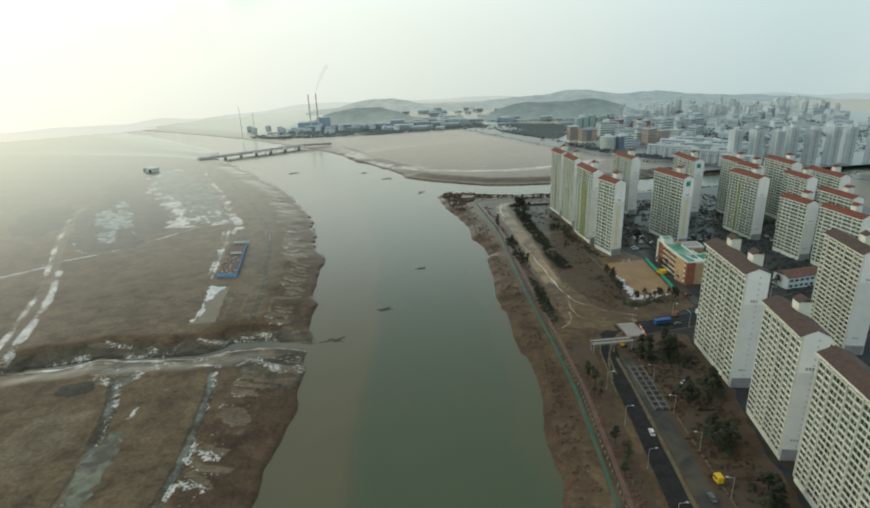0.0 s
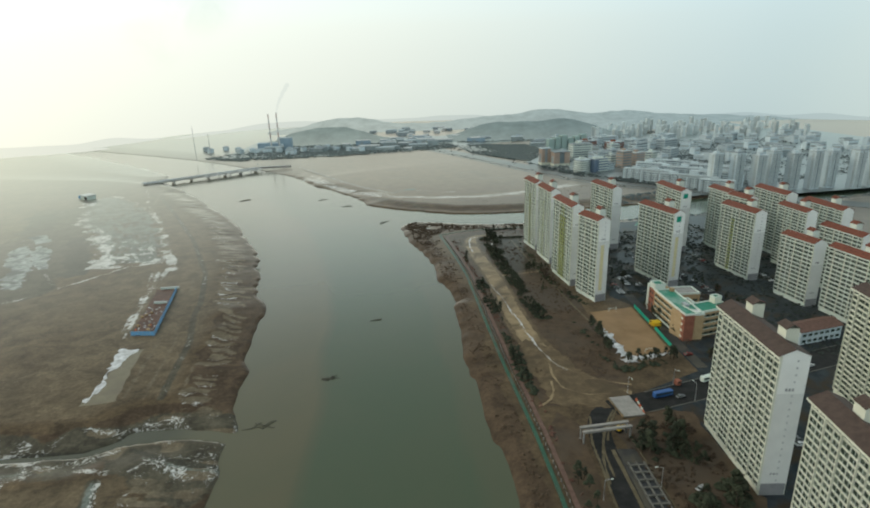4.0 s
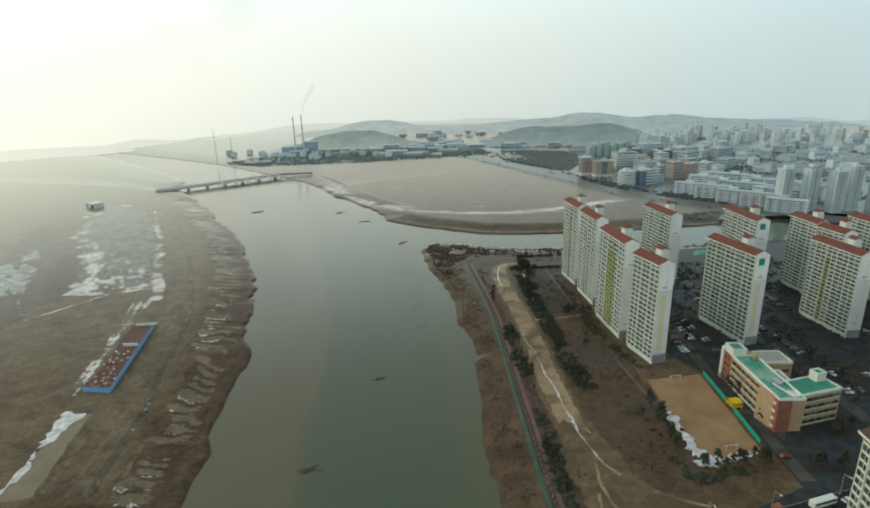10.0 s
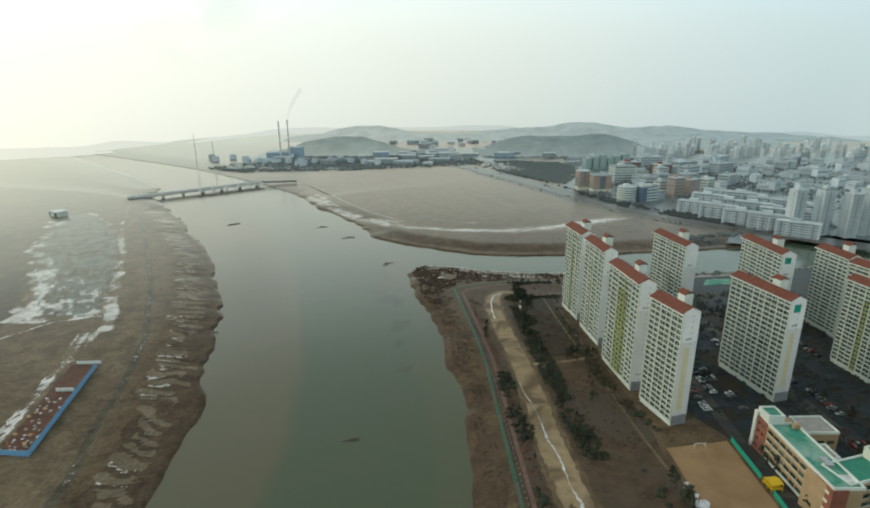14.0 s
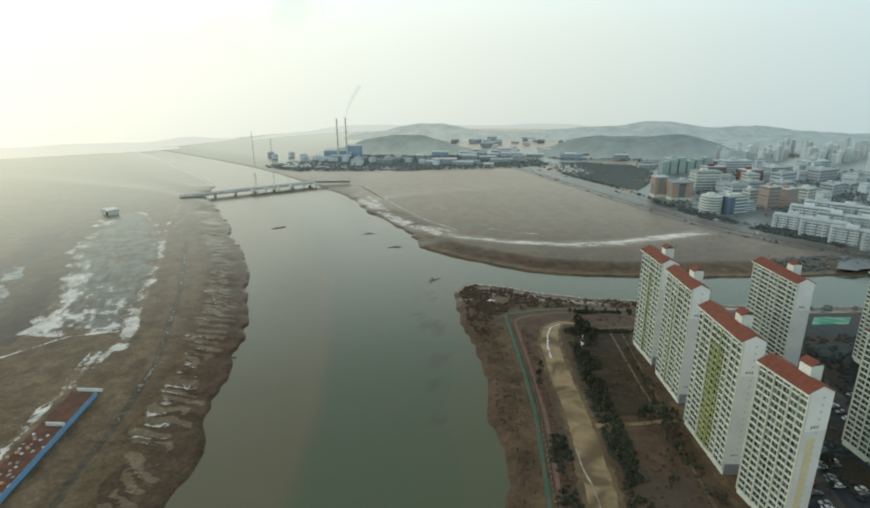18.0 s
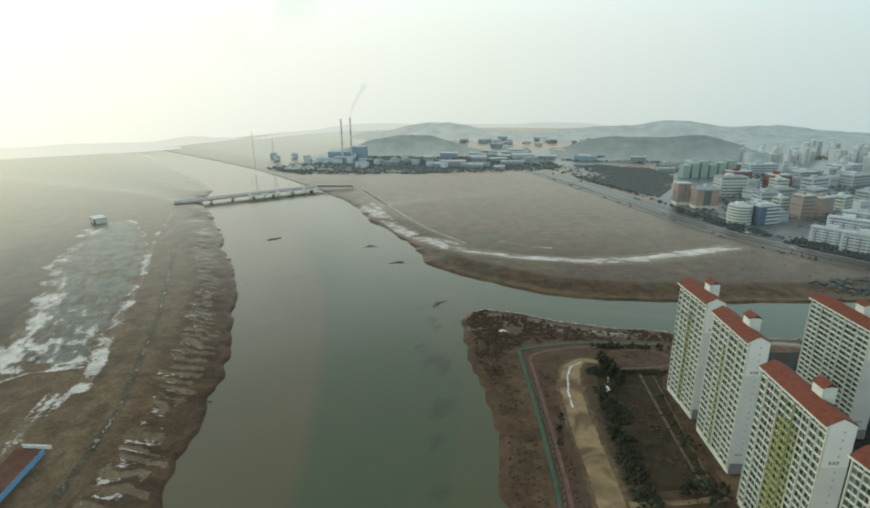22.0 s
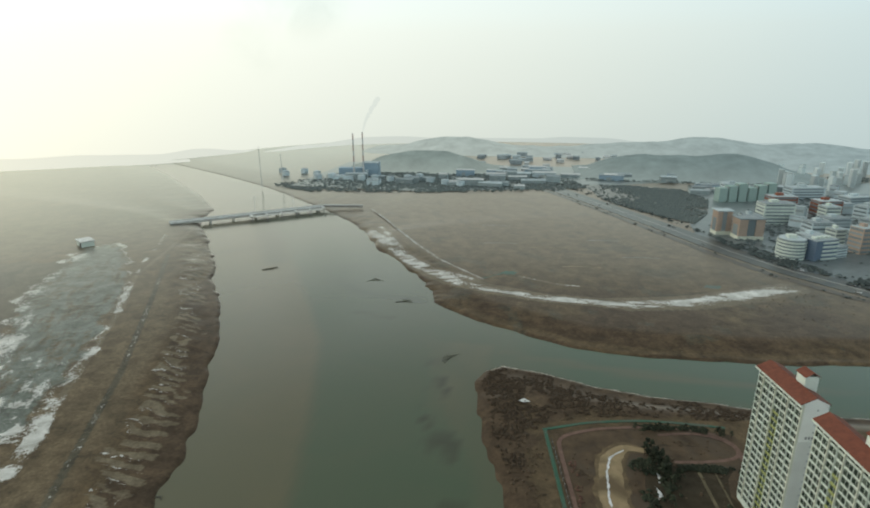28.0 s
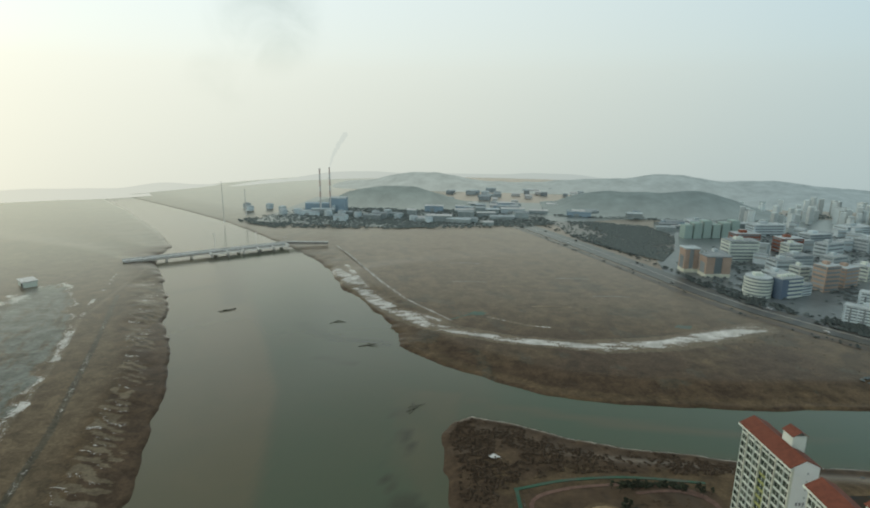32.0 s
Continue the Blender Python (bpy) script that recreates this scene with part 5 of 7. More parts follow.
def tower(fl, fr, depth, floors=20, top=62.0, roof=M_RED_TILE, accent=(), near=True, wall=M_WHITE, panel=None, sign=False, boxes=(0.38,), base_z=LAND, group="riverside apartment blocks", colour="white", roof_word="red"):
    """An apartment slab. fl, fr: its two corners on the river side; the depth goes away from the river."""
    dx, dy = fl[0] - fr[0], fl[1] - fr[1]
    L = math.hypot(dx, dy)
    turn = math.degrees(math.atan2(dy, dx))
    bays = max(4, round(L / 3.9))
    bay = L / bays
    H = top - base_z
    storey = (H - 3.0) / floors
    e = thing("apartment_tower", fr[0], fr[1], base_z, turn,
              f"{colour} apartment tower, {roof_word} tiled roof" + (", lime stripe on the balconies" if accent else ", ochre panel on the end wall" if panel else ""), "apartment building", group)
    # local x: from the near corner along the facade; local y: towards the river is positive, so the slab lies at y<0
    D = -depth
    part("body", a_box(0, D, 0, L, -1.3, H), wall, e)
    part("base_panel", a_box(-0.12, D + 0.3, 0, 0.0, -1.6, 5.2), M_GREY_BASE, e, "grey painted wall at the foot")
    bm = bmesh.new()
    box(bm, -0.10, D + 0.02, 5.2, 0.0, -1.3, H)
    vs = [bm.verts.new(c) for c in ((-0.10, D, H), (-0.10, 0, H), (-0.10, D / 2, H + 2.4), (0.3, D, H), (0.3, 0, H), (0.3, D / 2, H + 2.4))]
    bm.faces.new((vs[0], vs[1], vs[2])), bm.faces.new((vs[5], vs[4], vs[3]))
    part("end_wall", bm, M_END, e, "blank end wall")
    bm = bmesh.new()
    c = depth / 2
    gable(bm, L, depth, H, 2.4, 0.35, 0.25)
    bm.transform(Matrix.Translation((0, D, 0)))
    part("roof", bm, roof, e, f"{roof_word} tiled roof")
    part("eave", a_box(-0.7, -0.2, H - 0.9, L + 0.7, 0.35, H - 0.15), wall, e)
    for b in boxes:
        x = L * b
        pb = part("stair_head", a_box(x - 2.4, D - 0.4, H - 1, x + 2.4, D + 4.2, H + 6.0), wall, e)
        bm = gable(bmesh.new(), 4.8, 4.6, H + 6.0, 1.4, 0.4, 0.2)
        bm.transform(Matrix.Translation((x - 2.4, D - 0.4, 0)))
        part("stair_roof", bm, roof, pb)
    accents = set(accent)
    key = round(bay, 1)
    if key not in WINDOWS:
        WINDOWS[key] = window_mesh(key - 0.26, 2.2, "window")
    wm = WINDOWS[key]
    step = [0.0 if (i // 2) % 2 == 0 else 0.75 for i in range(bays)]
    for i in range(bays + 1):
        out = -0.15 if i in (0, bays) or i % 2 == 0 else -0.45
        out -= min(step[min(i, bays - 1)], step[max(i - 1, 0)])
        w = 0.34 if i % 2 == 0 else 0.12
        x = min(max(i * bay, w / 2), L - w / 2)
        part("pier", a_box(x - w / 2, -1.35, 2.2, x + w / 2, out * 0.6 - 0.45, H - 0.3), M_LIME if i in accents and i - 1 in accents else M_CREAM if i % 2 == 0 else wall, e)
    bkey = (key, wall.name)
    if bkey not in WINDOWS:
        WINDOWS[bkey] = mesh_of("balcony_front", a_box(-key / 2 + 0.16, -0.30, -0.36, key / 2 - 0.16, 0.12, 0.14), wall)
        WINDOWS[(key, "lime")] = mesh_of("balcony_front", a_box(-key / 2 + 0.16, -0.30, -0.42, key / 2 - 0.16, 0.14, 0.42), M_LIME)
    fronts = bmesh.new()
    for i in range(bays):
        lime = i in accents
        for f in range(floors):
            z = 2.6 + f * storey
            if near or lime:
                placed("balcony_front", WINDOWS[(key, "lime")] if lime and f < floors - 3 else WINDOWS[bkey], e, Matrix.Translation(((i + 0.5) * bay, -0.97 - step[i] * 0.16, z)))
            else:
                box(fronts, i * bay + 0.16, -1.34, z - 0.45, (i + 1) * bay - 0.16, -0.85 - step[i] * 0.16, z + 0.22)
        if lime:
            part("stripe", a_box(i * bay + 0.2, -1.32, 2.4, i * bay + 0.55, -0.8 - step[i] * 0.4, H - 14), M_LIME, e, "lime green stripe")
    if fronts.verts:
        tagged(part("balcony_grid", fronts, wall, e), "rows of white balcony fronts", kind="stuff")
    else:
        fronts.free()
    if near:
        for f in range(floors):
            for i in range(bays):
                z = 2.6 + f * storey + 1.28
                placed("window", wm, e, Matrix.Translation(((i + 0.5) * bay, -1.12, z + 0.06)) @ Matrix.Rotation(math.pi, 4, "Z"))
    else:
        bm = bmesh.new()
        for f in range(floors):
            for i in range(bays):
                z = 2.6 + f * storey + 0.5
                x0, x1 = i * bay + 0.2, (i + 1) * bay - 0.2
                for a, b in ((x0, (x0 + x1) / 2 - 0.1), ((x0 + x1) / 2 + 0.1, x1)):
                    box(bm, a, -1.29, z - 0.1, b, -1.2, z + 1.75)
        tagged(part("window_grid", bm, M_GLASS, e), "rows of dark windows", kind="stuff")
    part("lower_wall", a_box(-0.13, D + 0.05, 5.2, -0.10, -1.32, H - 14.5), M_END_LOW, e, "greyer lower part of the end wall")
    if near:
        for f in range(floors - 1):
            placed("end_window", END_WINDOW, e, Matrix.Translation((-0.15, D * 0.62, 6.2 + f * storey)))
    if panel:
        part("colour_panel", a_box(-0.2, D * 0.62, 8, -0.10, D * 0.35, H - 17), panel, e, "tall ochre panel on the end wall")
    if sign:
        part("roof_sign", a_box(-0.3, D * 0.68, H - 6, -0.10, D * 0.3, H - 2), M_GREEN_NET, e, "green square sign on the end wall")
    for zz in ((H - 13.5, 1.1), (9, 0.8)):
        bm = bmesh.new()
        for k in range(3):
            yy = D * 0.5 - 1.6 + k * 1.1
            box(bm, -0.16, yy, zz[0], -0.10, yy + 0.7, zz[0] + zz[1])
        part("block_sign", bm, M_GREY_BASE, e, "small grey plain bars on the end wall")
    return e


TOWERS = [
    # river row
    ((116, 559), (120.3, 532.5), 9.5, dict(accent=(3,), top=64)),
    ((120.3, 523.5), (123.8, 494), 8.8, dict(accent=(4,), top=64.3)),
    ((122, 477), (126.5, 442), 9.3, dict(accent=(3, 4, 5), top=63.5)),
    ((128.5, 432), (135.0, 410.5), 9.8, dict(panel=M_OCHRE, top=61.2)),
    ((186, 469), (195, 431), 9.6, dict(panel=M_OCHRE, sign=True, top=58.6)),
    ((178.7, 562), (185, 525), 9.5, dict(near=False, top=58.2)),
    # white blocks south of the cross road
    ((138.6, 270), (136.2, 226.5), 10.8, dict(top=61, roof=M_BROWN_TILE, roof_word="brown", colour="cream-white", wall=M_CREAM, boxes=(0.25, 0.75))),
    ((134.0, 207.5), (130.5, 177), 10.2, dict(top=57, roof=M_BROWN_TILE, roof_word="brown", colour="cream-white", wall=M_CREAM, boxes=(0.6,))),
    ((129.5, 166), (125.5, 126), 10.2, dict(top=57, roof=M_BROWN_TILE, roof_word="brown", colour="cream-white", wall=M_CREAM)),
    ((212, 290), (207, 254), 10.5, dict(near=False, roof=M_BROWN_TILE, roof_word="brown", colour="cream-white", wall=M_CREAM, top=58)),
    # second and third rows
    ((235.5, 553), (238, 511), 10.0, dict(sign=True, near=False, top=57)),
    ((252.5, 474), (257.5, 438), 10.0, dict(accent=(5,), top=55)),
    ((273, 532), (275, 505), 10.0, dict(near=False, top=56)),
    ((272, 500), (276, 479), 10.0, dict(near=False, top=56)),
    ((311, 527), (313, 488), 10.0, dict(near=False, top=56)),
    ((300, 477), (301, 446), 9.0, dict(near=False, top=52)),
    ((325, 485), (326, 444), 9.0, dict(near=False, top=53)),
    ((262, 414), (266, 388), 10.0, dict(near=False, top=47, floors=15)),
    ((299, 428), (302, 394), 9.0, dict(near=False, top=48, floors=16)),
    ((272, 383), (275.5, 347), 9.0, dict(near=False, top=47, floors=15)),
]
for fl_, fr_, dep_, kw_ in TOWERS:
    tower(fl_, fr_, dep_, **kw_)

# ---- school and sports field ----


def turned_box(m, *a):
    bm = a_box(*a)
    bm.transform(m)
    return bm


def flat_roof(parent, x0, y0, x1, y1, z, coat, rim=M_WHITE, m=Matrix()):
    """A coated flat roof inside a pale parapet."""
    part("roof", turned_box(m, x0 + 0.3, y0 + 0.3, z - 0.1, x1 - 0.3, y1 - 0.3, z + 0.15), coat, parent, "green coated flat roof" if coat is M_ROOF_GREEN else "grey flat roof")
    bm = bmesh.new()
    for a in ((x0, y0, x1, y0 + 0.4), (x0, y1 - 0.4, x1, y1), (x0, y0 + 0.4, x0 + 0.4, y1 - 0.4), (x1 - 0.4, y0 + 0.4, x1, y1 - 0.4)):
        box(bm, a[0] - 0.05, a[1] - 0.05, z - 0.3, a[2] + 0.05, a[3] + 0.05, z + 0.9)
    bm.transform(m)
    part("parapet", bm, rim, parent, "pale parapet")


school = thing("school", 168.0, 349.0, LAND, 1.0, "four-storey buff and red brick school, green flat roof", "school building")
BENT = Matrix.Rotation(radians(15), 4, "Z")
part("main_wing", a_box(0, 0.6, 0, 11.5, 48, 15.6), M_BUFF, school, "buff brick wing")
part("south_wing", turned_box(BENT, 0.5, 0.15, 0, 34, 12, 15.55), M_BUFF, school, "buff brick wing")
part("annex", a_box(14, 36, 0, 28, 48, 13.5), M_BUFF, school, "buff brick annex")
part("corner_block", a_box(-0.35, -0.2, 0, 5.5, 9.5, 15.7), M_BRICK_RED, school, "red brick corner")
part("end_block", a_box(-0.35, 40, 0, 7, 48.3, 15.7), M_BRICK_RED, school, "red brick end")
part("end_frame", a_box(-0.9, 46.8, 0, 6, 48.8, 17.6), M_WHITE, school, "white upright frame")
flat_roof(school, 0, 0.2, 11.5, 40, 15.72, M_ROOF_GREEN)
flat_roof(school, 8, 0.1, 34, 12, 15.60, M_ROOF_GREEN, m=BENT)
flat_roof(school, 14, 36, 28, 48, 13.6, M_CONCRETE)
flat_roof(school, 11.5, 18, 15.5, 27, 14.6, M_CONCRETE)
part("stair_wing", a_box(11.5, 18, 0, 15.5, 27, 14.5), M_BUFF, school, "buff stair wing on the court side")
part("roof_room", a_box(0.2, 40.3, 15.7, 7, 48, 18.6), M_WHITE, school, "white roof room")
flat_roof(school, 0.2, 40.3, 7, 48, 18.7, M_ROOF_GREEN)
part("roof_kiosk", turned_box(BENT, 28, 7.5, 15.6, 33, 11.8, 19.2), M_CREAM, school, "small roof stair box")
flat_roof(school, 28, 7.5, 33, 11.8, 19.3, M_ROOF_GREEN, m=BENT)
part("roof_unit", a_box(6, 12, 15.9, 8.5, 17, 17.0), M_STEEL, school, "grey plant on the roof")
part("roof_unit", a_box(8.5, 36, 15.9, 11, 38, 18.0), M_BUFF, school, "buff chimney on the roof")
part("roof_snow", a_box(7, 4, 15.88, 11, 8, 15.92), M_SNOW, school, "thin old snow on the roof")
for f in range(4):
    z = 1.3 + f * 3.7
    for k in range(7):
        y0 = 10.3 + k * 4.2
        w = part("window", a_box(-0.12, y0, z, 0.02, y0 + 3.5, z + 1.7), M_GLASS, school)
        part("sill", a_box(-0.25, y0 - 0.1, z - 0.35, 0.02, y0 + 3.6, z), M_WHITE if f == 0 else M_CREAM, w)
    for k in range(7):
        x0 = 7.4 + k * 3.75
        w = part("window", turned_box(BENT, x0, -0.1, z, x0 + 3.1, 0.2, z + 1.6), M_GLASS, school)
        part("sill", turned_box(BENT, x0 - 0.15, -0.2, z - 0.35, x0 + 3.25, 0.2, z), M_CREAM, w)
    for k in range(2):
        part("window", a_box(-0.42, 1.5 + k * 3.6, z + 0.2, -0.3, 3.4 + k * 3.6, z + 1.5), M_CREAM, school, "pale window panel")
        part("window", a_box(-0.42, 41.2 + k * 3.0, z + 0.2, -0.3, 42.8 + k * 3.0, z + 1.5), M_GLASS, school)
    for k in range(3):
        if f < 3:
            part("window", a_box(15 + k * 4.3, 35.9, z, 18 + k * 4.3, 36.1, z + 1.6), M_GLASS, school)
part("ground_band", a_box(-0.3, 10, 0.2, -0.05, 40, 1.0), M_WHITE, school, "white plinth band")


def net_fence(x, y, turn, length):
    e = thing("field_net", x, y, LAND, turn, "low green net fence beside the sports field", "fence", "field nets")
    part("net", a_box(0, -0.06, 0.15, length, 0.06, 2.6), M_GREEN_NET, e)
    for i in range(int(length // 4) + 1):
        part("post", tube(bmesh.new(), (i * 4.0, 0, 0), (i * 4.0, 0, 2.8), 0.09, 0.09), M_GREEN_NET, e)
    return e


net_fence(159.0, 399, -91, 25)
net_fence(158.4, 365, -92, 24)
play = thing("play_frame", 160.2, 369, LAND, 5, "yellow climbing frame beside the sports field", "play equipment")
part("deck", a_box(-2.4, -3, 1.6, 2.4, 3, 1.9), M_YELLOW, play)
part("canopy", gable(bmesh.new(), 5.0, 4.6, 3.4, 0.8, 0.2, 0.15), M_YELLOW, play).matrix_basis = Matrix.Translation((-2.5, -2.3, 0))
for sx in (-2.2, 2.2):
    for sy in (-2.8, 0, 2.8):
        part("post", tube(bmesh.new(), (sx, sy, 0), (sx, sy, 3.4), 0.12, 0.12), M_YELLOW, play)
for gx_, gy_ in ((144, 337.5), (143, 394.5)):
    g = thing("goal", gx_, gy_, LAND + 0.22, 8, "small white football goal on the sand", "goal", "football goals")
    part("crossbar", tube(bmesh.new(), (-2.6, 0, 2.1), (2.6, 0, 2.1), 0.11, 0.11), M_WHITE, g)
    for sx in (-2.6, 2.6):
        part("post", tube(bmesh.new(), (sx, 0, 0), (sx, 0, 2.15), 0.11, 0.11), M_WHITE, g)
        part("stay", tube(bmesh.new(), (sx, 0, 2.1), (sx, 1.6, 0), 0.06, 0.06), M_WHITE, g)

nursery = thing("nursery", 229, 337, LAND, 14, "low pale blue nursery with a red-brown roof", "school building")
part("body", a_box(0, 0, 0, 30, 12, 8), M_GREY_WALL, nursery)
part("roof", gable(bmesh.new(), 30, 12, 8, 2.4, 0.6, 0.25), M_DULL_TILE, nursery, "red-brown roof")
for k in range(7):
    for f in range(2):
        part("window", a_box(1.5 + k * 4.1, -0.1, 1.2 + f * 3.6, 4.2 + k * 4.1, 0.05, 2.8 + f * 3.6), M_GLASS, nursery)

# ---- road works ----
slab = thing("concrete_slab", 111, 286, LAND, 6, "pale new concrete slab at the road works", "slab")
part("deck", a_box(-5.2, -8, 0.1, 5.2, 8, 0.75), M_CONCRETE, slab)
part("edge_beam", a_box(-5.5, -8.2, 0.1, -5.2, 8.2, 1.1), M_SOIL, slab)
for i in range(5):
    b = thing("barrier", 117.2 + 0.15 * i, 281 + i * 2.4, LAND, 86, "orange and white plastic road barrier", "barrier", "road barriers")
    part("body", a_box(-1.0, -0.25, 0.05, 1.0, 0.25, 0.95), M_ORANGE if i % 2 == 0 else M_WHITE, b)
    part("foot", a_box(-1.05, -0.4, 0.0, 1.05, 0.4, 0.18), M_ORANGE, b)
gantry = thing("gantry", 93.5, 264, LAND, 7, "pale steel portal frame across the road", "gantry")
for yy in (-1.6, 1.6):
    part("beam", a_box(-11, yy - 0.7, 5.2, 11, yy + 0.7, 6.0), M_CONCRETE, gantry)
    for xx in (-10.5, 10.5):
        part("post", a_box(xx - 0.25, yy - 0.25, 0, xx + 0.25, yy + 0.25, 5.2), M_STEEL, gantry)
trench = thing("strutted_trench", 100.2, 210, LAND, 0, "open trench with concrete cross struts at the road works", "trench")
# dark slab lying on the surface, painted for the shade inside the trench
part("floor", a_box(-2.9, 0, 0.12, 2.9, 37, 0.2), M_DARK, trench, "dark slab imitating the trench's shaded depth")
for xx in (-3.2, 0.0, 3.2):
    part("wall_beam", a_box(xx - 0.3, 0, 0.05, xx + 0.3, 37, 0.95), M_GREY_STRUT, trench)
for i in range(9):
    part("strut", a_box(-3.5, 1.2 + i * 4.2, 0.2, 3.5, 2.0 + i * 4.2, 0.9), M_GREY_STRUT, trench)
digger = thing("excavator", 101, 268, LAND, 30, "small orange-yellow excavator at the works", "excavator")
part("tracks_frame", a_box(-1.5, -1.2, 0, 1.5, 1.2, 0.8), M_TYRE, digger)
part("cab", a_box(-1.0, -0.9, 0.8, 0.6, 0.9, 2.7), M_YELLOW, digger)
part("boom", tube(bmesh.new(), (0.5, 0, 1.4), (3.2, 0, 3.4), 0.25, 0.18), M_YELLOW, digger)
part("arm", tube(bmesh.new(), (3.2, 0, 3.4), (4.4, 0, 1.0), 0.18, 0.14), M_YELLOW, digger)
part("bucket", a_box(4.0, -0.5, 0.2, 4.9, 0.5, 1.1), M_DARK, digger)


def street_lamp_parts(e):
    part("pole", tube(bmesh.new(), (0, 0, 0), (0, 0, 9), 0.14, 0.09, 7), M_STEEL, e)
    part("arm", tube(bmesh.new(), (0, 0, 8.9), (2.6, 0, 9.4), 0.08, 0.06), M_STEEL, e)
    part("head", a_box(2.2, -0.18, 9.3, 3.1, 0.18, 9.5), M_WHITE, e)
    part("base", a_box(-0.25, -0.25, 0, 0.25, 0.25, 0.4), M_CONCRETE, e)


lamp = thing("street_lamp", 116, 297.6, LAND, -80, "grey steel street lamp beside the road", "street lamp", "street lamps")
street_lamp_parts(lamp)
for x_, y_, a_ in ([(141, 302.6, -75), (171, 311, -72), (145, 288.5, 105), (175, 297.5, 105), (210, 322.5, -72)] + [(80.6, 120 + i * 27, 0) for i in range(5)] + [(104.3, 108 + i * 25, 180) for i in range(6)]):
    copy_thing(lamp, pose(x_, y_, LAND, 0, 0, a_))

# ---- vehicles ----


def car_parts(e, paint, van=False):
    bm = bmesh.new()
    top = 1.9 if van else 0.95
    prof = [(-2.2, 0.35), (2.2, 0.35), (2.25, 0.75), (1.3 if not van else 2.0, top), (-2.1, top), (-2.25, 0.7)]
    a = [bm.verts.new((x, -0.88, z)) for x, z in prof]
    b = [bm.verts.new((x, 0.88, z)) for x, z in prof]
    bm.faces.new(a), bm.faces.new(b[::-1])
    for i in range(6):
        j = (i + 1) % 6
        bm.faces.new((a[j], a[i], b[i], b[j]))
    part("body", bm, paint, e)
    bm = bmesh.new()
    prof = [(-1.8, 0.95), (0.95, 0.95), (0.3, 1.46), (-1.3, 1.48)] if not van else [(1.2, 1.0), (2.06, 1.0), (1.98, 1.7), (1.2, 1.7)]
    w = 0.78 if not van else 0.9
    a = [bm.verts.new((x, -w, z)) for x, z in prof]
    b = [bm.verts.new((x, w, z)) for x, z in prof]
    bm.faces.new(a), bm.faces.new(b[::-1])
    for i in range(4):
        j = (i + 1) % 4
        bm.faces.new((a[j], a[i], b[i], b[j]))
    part("cabin_glass", bm, M_GLASS, e)
    if not van:
        part("car_roof", a_box(-1.25, -0.72, 1.46, 0.25, 0.72, 1.51), paint, e)
    for x in (-1.4, 1.4):
        for y in (-0.8, 0.8):
            part("wheel", tube(bmesh.new(), (x, y - 0.11, 0.32), (x, y + 0.11, 0.32), 0.32, 0.32, 8), M_TYRE, e)


PAINTS = [("white", plain("car_white", (0.62, 0.63, 0.64), 0.3)), ("silver", plain("car_silver", (0.34, 0.35, 0.36), 0.3, metal=0.5)), ("black", plain("car_black", (0.015, 0.016, 0.018), 0.25)),
          ("grey", plain("car_grey", (0.12, 0.125, 0.13), 0.3)), ("dark red", plain("car_red", (0.20, 0.02, 0.02), 0.3))]
MASTER_CARS = []
rng = random.Random(5)
spots = []
for x0, y0, n_, dx_, dy_, turn_ in ((151, 424, 8, 0, 2.7, 5), (160, 424, 9, 0, 2.7, 5), (170, 440, 9, 0, 2.8, 8), (178, 425, 7, 0, 2.8, 8), (152, 470, 9, 0, 2.8, 5), (171, 480, 8, 0, 2.8, 5), (152, 515, 8, 0, 2.8, 5),
                                     (208, 395, 7, 2.8, 0.4, 95), (225, 400, 6, 2.7, 0.4, 95), (211, 440, 8, 0, 2.8, 5), (218, 450, 7, 0, 2.8, 5), (214, 380, 6, 2.7, 0.3, 95), (150, 250, 6, 0, 2.8, 5), (150, 205, 6, 0, 2.8, 5), (172, 250, 8, 0, 2.8, 5), (156, 452, 8, 0, 2.8, 5), (176, 450, 6, 0, 2.8, 5), (200, 478, 9, 0, 2.8, 5), (214, 492, 8, 0, 2.8, 5), (222, 420, 9, 0, 2.8, 5), (201, 540, 8, 0, 2.8, 5), (160, 540, 8, 0, 2.8, 5), (234, 395, 8, 2.7, 0.3, 95), (276, 430, 8, 0, 2.8, 5), (250, 480, 9, 0, 2.8, 5)):
    for i in range(n_):
        if rng.random() < 0.6:
            spots.append((x0 + dx_ * i + rng.uniform(-0.3, 0.3), y0 + dy_ * i, turn_ + rng.choice((0, 180)) + rng.uniform(-3, 3), 0.025))
for i in range(14):
    t = rng.random()
    x_ = 125 + 110 * t
    spots.append((x_, 289.5 + (x_ - 120) * 0.285 + rng.choice((-3.5, 3.2)), 16, 0.13))
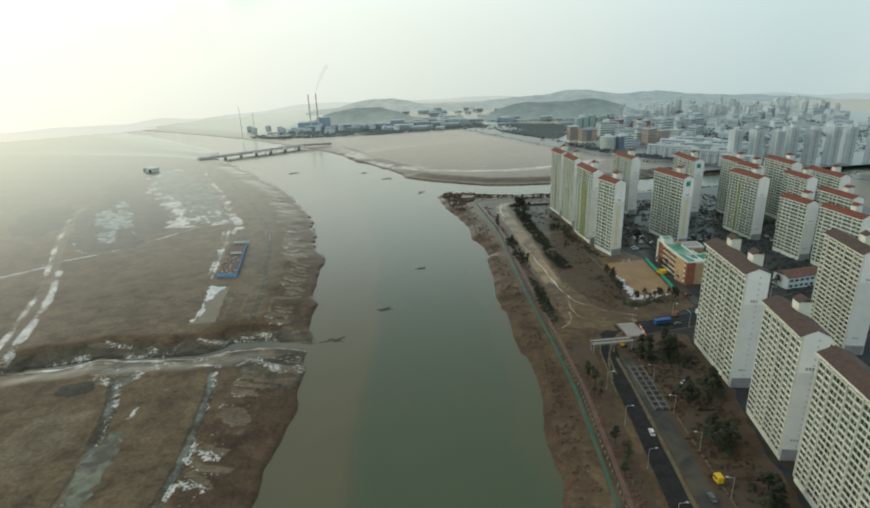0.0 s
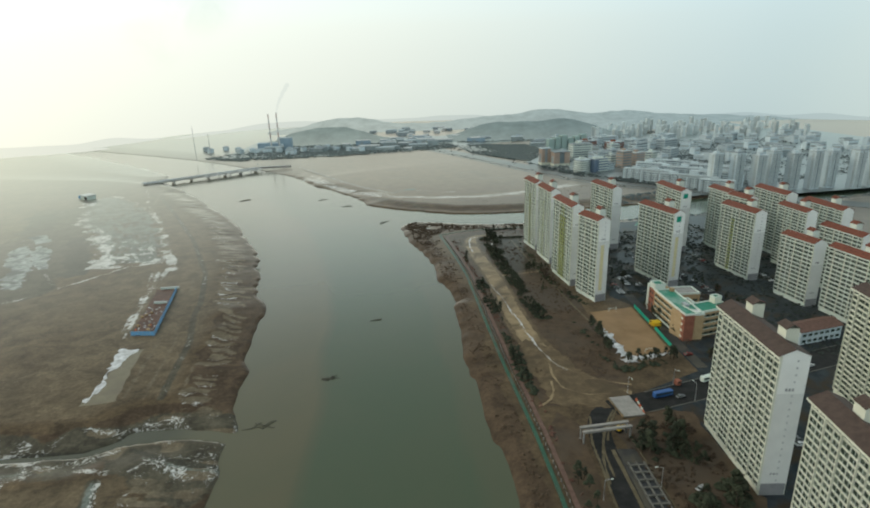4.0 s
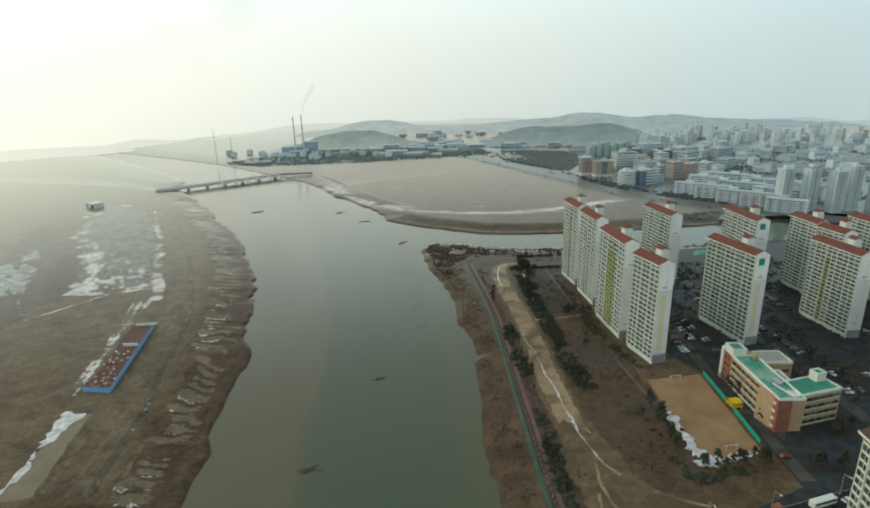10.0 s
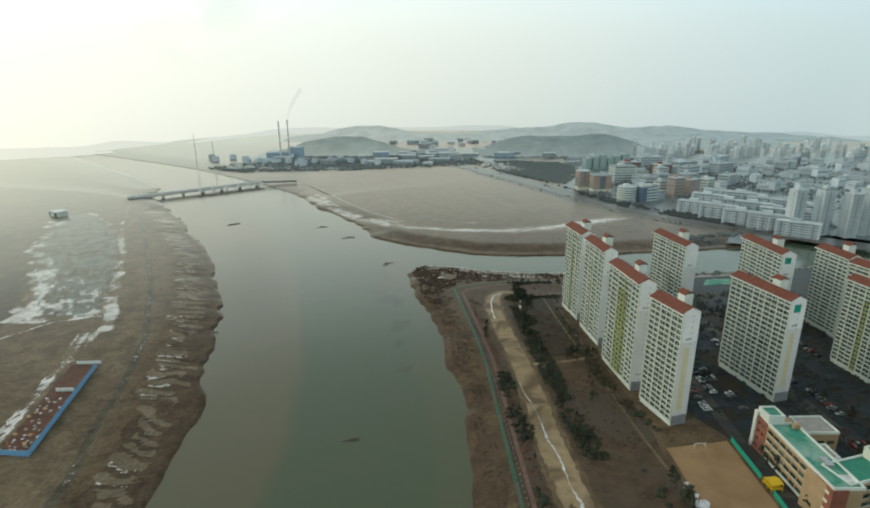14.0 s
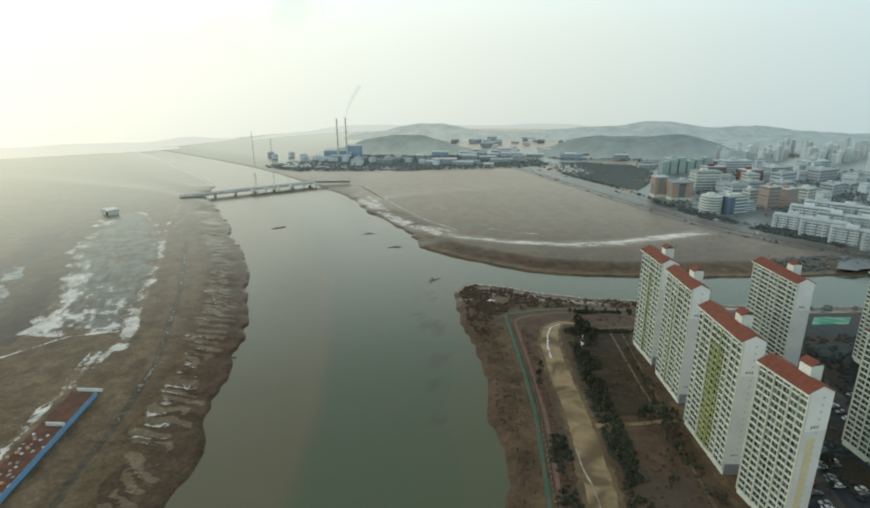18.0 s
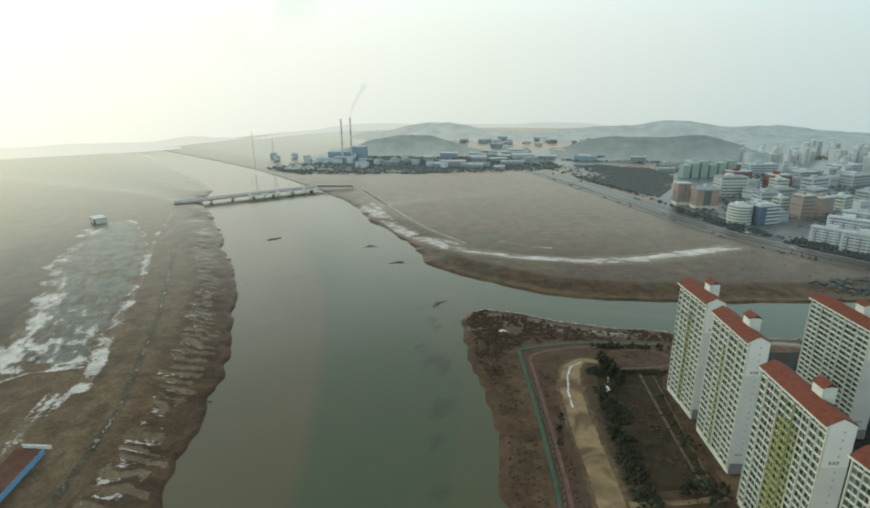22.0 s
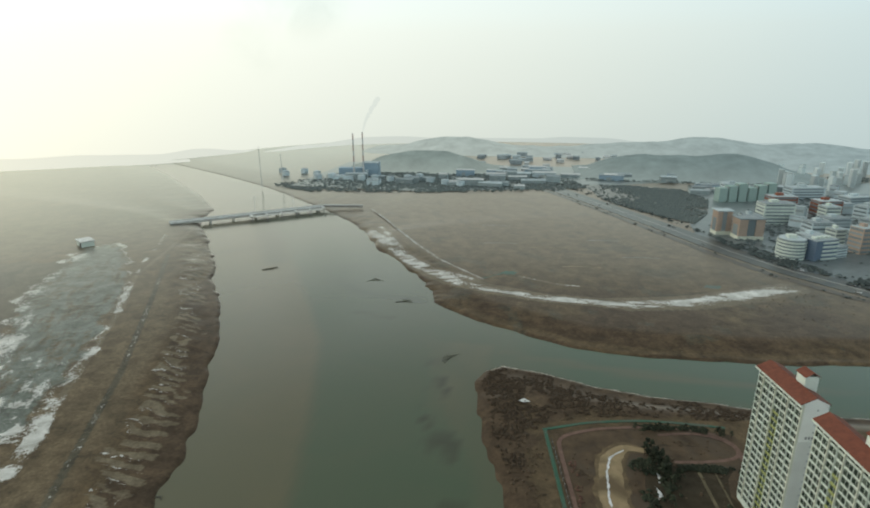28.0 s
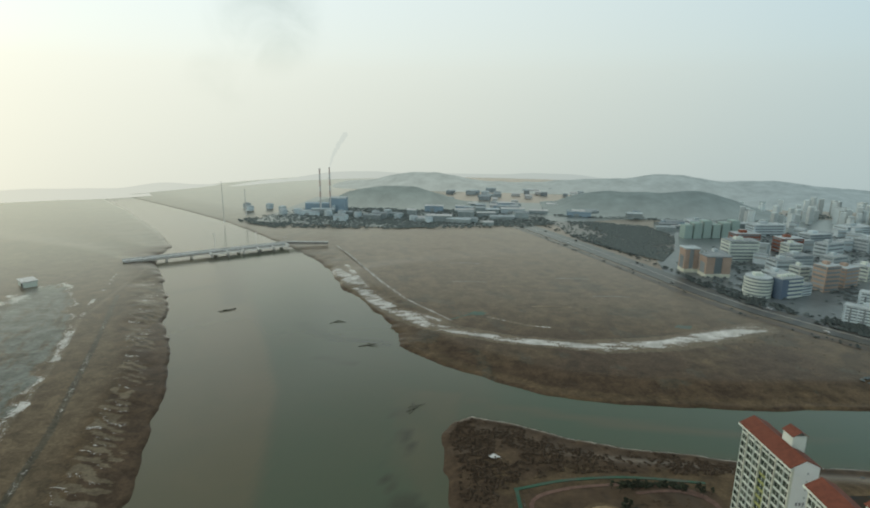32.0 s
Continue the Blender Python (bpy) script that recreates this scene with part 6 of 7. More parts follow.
for i in range(16):
    t = rng.uniform(0, 6.99)
    HW = [(56, 1305), (132, 1157), (195, 1025), (235, 935), (268, 880), (308, 832), (350, 788), (380, 760)]
    a, b = HW[int(t)], HW[int(t) + 1]
    f = t - int(t)
    dx, dy = b[0] - a[0], b[1] - a[1]
    q = math.hypot(dx, dy)
    o = rng.choice((-10, -6, 5, 9))
    spots.append((a[0] + dx * f - dy / q * o, a[1] + dy * f + dx / q * o, math.degrees(math.atan2(dy, dx)), 0.3))
spots += [(163, 332, 5, 0.13), (97.5, 158, 90, 0.125), (84, 150, 88, 0.12), (118.5, 231, 30, 0.05), (89.7, 194.5, 85, 0.125)]
for word, paint in PAINTS:
    x_, y_, a_, up_ = spots.pop()
    e = thing("car", x_, y_, LAND + up_, a_, f"{word} car standing on the asphalt", "car", "cars")
    car_parts(e, paint)
    MASTER_CARS.append(e)
for x_, y_, a_, up_ in spots:
    copy_thing(rng.choices(MASTER_CARS, (5, 3, 2, 3, 1))[0], pose(x_, y_, LAND + up_, 0, 0, a_))


def bus(x, y, turn, paint, label, length=10.0, category="bus"):
    e = thing("bus" if category == "bus" else "truck", x, y, LAND + 0.1, turn, label, category, "large vehicles")
    bm = a_box(-length / 2, -1.25, 0.45, length / 2, 1.25, 3.1)
    bmesh.ops.bevel(bm, geom=bm.edges[:], offset=0.18, segments=1, affect="EDGES")
    part("body", bm, paint, e)
    for sy in (-1.27, 1.27):
        part("window_band", a_box(-length / 2 + 0.6, min(sy, sy * 0.98), 1.7, length / 2 - 0.4, max(sy, sy * 0.98), 2.6), M_GLASS, e)
    part("windscreen", a_box(length / 2 - 0.02, -1.05, 1.5, length / 2 + 0.03, 1.05, 2.7), M_GLASS, e)
    for sx in (-length * 0.3, length * 0.33):
        for sy in (-1.1, 1.1):
            part("wheel", tube(bmesh.new(), (sx, sy - 0.15, 0.5), (sx, sy + 0.15, 0.5), 0.5, 0.5, 10), M_TYRE, e)


bus(131.5, 293.2, 13, M_BLUE_PAINT, "blue city bus on the cross road")
bus(161, 305.5, 17, M_WHITE, "white city bus on the cross road", 10.5)
bus(143, 302.3, 18, M_BRICK_RED, "small dull red works lorry on the cross road", 2.6, "truck")
bus(103.5, 166, 95, M_YELLOW, "small yellow works lorry beside the road", 3.2, "truck")

# ---- blue fenced yard and things on the west bank ----
fence = thing("blue_fence", -150, 388, LAND, 0, "blue sheet-metal fence round the bare yard", "fence")
for x0, y0, x1, y1, n_ in ((0, 0, -17.5, 80, 27), (0, 0, -15, 1.2, 6)):
    for i in range(n_):
        a, b = i / n_, (i + 1) / n_
        dx, dy = (x1 - x0) / n_, (y1 - y0) / n_
        L, ang = math.hypot(dx, dy), math.atan2(dy, dx)
        placed("panel", bpy.data.meshes.get("blue_panel") or mesh_of("blue_panel", a_box(0.02, -0.05, 0, 2.98, 0.05, 2.9), M_BLUE), fence,
               Matrix.Translation((x0 + (x1 - x0) * a, y0 + (y1 - y0) * a, 0.0)) @ Matrix.Rotation(ang, 4, "Z") @ Matrix.Diagonal((L / 3.0, 1, 1, 1)))
        part("post", tube(bmesh.new(), (x0 + (x1 - x0) * a, y0 + (y1 - y0) * a, 0), (x0 + (x1 - x0) * a, y0 + (y1 - y0) * a, 3.1), 0.09, 0.09), M_STEEL, fence)
for x_, y_, a_, w_ in ((-173, 441, 4, 9), (-180.5, 470.5, 4, 13.5)):
    shelf = thing("site_partition", x_, y_, LAND + 0.2, a_, "low white partition wall across the bare yard", "wall", "yard partitions")
    part("wall", a_box(0, -0.25, 0, w_, 0.25, 1.5), M_WHITE, shelf)
    part("coping", a_box(-0.1, -0.4, 1.5, w_ + 0.1, 0.4, 1.7), M_SNOW, shelf)
rng = random.Random(31)
JUNK = [("rubble_block", M_CONCRETE, "pale rubble lump on red soil", "rubble"), ("crate", M_BUFF, "buff wooden crate on red soil", "crate"), ("tarp_heap", M_SNOW, "small white covered heap", "heap"), ("drum", M_ORANGE, "rusty orange drum on red soil", "drum")]
for i in range(54):
    t, s = 0.75 * rng.random() ** 1.8, rng.random()
    x_, y_ = -151 - 13.5 * s - 17 * t, 390.5 + 62 * t + rng.uniform(-1, 1)
    nm, m_, lb, ct = rng.choices(JUNK, (6, 2, 3, 1))[0]
    bm = bmesh.new()
    if nm == "drum":
        tube(bm, (0, 0, 0), (0, 0, 1.0), 0.45, 0.42, 9)
    elif nm == "crate":
        box(bm, -0.9, -0.6, 0, 0.9, 0.6, 0.9)
    else:
        bmesh.ops.create_icosphere(bm, subdivisions=1, radius=0.9)
        for v in bm.verts:
            v.co *= rng.uniform(0.7, 1.2)
            v.co.z = max(v.co.z, -0.1) * 0.7 - 0.14
    e = new(nm, mesh_of(nm, bm, m_))
    e.matrix_basis = pose(x_, y_, LAND + 0.2, 0, 0, rng.uniform(0, 180))
    tagged(e, lb, ct, "yard clutter")
shed = thing("pump_station", -438, 848, LAND, -35, "white low pump station with a dark doorway", "building")
part("body", a_box(-9, -6, 0, 9, 6, 5.5), M_WHITE, shed)
part("roof", a_box(-10, -7, 5.5, 10, 7, 6.2), M_SNOW, shed, "snow-dusted flat roof")
# no opening here: a dark panel imitates the shade inside the doorway
part("door", a_box(2, -6.15, 0, 8, -5.95, 4.4), M_DARK, shed, "dark panel painted as the doorway's inner shade")
part("annex", a_box(-19, -4, 0, -9.05, 5, 3.6), M_BLUE, shed, "pale blue annex")


def debris(x, y, turn, n_, size, label):
    e = thing("driftwood", x, y, 0, turn, label, "driftwood", "drift in the river")
    r = random.Random(int(x * 7 + y))
    for i in range(n_):
        a = r.uniform(-0.9, 0.9)
        cx, cy = r.uniform(-size, size) * 0.5, r.uniform(-size, size) * 0.2
        L = r.uniform(0.3, 0.7) * size
        part("branch", tube(bmesh.new(), (cx - L * math.cos(a), cy - L * math.sin(a), 0.05), (cx + L * math.cos(a), cy + L * math.sin(a), r.uniform(0.1, 0.6)), 0.22, 0.1, 5), M_DEBRIS, e)


debris(-12.3, 405.5, 10, 7, 4, "dark tangled driftwood stranded in the river")
debris(-33, 332, 20, 10, 6, "dark tangled driftwood stranded in the river")
debris(-214, 817, 45, 14, 9, "dark raft of driftwood in the river")
debris(-120, 522, 0, 4, 3, "dark driftwood off the reed bank")
for k_, (x_, y_, a_) in enumerate([(-70, 758, 5), (-105, 805, 12), (-20, 668, 80), (-60, 292, 10)]):
    debris(x_, y_, a_, 5, 10, "line of dark driftwood on the shallows")

# ---- bridge ----
bridge = thing("bridge", -405.0, 951.0, LAND - 4.2, 41.0, "pale concrete road bridge under construction", "bridge")
BL = 193.0
part("deck", a_box(-4, -5.5, 5.0, BL, 5.5, 6.0), M_NEW_HAZED_CONCRETE, bridge)
for sy in (-5.6, 5.3):
    part("parapet", a_box(-4, sy, 6.0, BL, sy + 0.3, 7.1), M_SNOW, bridge, "pale parapet")
for sy in (-3.6, 0, 3.6):
    part("girder", a_box(0, sy - 0.5, 3.4, BL - 2, sy + 0.5, 5.0), M_NEW_HAZED_CONCRETE, bridge)
for i in range(7):
    x = 14 + i * 28.5
    pr = part("pier", a_box(x - 0.9, -4.6, -6.0, x + 0.9, 4.6, 2.4), M_NEW_HAZED_CONCRETE, bridge)
    part("pier_cap", a_box(x - 1.2, -5.6, 2.4, x + 1.2, 5.6, 3.4), M_NEW_HAZED_CONCRETE, pr)
works = thing("works_bridge", -405.0, 951.0, LAND, 41.0, "low temporary steel works bridge beside the new deck", "bridge")
part("deck", a_box(88, -17, 0.6, BL - 2, -11, 1.2), M_NEW_HAZED_CONCRETE, works)
for i in range(6):
    x = 92 + i * 19.5
    part("cross_beam", a_box(x - 1.5, -17.5, 1.2, x + 1.5, -5.8, 1.9), M_NEW_HAZED_CONCRETE, works)
    for yy in (-16.5, -11.5):
        part("pile", tube(bmesh.new(), (x, yy, -6), (x, yy, 0.6), 0.4, 0.4), M_STEEL, works)
# masts are pale and extra thin so that they fade as if hazed
for x_, y_, h_ in ((-331, 1019, 22), (-294, 1058, 18), (-262, 1078, 9)):
    mast = thing("works_mast", x_, y_, -1.0, 0, "thin grey steel mast at the bridge works", "mast", "works masts")
    part("pole", tube(bmesh.new(), (0, 0, 0), (0, 0, h_ + 6), 0.3, 0.2), M_STACK_PALE, mast)
    part("head", tube(bmesh.new(), (-2.5, 0, h_ + 5.2), (2.5, 0, h_ + 5.6), 0.25, 0.25), M_STACK_PALE, mast)
ap = thing("bridge_abutment", -232, 1082, LAND, 8, "pale concrete wall of the bridge approach", "wall")
part("wall", a_box(-28, -1.0, 0, 28, 1.0, 3.2), M_CONCRETE, ap)
part("coping", a_box(-28.3, -1.4, 3.2, 28.3, 1.4, 3.7), M_SNOW, ap)

# ---- the town beyond the trunk road ----


def block(name, x, y, turn, w, d, h, wall, label, category="building", group="", roof=M_FAR_ROOF, floors=None, glazing=M_TOWN_GLASS, plant=True, base_z=LAND, sides="sw"):
    """A building with window bands floor by floor, a roof with its parapet and plant boxes."""
    e = thing(name, x, y, base_z, turn, label, category, group)
    part("body", a_box(0, 0, 0, w, d, h), wall, e)
    part("roof", a_box(-0.3, -0.3, h, w + 0.3, d + 0.3, h + 0.7), roof, e)
    n_ = floors or max(2, int(h / 3.4))
    fh = h / n_
    for f in range(n_):
        z = f * fh + fh * 0.35
        if "s" in sides:
            part("window_band", a_box(w * 0.05, -0.15, z, w * 0.95, 0.05, z + fh * 0.45), glazing, e)
        if "w" in sides:
            part("window_band", a_box(-0.15, d * 0.06, z, 0.05, d * 0.94, z + fh * 0.45), glazing, e)
    if plant:
        part("roof_plant", a_box(w * 0.3, d * 0.4, h + 0.7, w * 0.55, d * 0.75, h + 3.8), wall, e)
    return e


for x_, y_, w_, d_, h_ in ((238, 1012, 16, 15, 27), (255, 992, 27, 18, 23)):
    e = thing("department_store", x_, y_, LAND, 6, "orange brick town hall block with a dark glass centre", "building", "orange blocks")
    part("left_pier", a_box(0, 0, 0, w_ * 0.34, d_, h_), M_ORANGE_WALL, e, "orange brick pier")
    part("right_pier", a_box(w_ * 0.66, 0, 0, w_, d_, h_), M_ORANGE_WALL, e, "orange brick pier")
    part("glass_core", a_box(w_ * 0.34, 1.2, 0, w_ * 0.66, d_ - 1, h_ - 1), M_TOWN_GLASS, e, "dark glass core")
    part("side_glass", a_box(-0.15, d_ * 0.2, 2, 0.0, d_ * 0.8, h_ * 0.7), M_TOWN_GLASS, e)
    part("roof", a_box(-1, -1, h_, w_ + 1, d_ + 1, h_ + 1.2), M_FAR_ROOF, e, "pale overhanging roof")
    part("base", a_box(-0.4, -0.4, 0, w_ + 0.4, d_ + 0.2, 4), M_CREAM, e)
# rounded white office and its striped neighbour
e = thing("office", 284, 932, LAND, 0, "white rounded office with blue window bands", "office building")
for f in range(6):
    for nm, r_, z0, z1, m_ in (("floor_band", 13.0, f * 3.2, f * 3.2 + 1.7, M_WHITE), ("window_band", 12.6, f * 3.2 + 1.7, f * 3.2 + 3.2, M_TOWN_GLASS)):
        part(nm, tube(bmesh.new(), (0, 0, z0), (0, 0, z1), r_, r_, 28), m_, e)
part("roof", tube(bmesh.new(), (0, 0, 19.2), (0, 0, 20), 12, 12, 28), M_FAR_ROOF, e)
part("roof_plant", a_box(-5, -3, 20, 3, 4, 23), M_WHITE, e)
e = thing("office", 300, 918, LAND, 24, "dark blue and white striped office block", "office building")
part("core", a_box(0, 0, 0, 26, 18, 20), M_OFFICE_BLUE, e)
for f in range(5):
    part("floor_band", a_box(8, -0.5, 1 + f * 4, 26.4, 18.4, 2.8 + f * 4), M_WHITE, e)
part("roof", a_box(-0.4, -0.4, 20, 26.4, 18.4, 20.9), M_FAR_ROOF, e)
for i in range(4):
    part("roof_plant", a_box(3 + i * 5, 5, 20.9, 6 + i * 5, 10, 23), M_WHITE, e)
CITY = [(296, 1040, 8, 44, 24, 34, M_WHITE, "white stepped office block"), (262, 1010, 8, 22, 20, 24, M_GREY_WALL, "grey glass-fronted block"), (320, 980, 10, 30, 22, 25, M_GREY_WALL, "grey shop block"),
        (300, 940, 20, 26, 20, 18, M_GREY_WALL, "low grey shop block"), (342, 925, 22, 22, 18, 36, M_ORANGE_WALL, "brown brick tower block"), (372, 945, 30, 26, 18, 28, M_ORANGE_WALL, "buff brick shop block"),
        (330, 1085, 10, 40, 22, 30, M_BRICK_RED, "red brick mall block"), (385, 1080, 12, 36, 22, 26, M_BRICK_RED, "red brick mall block"), (352, 1015, 15, 34, 22, 22, M_GREY_WALL, "pale blue shop block"),
        (395, 1010, 30, 30, 18, 24, M_GREY_WALL, "pale shop block"), (425, 1060, 30, 40, 20, 26, M_GREY_WALL, "pale office block"), (450, 1120, 20, 44, 24, 20, M_GREY_WALL, "pale office block"),
        (300, 1150, 8, 36, 18, 30, M_GREY_WALL, "pale office block"), (400, 1160, 12, 60, 26, 22, M_GREY_WALL, "long pale market hall"), (500, 1090, 30, 50, 24, 24, M_GREY_WALL, "long pale shop block"),
        (335, 960, 22, 16, 16, 22, M_WHITE, "white shop block"), (412, 975, 38, 26, 18, 22, M_WHITE, "white shop block"), (460, 1010, 38, 34, 20, 22, M_GREY_WALL, "pale shop block"),
        (372, 1050, 12, 22, 18, 28, M_WHITE, "white office block"), (540, 1170, 20, 60, 28, 20, M_GREY_WALL, "long pale hall"), (310, 905, 30, 20, 14, 15, M_GREY_WALL, "low grey shop block")]
for x_, y_, a_, w_, d_, h_, m_, lb in CITY:
    h_ *= 0.74
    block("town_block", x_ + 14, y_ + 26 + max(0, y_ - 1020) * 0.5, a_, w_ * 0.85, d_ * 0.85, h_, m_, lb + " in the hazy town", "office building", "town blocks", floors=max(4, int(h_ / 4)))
scaffold = thing("scaffolded_tower", 300, 1215, LAND, 14, "unfinished tower wrapped in pale green netting", "building site")
for i in range(6):
    part("netting", a_box(i * 15, 0, 0, i * 15 + 12, 14, 20 + (i % 3) * 3), M_FAR_GREEN, scaffold)
    part("hoist", a_box(i * 15 + 12.2, 2, 0, i * 15 + 13.6, 4, 22 + (i % 3) * 3), M_STEEL, scaffold)
# slab flats in rows
k = 0
for r_ in range(5):
    for c_ in range(3):
        bx, by = 322 + r_ * 15 + c_ * 33, 858 - r_ * 26 + c_ * 37
        if 300 < bx < 480:
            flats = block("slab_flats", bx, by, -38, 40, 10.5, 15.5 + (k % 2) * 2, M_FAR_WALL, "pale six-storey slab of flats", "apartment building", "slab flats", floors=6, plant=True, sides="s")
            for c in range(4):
                # dark strip proud of the wall imitates a shaded stair recess
                part("stair_recess", a_box(4.6 + c * 9.6, -0.35, 0.5, 6.0 + c * 9.6, 0.06, 14.6), M_TOWN_GLASS, flats, "dark strip painted as the stair recess's shade")
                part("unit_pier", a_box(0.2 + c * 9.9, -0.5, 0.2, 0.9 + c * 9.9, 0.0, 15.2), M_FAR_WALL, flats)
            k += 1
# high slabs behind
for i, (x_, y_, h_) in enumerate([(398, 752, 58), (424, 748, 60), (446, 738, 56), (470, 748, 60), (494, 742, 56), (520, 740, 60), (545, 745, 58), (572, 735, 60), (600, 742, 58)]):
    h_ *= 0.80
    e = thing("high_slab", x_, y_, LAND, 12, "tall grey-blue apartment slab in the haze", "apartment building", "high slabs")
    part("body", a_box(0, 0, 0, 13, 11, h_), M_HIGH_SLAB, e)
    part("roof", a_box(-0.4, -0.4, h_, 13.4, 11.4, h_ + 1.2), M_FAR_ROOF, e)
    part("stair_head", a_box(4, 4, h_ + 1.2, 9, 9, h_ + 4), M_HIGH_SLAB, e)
    # likewise a dark strip, coloured as the shade of a gap
    part("core_recess", a_box(6.1, -0.2, 1, 7.0, 0.03, h_ - 1), M_TOWN_GLASS, e, "dark strip painted as the shaded gap between the flats")
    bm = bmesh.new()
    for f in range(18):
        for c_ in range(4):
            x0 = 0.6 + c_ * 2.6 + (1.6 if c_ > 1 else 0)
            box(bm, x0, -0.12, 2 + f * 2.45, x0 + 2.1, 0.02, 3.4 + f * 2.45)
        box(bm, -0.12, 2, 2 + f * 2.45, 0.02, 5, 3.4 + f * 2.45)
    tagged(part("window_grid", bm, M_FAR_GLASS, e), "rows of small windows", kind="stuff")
# far housing, white towers in the haze
rng = random.Random(12)
for i in range(110):
    x_, y_ = rng.uniform(430, 960), rng.uniform(1310, 1540)
    h_ = rng.uniform(15, 30)
    e = thing("far_tower", x_, y_, LAND, rng.choice((6, 20, -15, 60)), "pale far-off apartment tower", "apartment building", "far towers")
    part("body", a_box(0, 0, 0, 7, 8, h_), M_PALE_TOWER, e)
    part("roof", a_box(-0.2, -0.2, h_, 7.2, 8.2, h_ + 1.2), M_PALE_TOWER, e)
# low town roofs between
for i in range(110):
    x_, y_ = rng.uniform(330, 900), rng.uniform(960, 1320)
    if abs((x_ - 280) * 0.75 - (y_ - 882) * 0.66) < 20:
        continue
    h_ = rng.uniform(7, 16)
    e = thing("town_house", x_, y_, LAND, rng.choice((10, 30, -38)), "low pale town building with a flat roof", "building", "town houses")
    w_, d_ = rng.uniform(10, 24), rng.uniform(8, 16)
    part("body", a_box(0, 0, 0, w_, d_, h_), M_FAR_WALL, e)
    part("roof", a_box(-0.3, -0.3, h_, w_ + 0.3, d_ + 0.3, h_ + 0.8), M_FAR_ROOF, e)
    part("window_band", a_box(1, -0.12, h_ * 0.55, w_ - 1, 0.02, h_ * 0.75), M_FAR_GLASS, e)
# industrial halls
for i in range(80):
    x_, y_ = rng.uniform(-330, 420), rng.uniform(1262, 1500)
    if x_ < -150 and y_ > 1330 or 60 < x_ < 250 and y_ < 1380:
        continue
    w_, d_, h_ = rng.uniform(14, 46), rng.uniform(10, 22), rng.uniform(5, 11)
    m_ = rng.choices((M_WORKS_WALL, M_FAR_WALL, M_FAR_BLUE), (8, 2, 1))[0]
    e = thing("factory_hall", x_, y_, LAND, rng.uniform(-8, 14), "pale factory hall with a low metal roof", "factory", "factory halls")
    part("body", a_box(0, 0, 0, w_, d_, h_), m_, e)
    part("roof", gable(bmesh.new(), w_, d_, h_, 1.6, 0.4, 0.2), M_FAR_ROOF if i % 3 else M_STACK_PALE, e)
    part("gate", a_box(w_ * 0.3, -0.1, 0, w_ * 0.5, 0.02, h_ * 0.6), M_FAR_GLASS, e)


# white-roofed sheds between the hills
for i in range(110):
    x_, y_ = rng.uniform(-110, 480), rng.uniform(1400, 1850)
    if x_ > 90 and y_ < 1640 or x_ < -40 and 1430 < y_ < 1560:
        continue
    w_, d_, h_ = rng.uniform(10, 34), rng.uniform(9, 18), rng.uniform(4, 9)
    bm = gable(box(bmesh.new(), 0, 0, 0, w_, d_, h_), w_, d_, h_, 1.6, 0.4, 0.3)
    bm.transform(Matrix.Translation((x_, y_, LAND)))
    tagged(new("shed", mesh_of("shed", bm, M_FAR_ROOF if i % 3 else M_STACK_PALE)), "white-roofed shed in the hazy industrial estate", "shed", "far sheds")


def stack(x, y, h, r, bands, label):
    e = thing("chimney_stack", x, y, LAND, 0, label, "chimney", "chimney stacks")
    n_ = 8
    for i in range(n_):
        a, b = i / n_, (i + 1) / n_
        part("section", tube(bmesh.new(), (0, 0, h * a), (0, 0, h * b), r * (1 - 0.35 * a), r * (1 - 0.35 * b), 14), M_STACK_RED if bands and i >= 3 and i % 2 == 1 else M_STACK_PALE, e)
    part("rim", tube(bmesh.new(), (0, 0, h), (0, 0, h + 1.2), r * 0.75, r * 0.75, 14), M_STEEL, e)


# radii are cut down so the stacks blend into the sky, imitating haze
stack(-298, 1340, 80, 1.8, True, "tall red and white banded chimney stack")
stack(-281, 1344, 82, 1.8, True, "tall red and white banded chimney stack")
stack(-420, 1215, 66, 0.65, False, "thin pale chimney stack")
stack(-415, 1284, 46, 0.8, False, "thin pale chimney stack")
plume = bmesh.new()
rr_ = random.Random(77)
for i in range(16):
    t_ = i / 15
    blob = bmesh.ops.create_icosphere(plume, subdivisions=2, radius=1.6 + 3.2 * t_, matrix=Matrix.Translation((-280 + 30 * t_ ** 1.4 + rr_.uniform(-1, 1), 1344, LAND + 85 + 56 * t_)))
    for v in blob["verts"]:
        v.co += Vector((rr_.uniform(-0.5, 0.5), rr_.uniform(-0.5, 0.5), rr_.uniform(-0.8, 0.8)))
for f in plume.faces:
    f.smooth = True
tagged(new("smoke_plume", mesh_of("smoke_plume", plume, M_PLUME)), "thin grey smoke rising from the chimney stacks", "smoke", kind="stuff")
plant = thing("power_station", -286, 1352, LAND, 4, "blue-clad power station block beside the stacks", "power station")
part("boiler_house", a_box(0, 0, 0, 30, 24, 26), M_FAR_BLUE, plant)
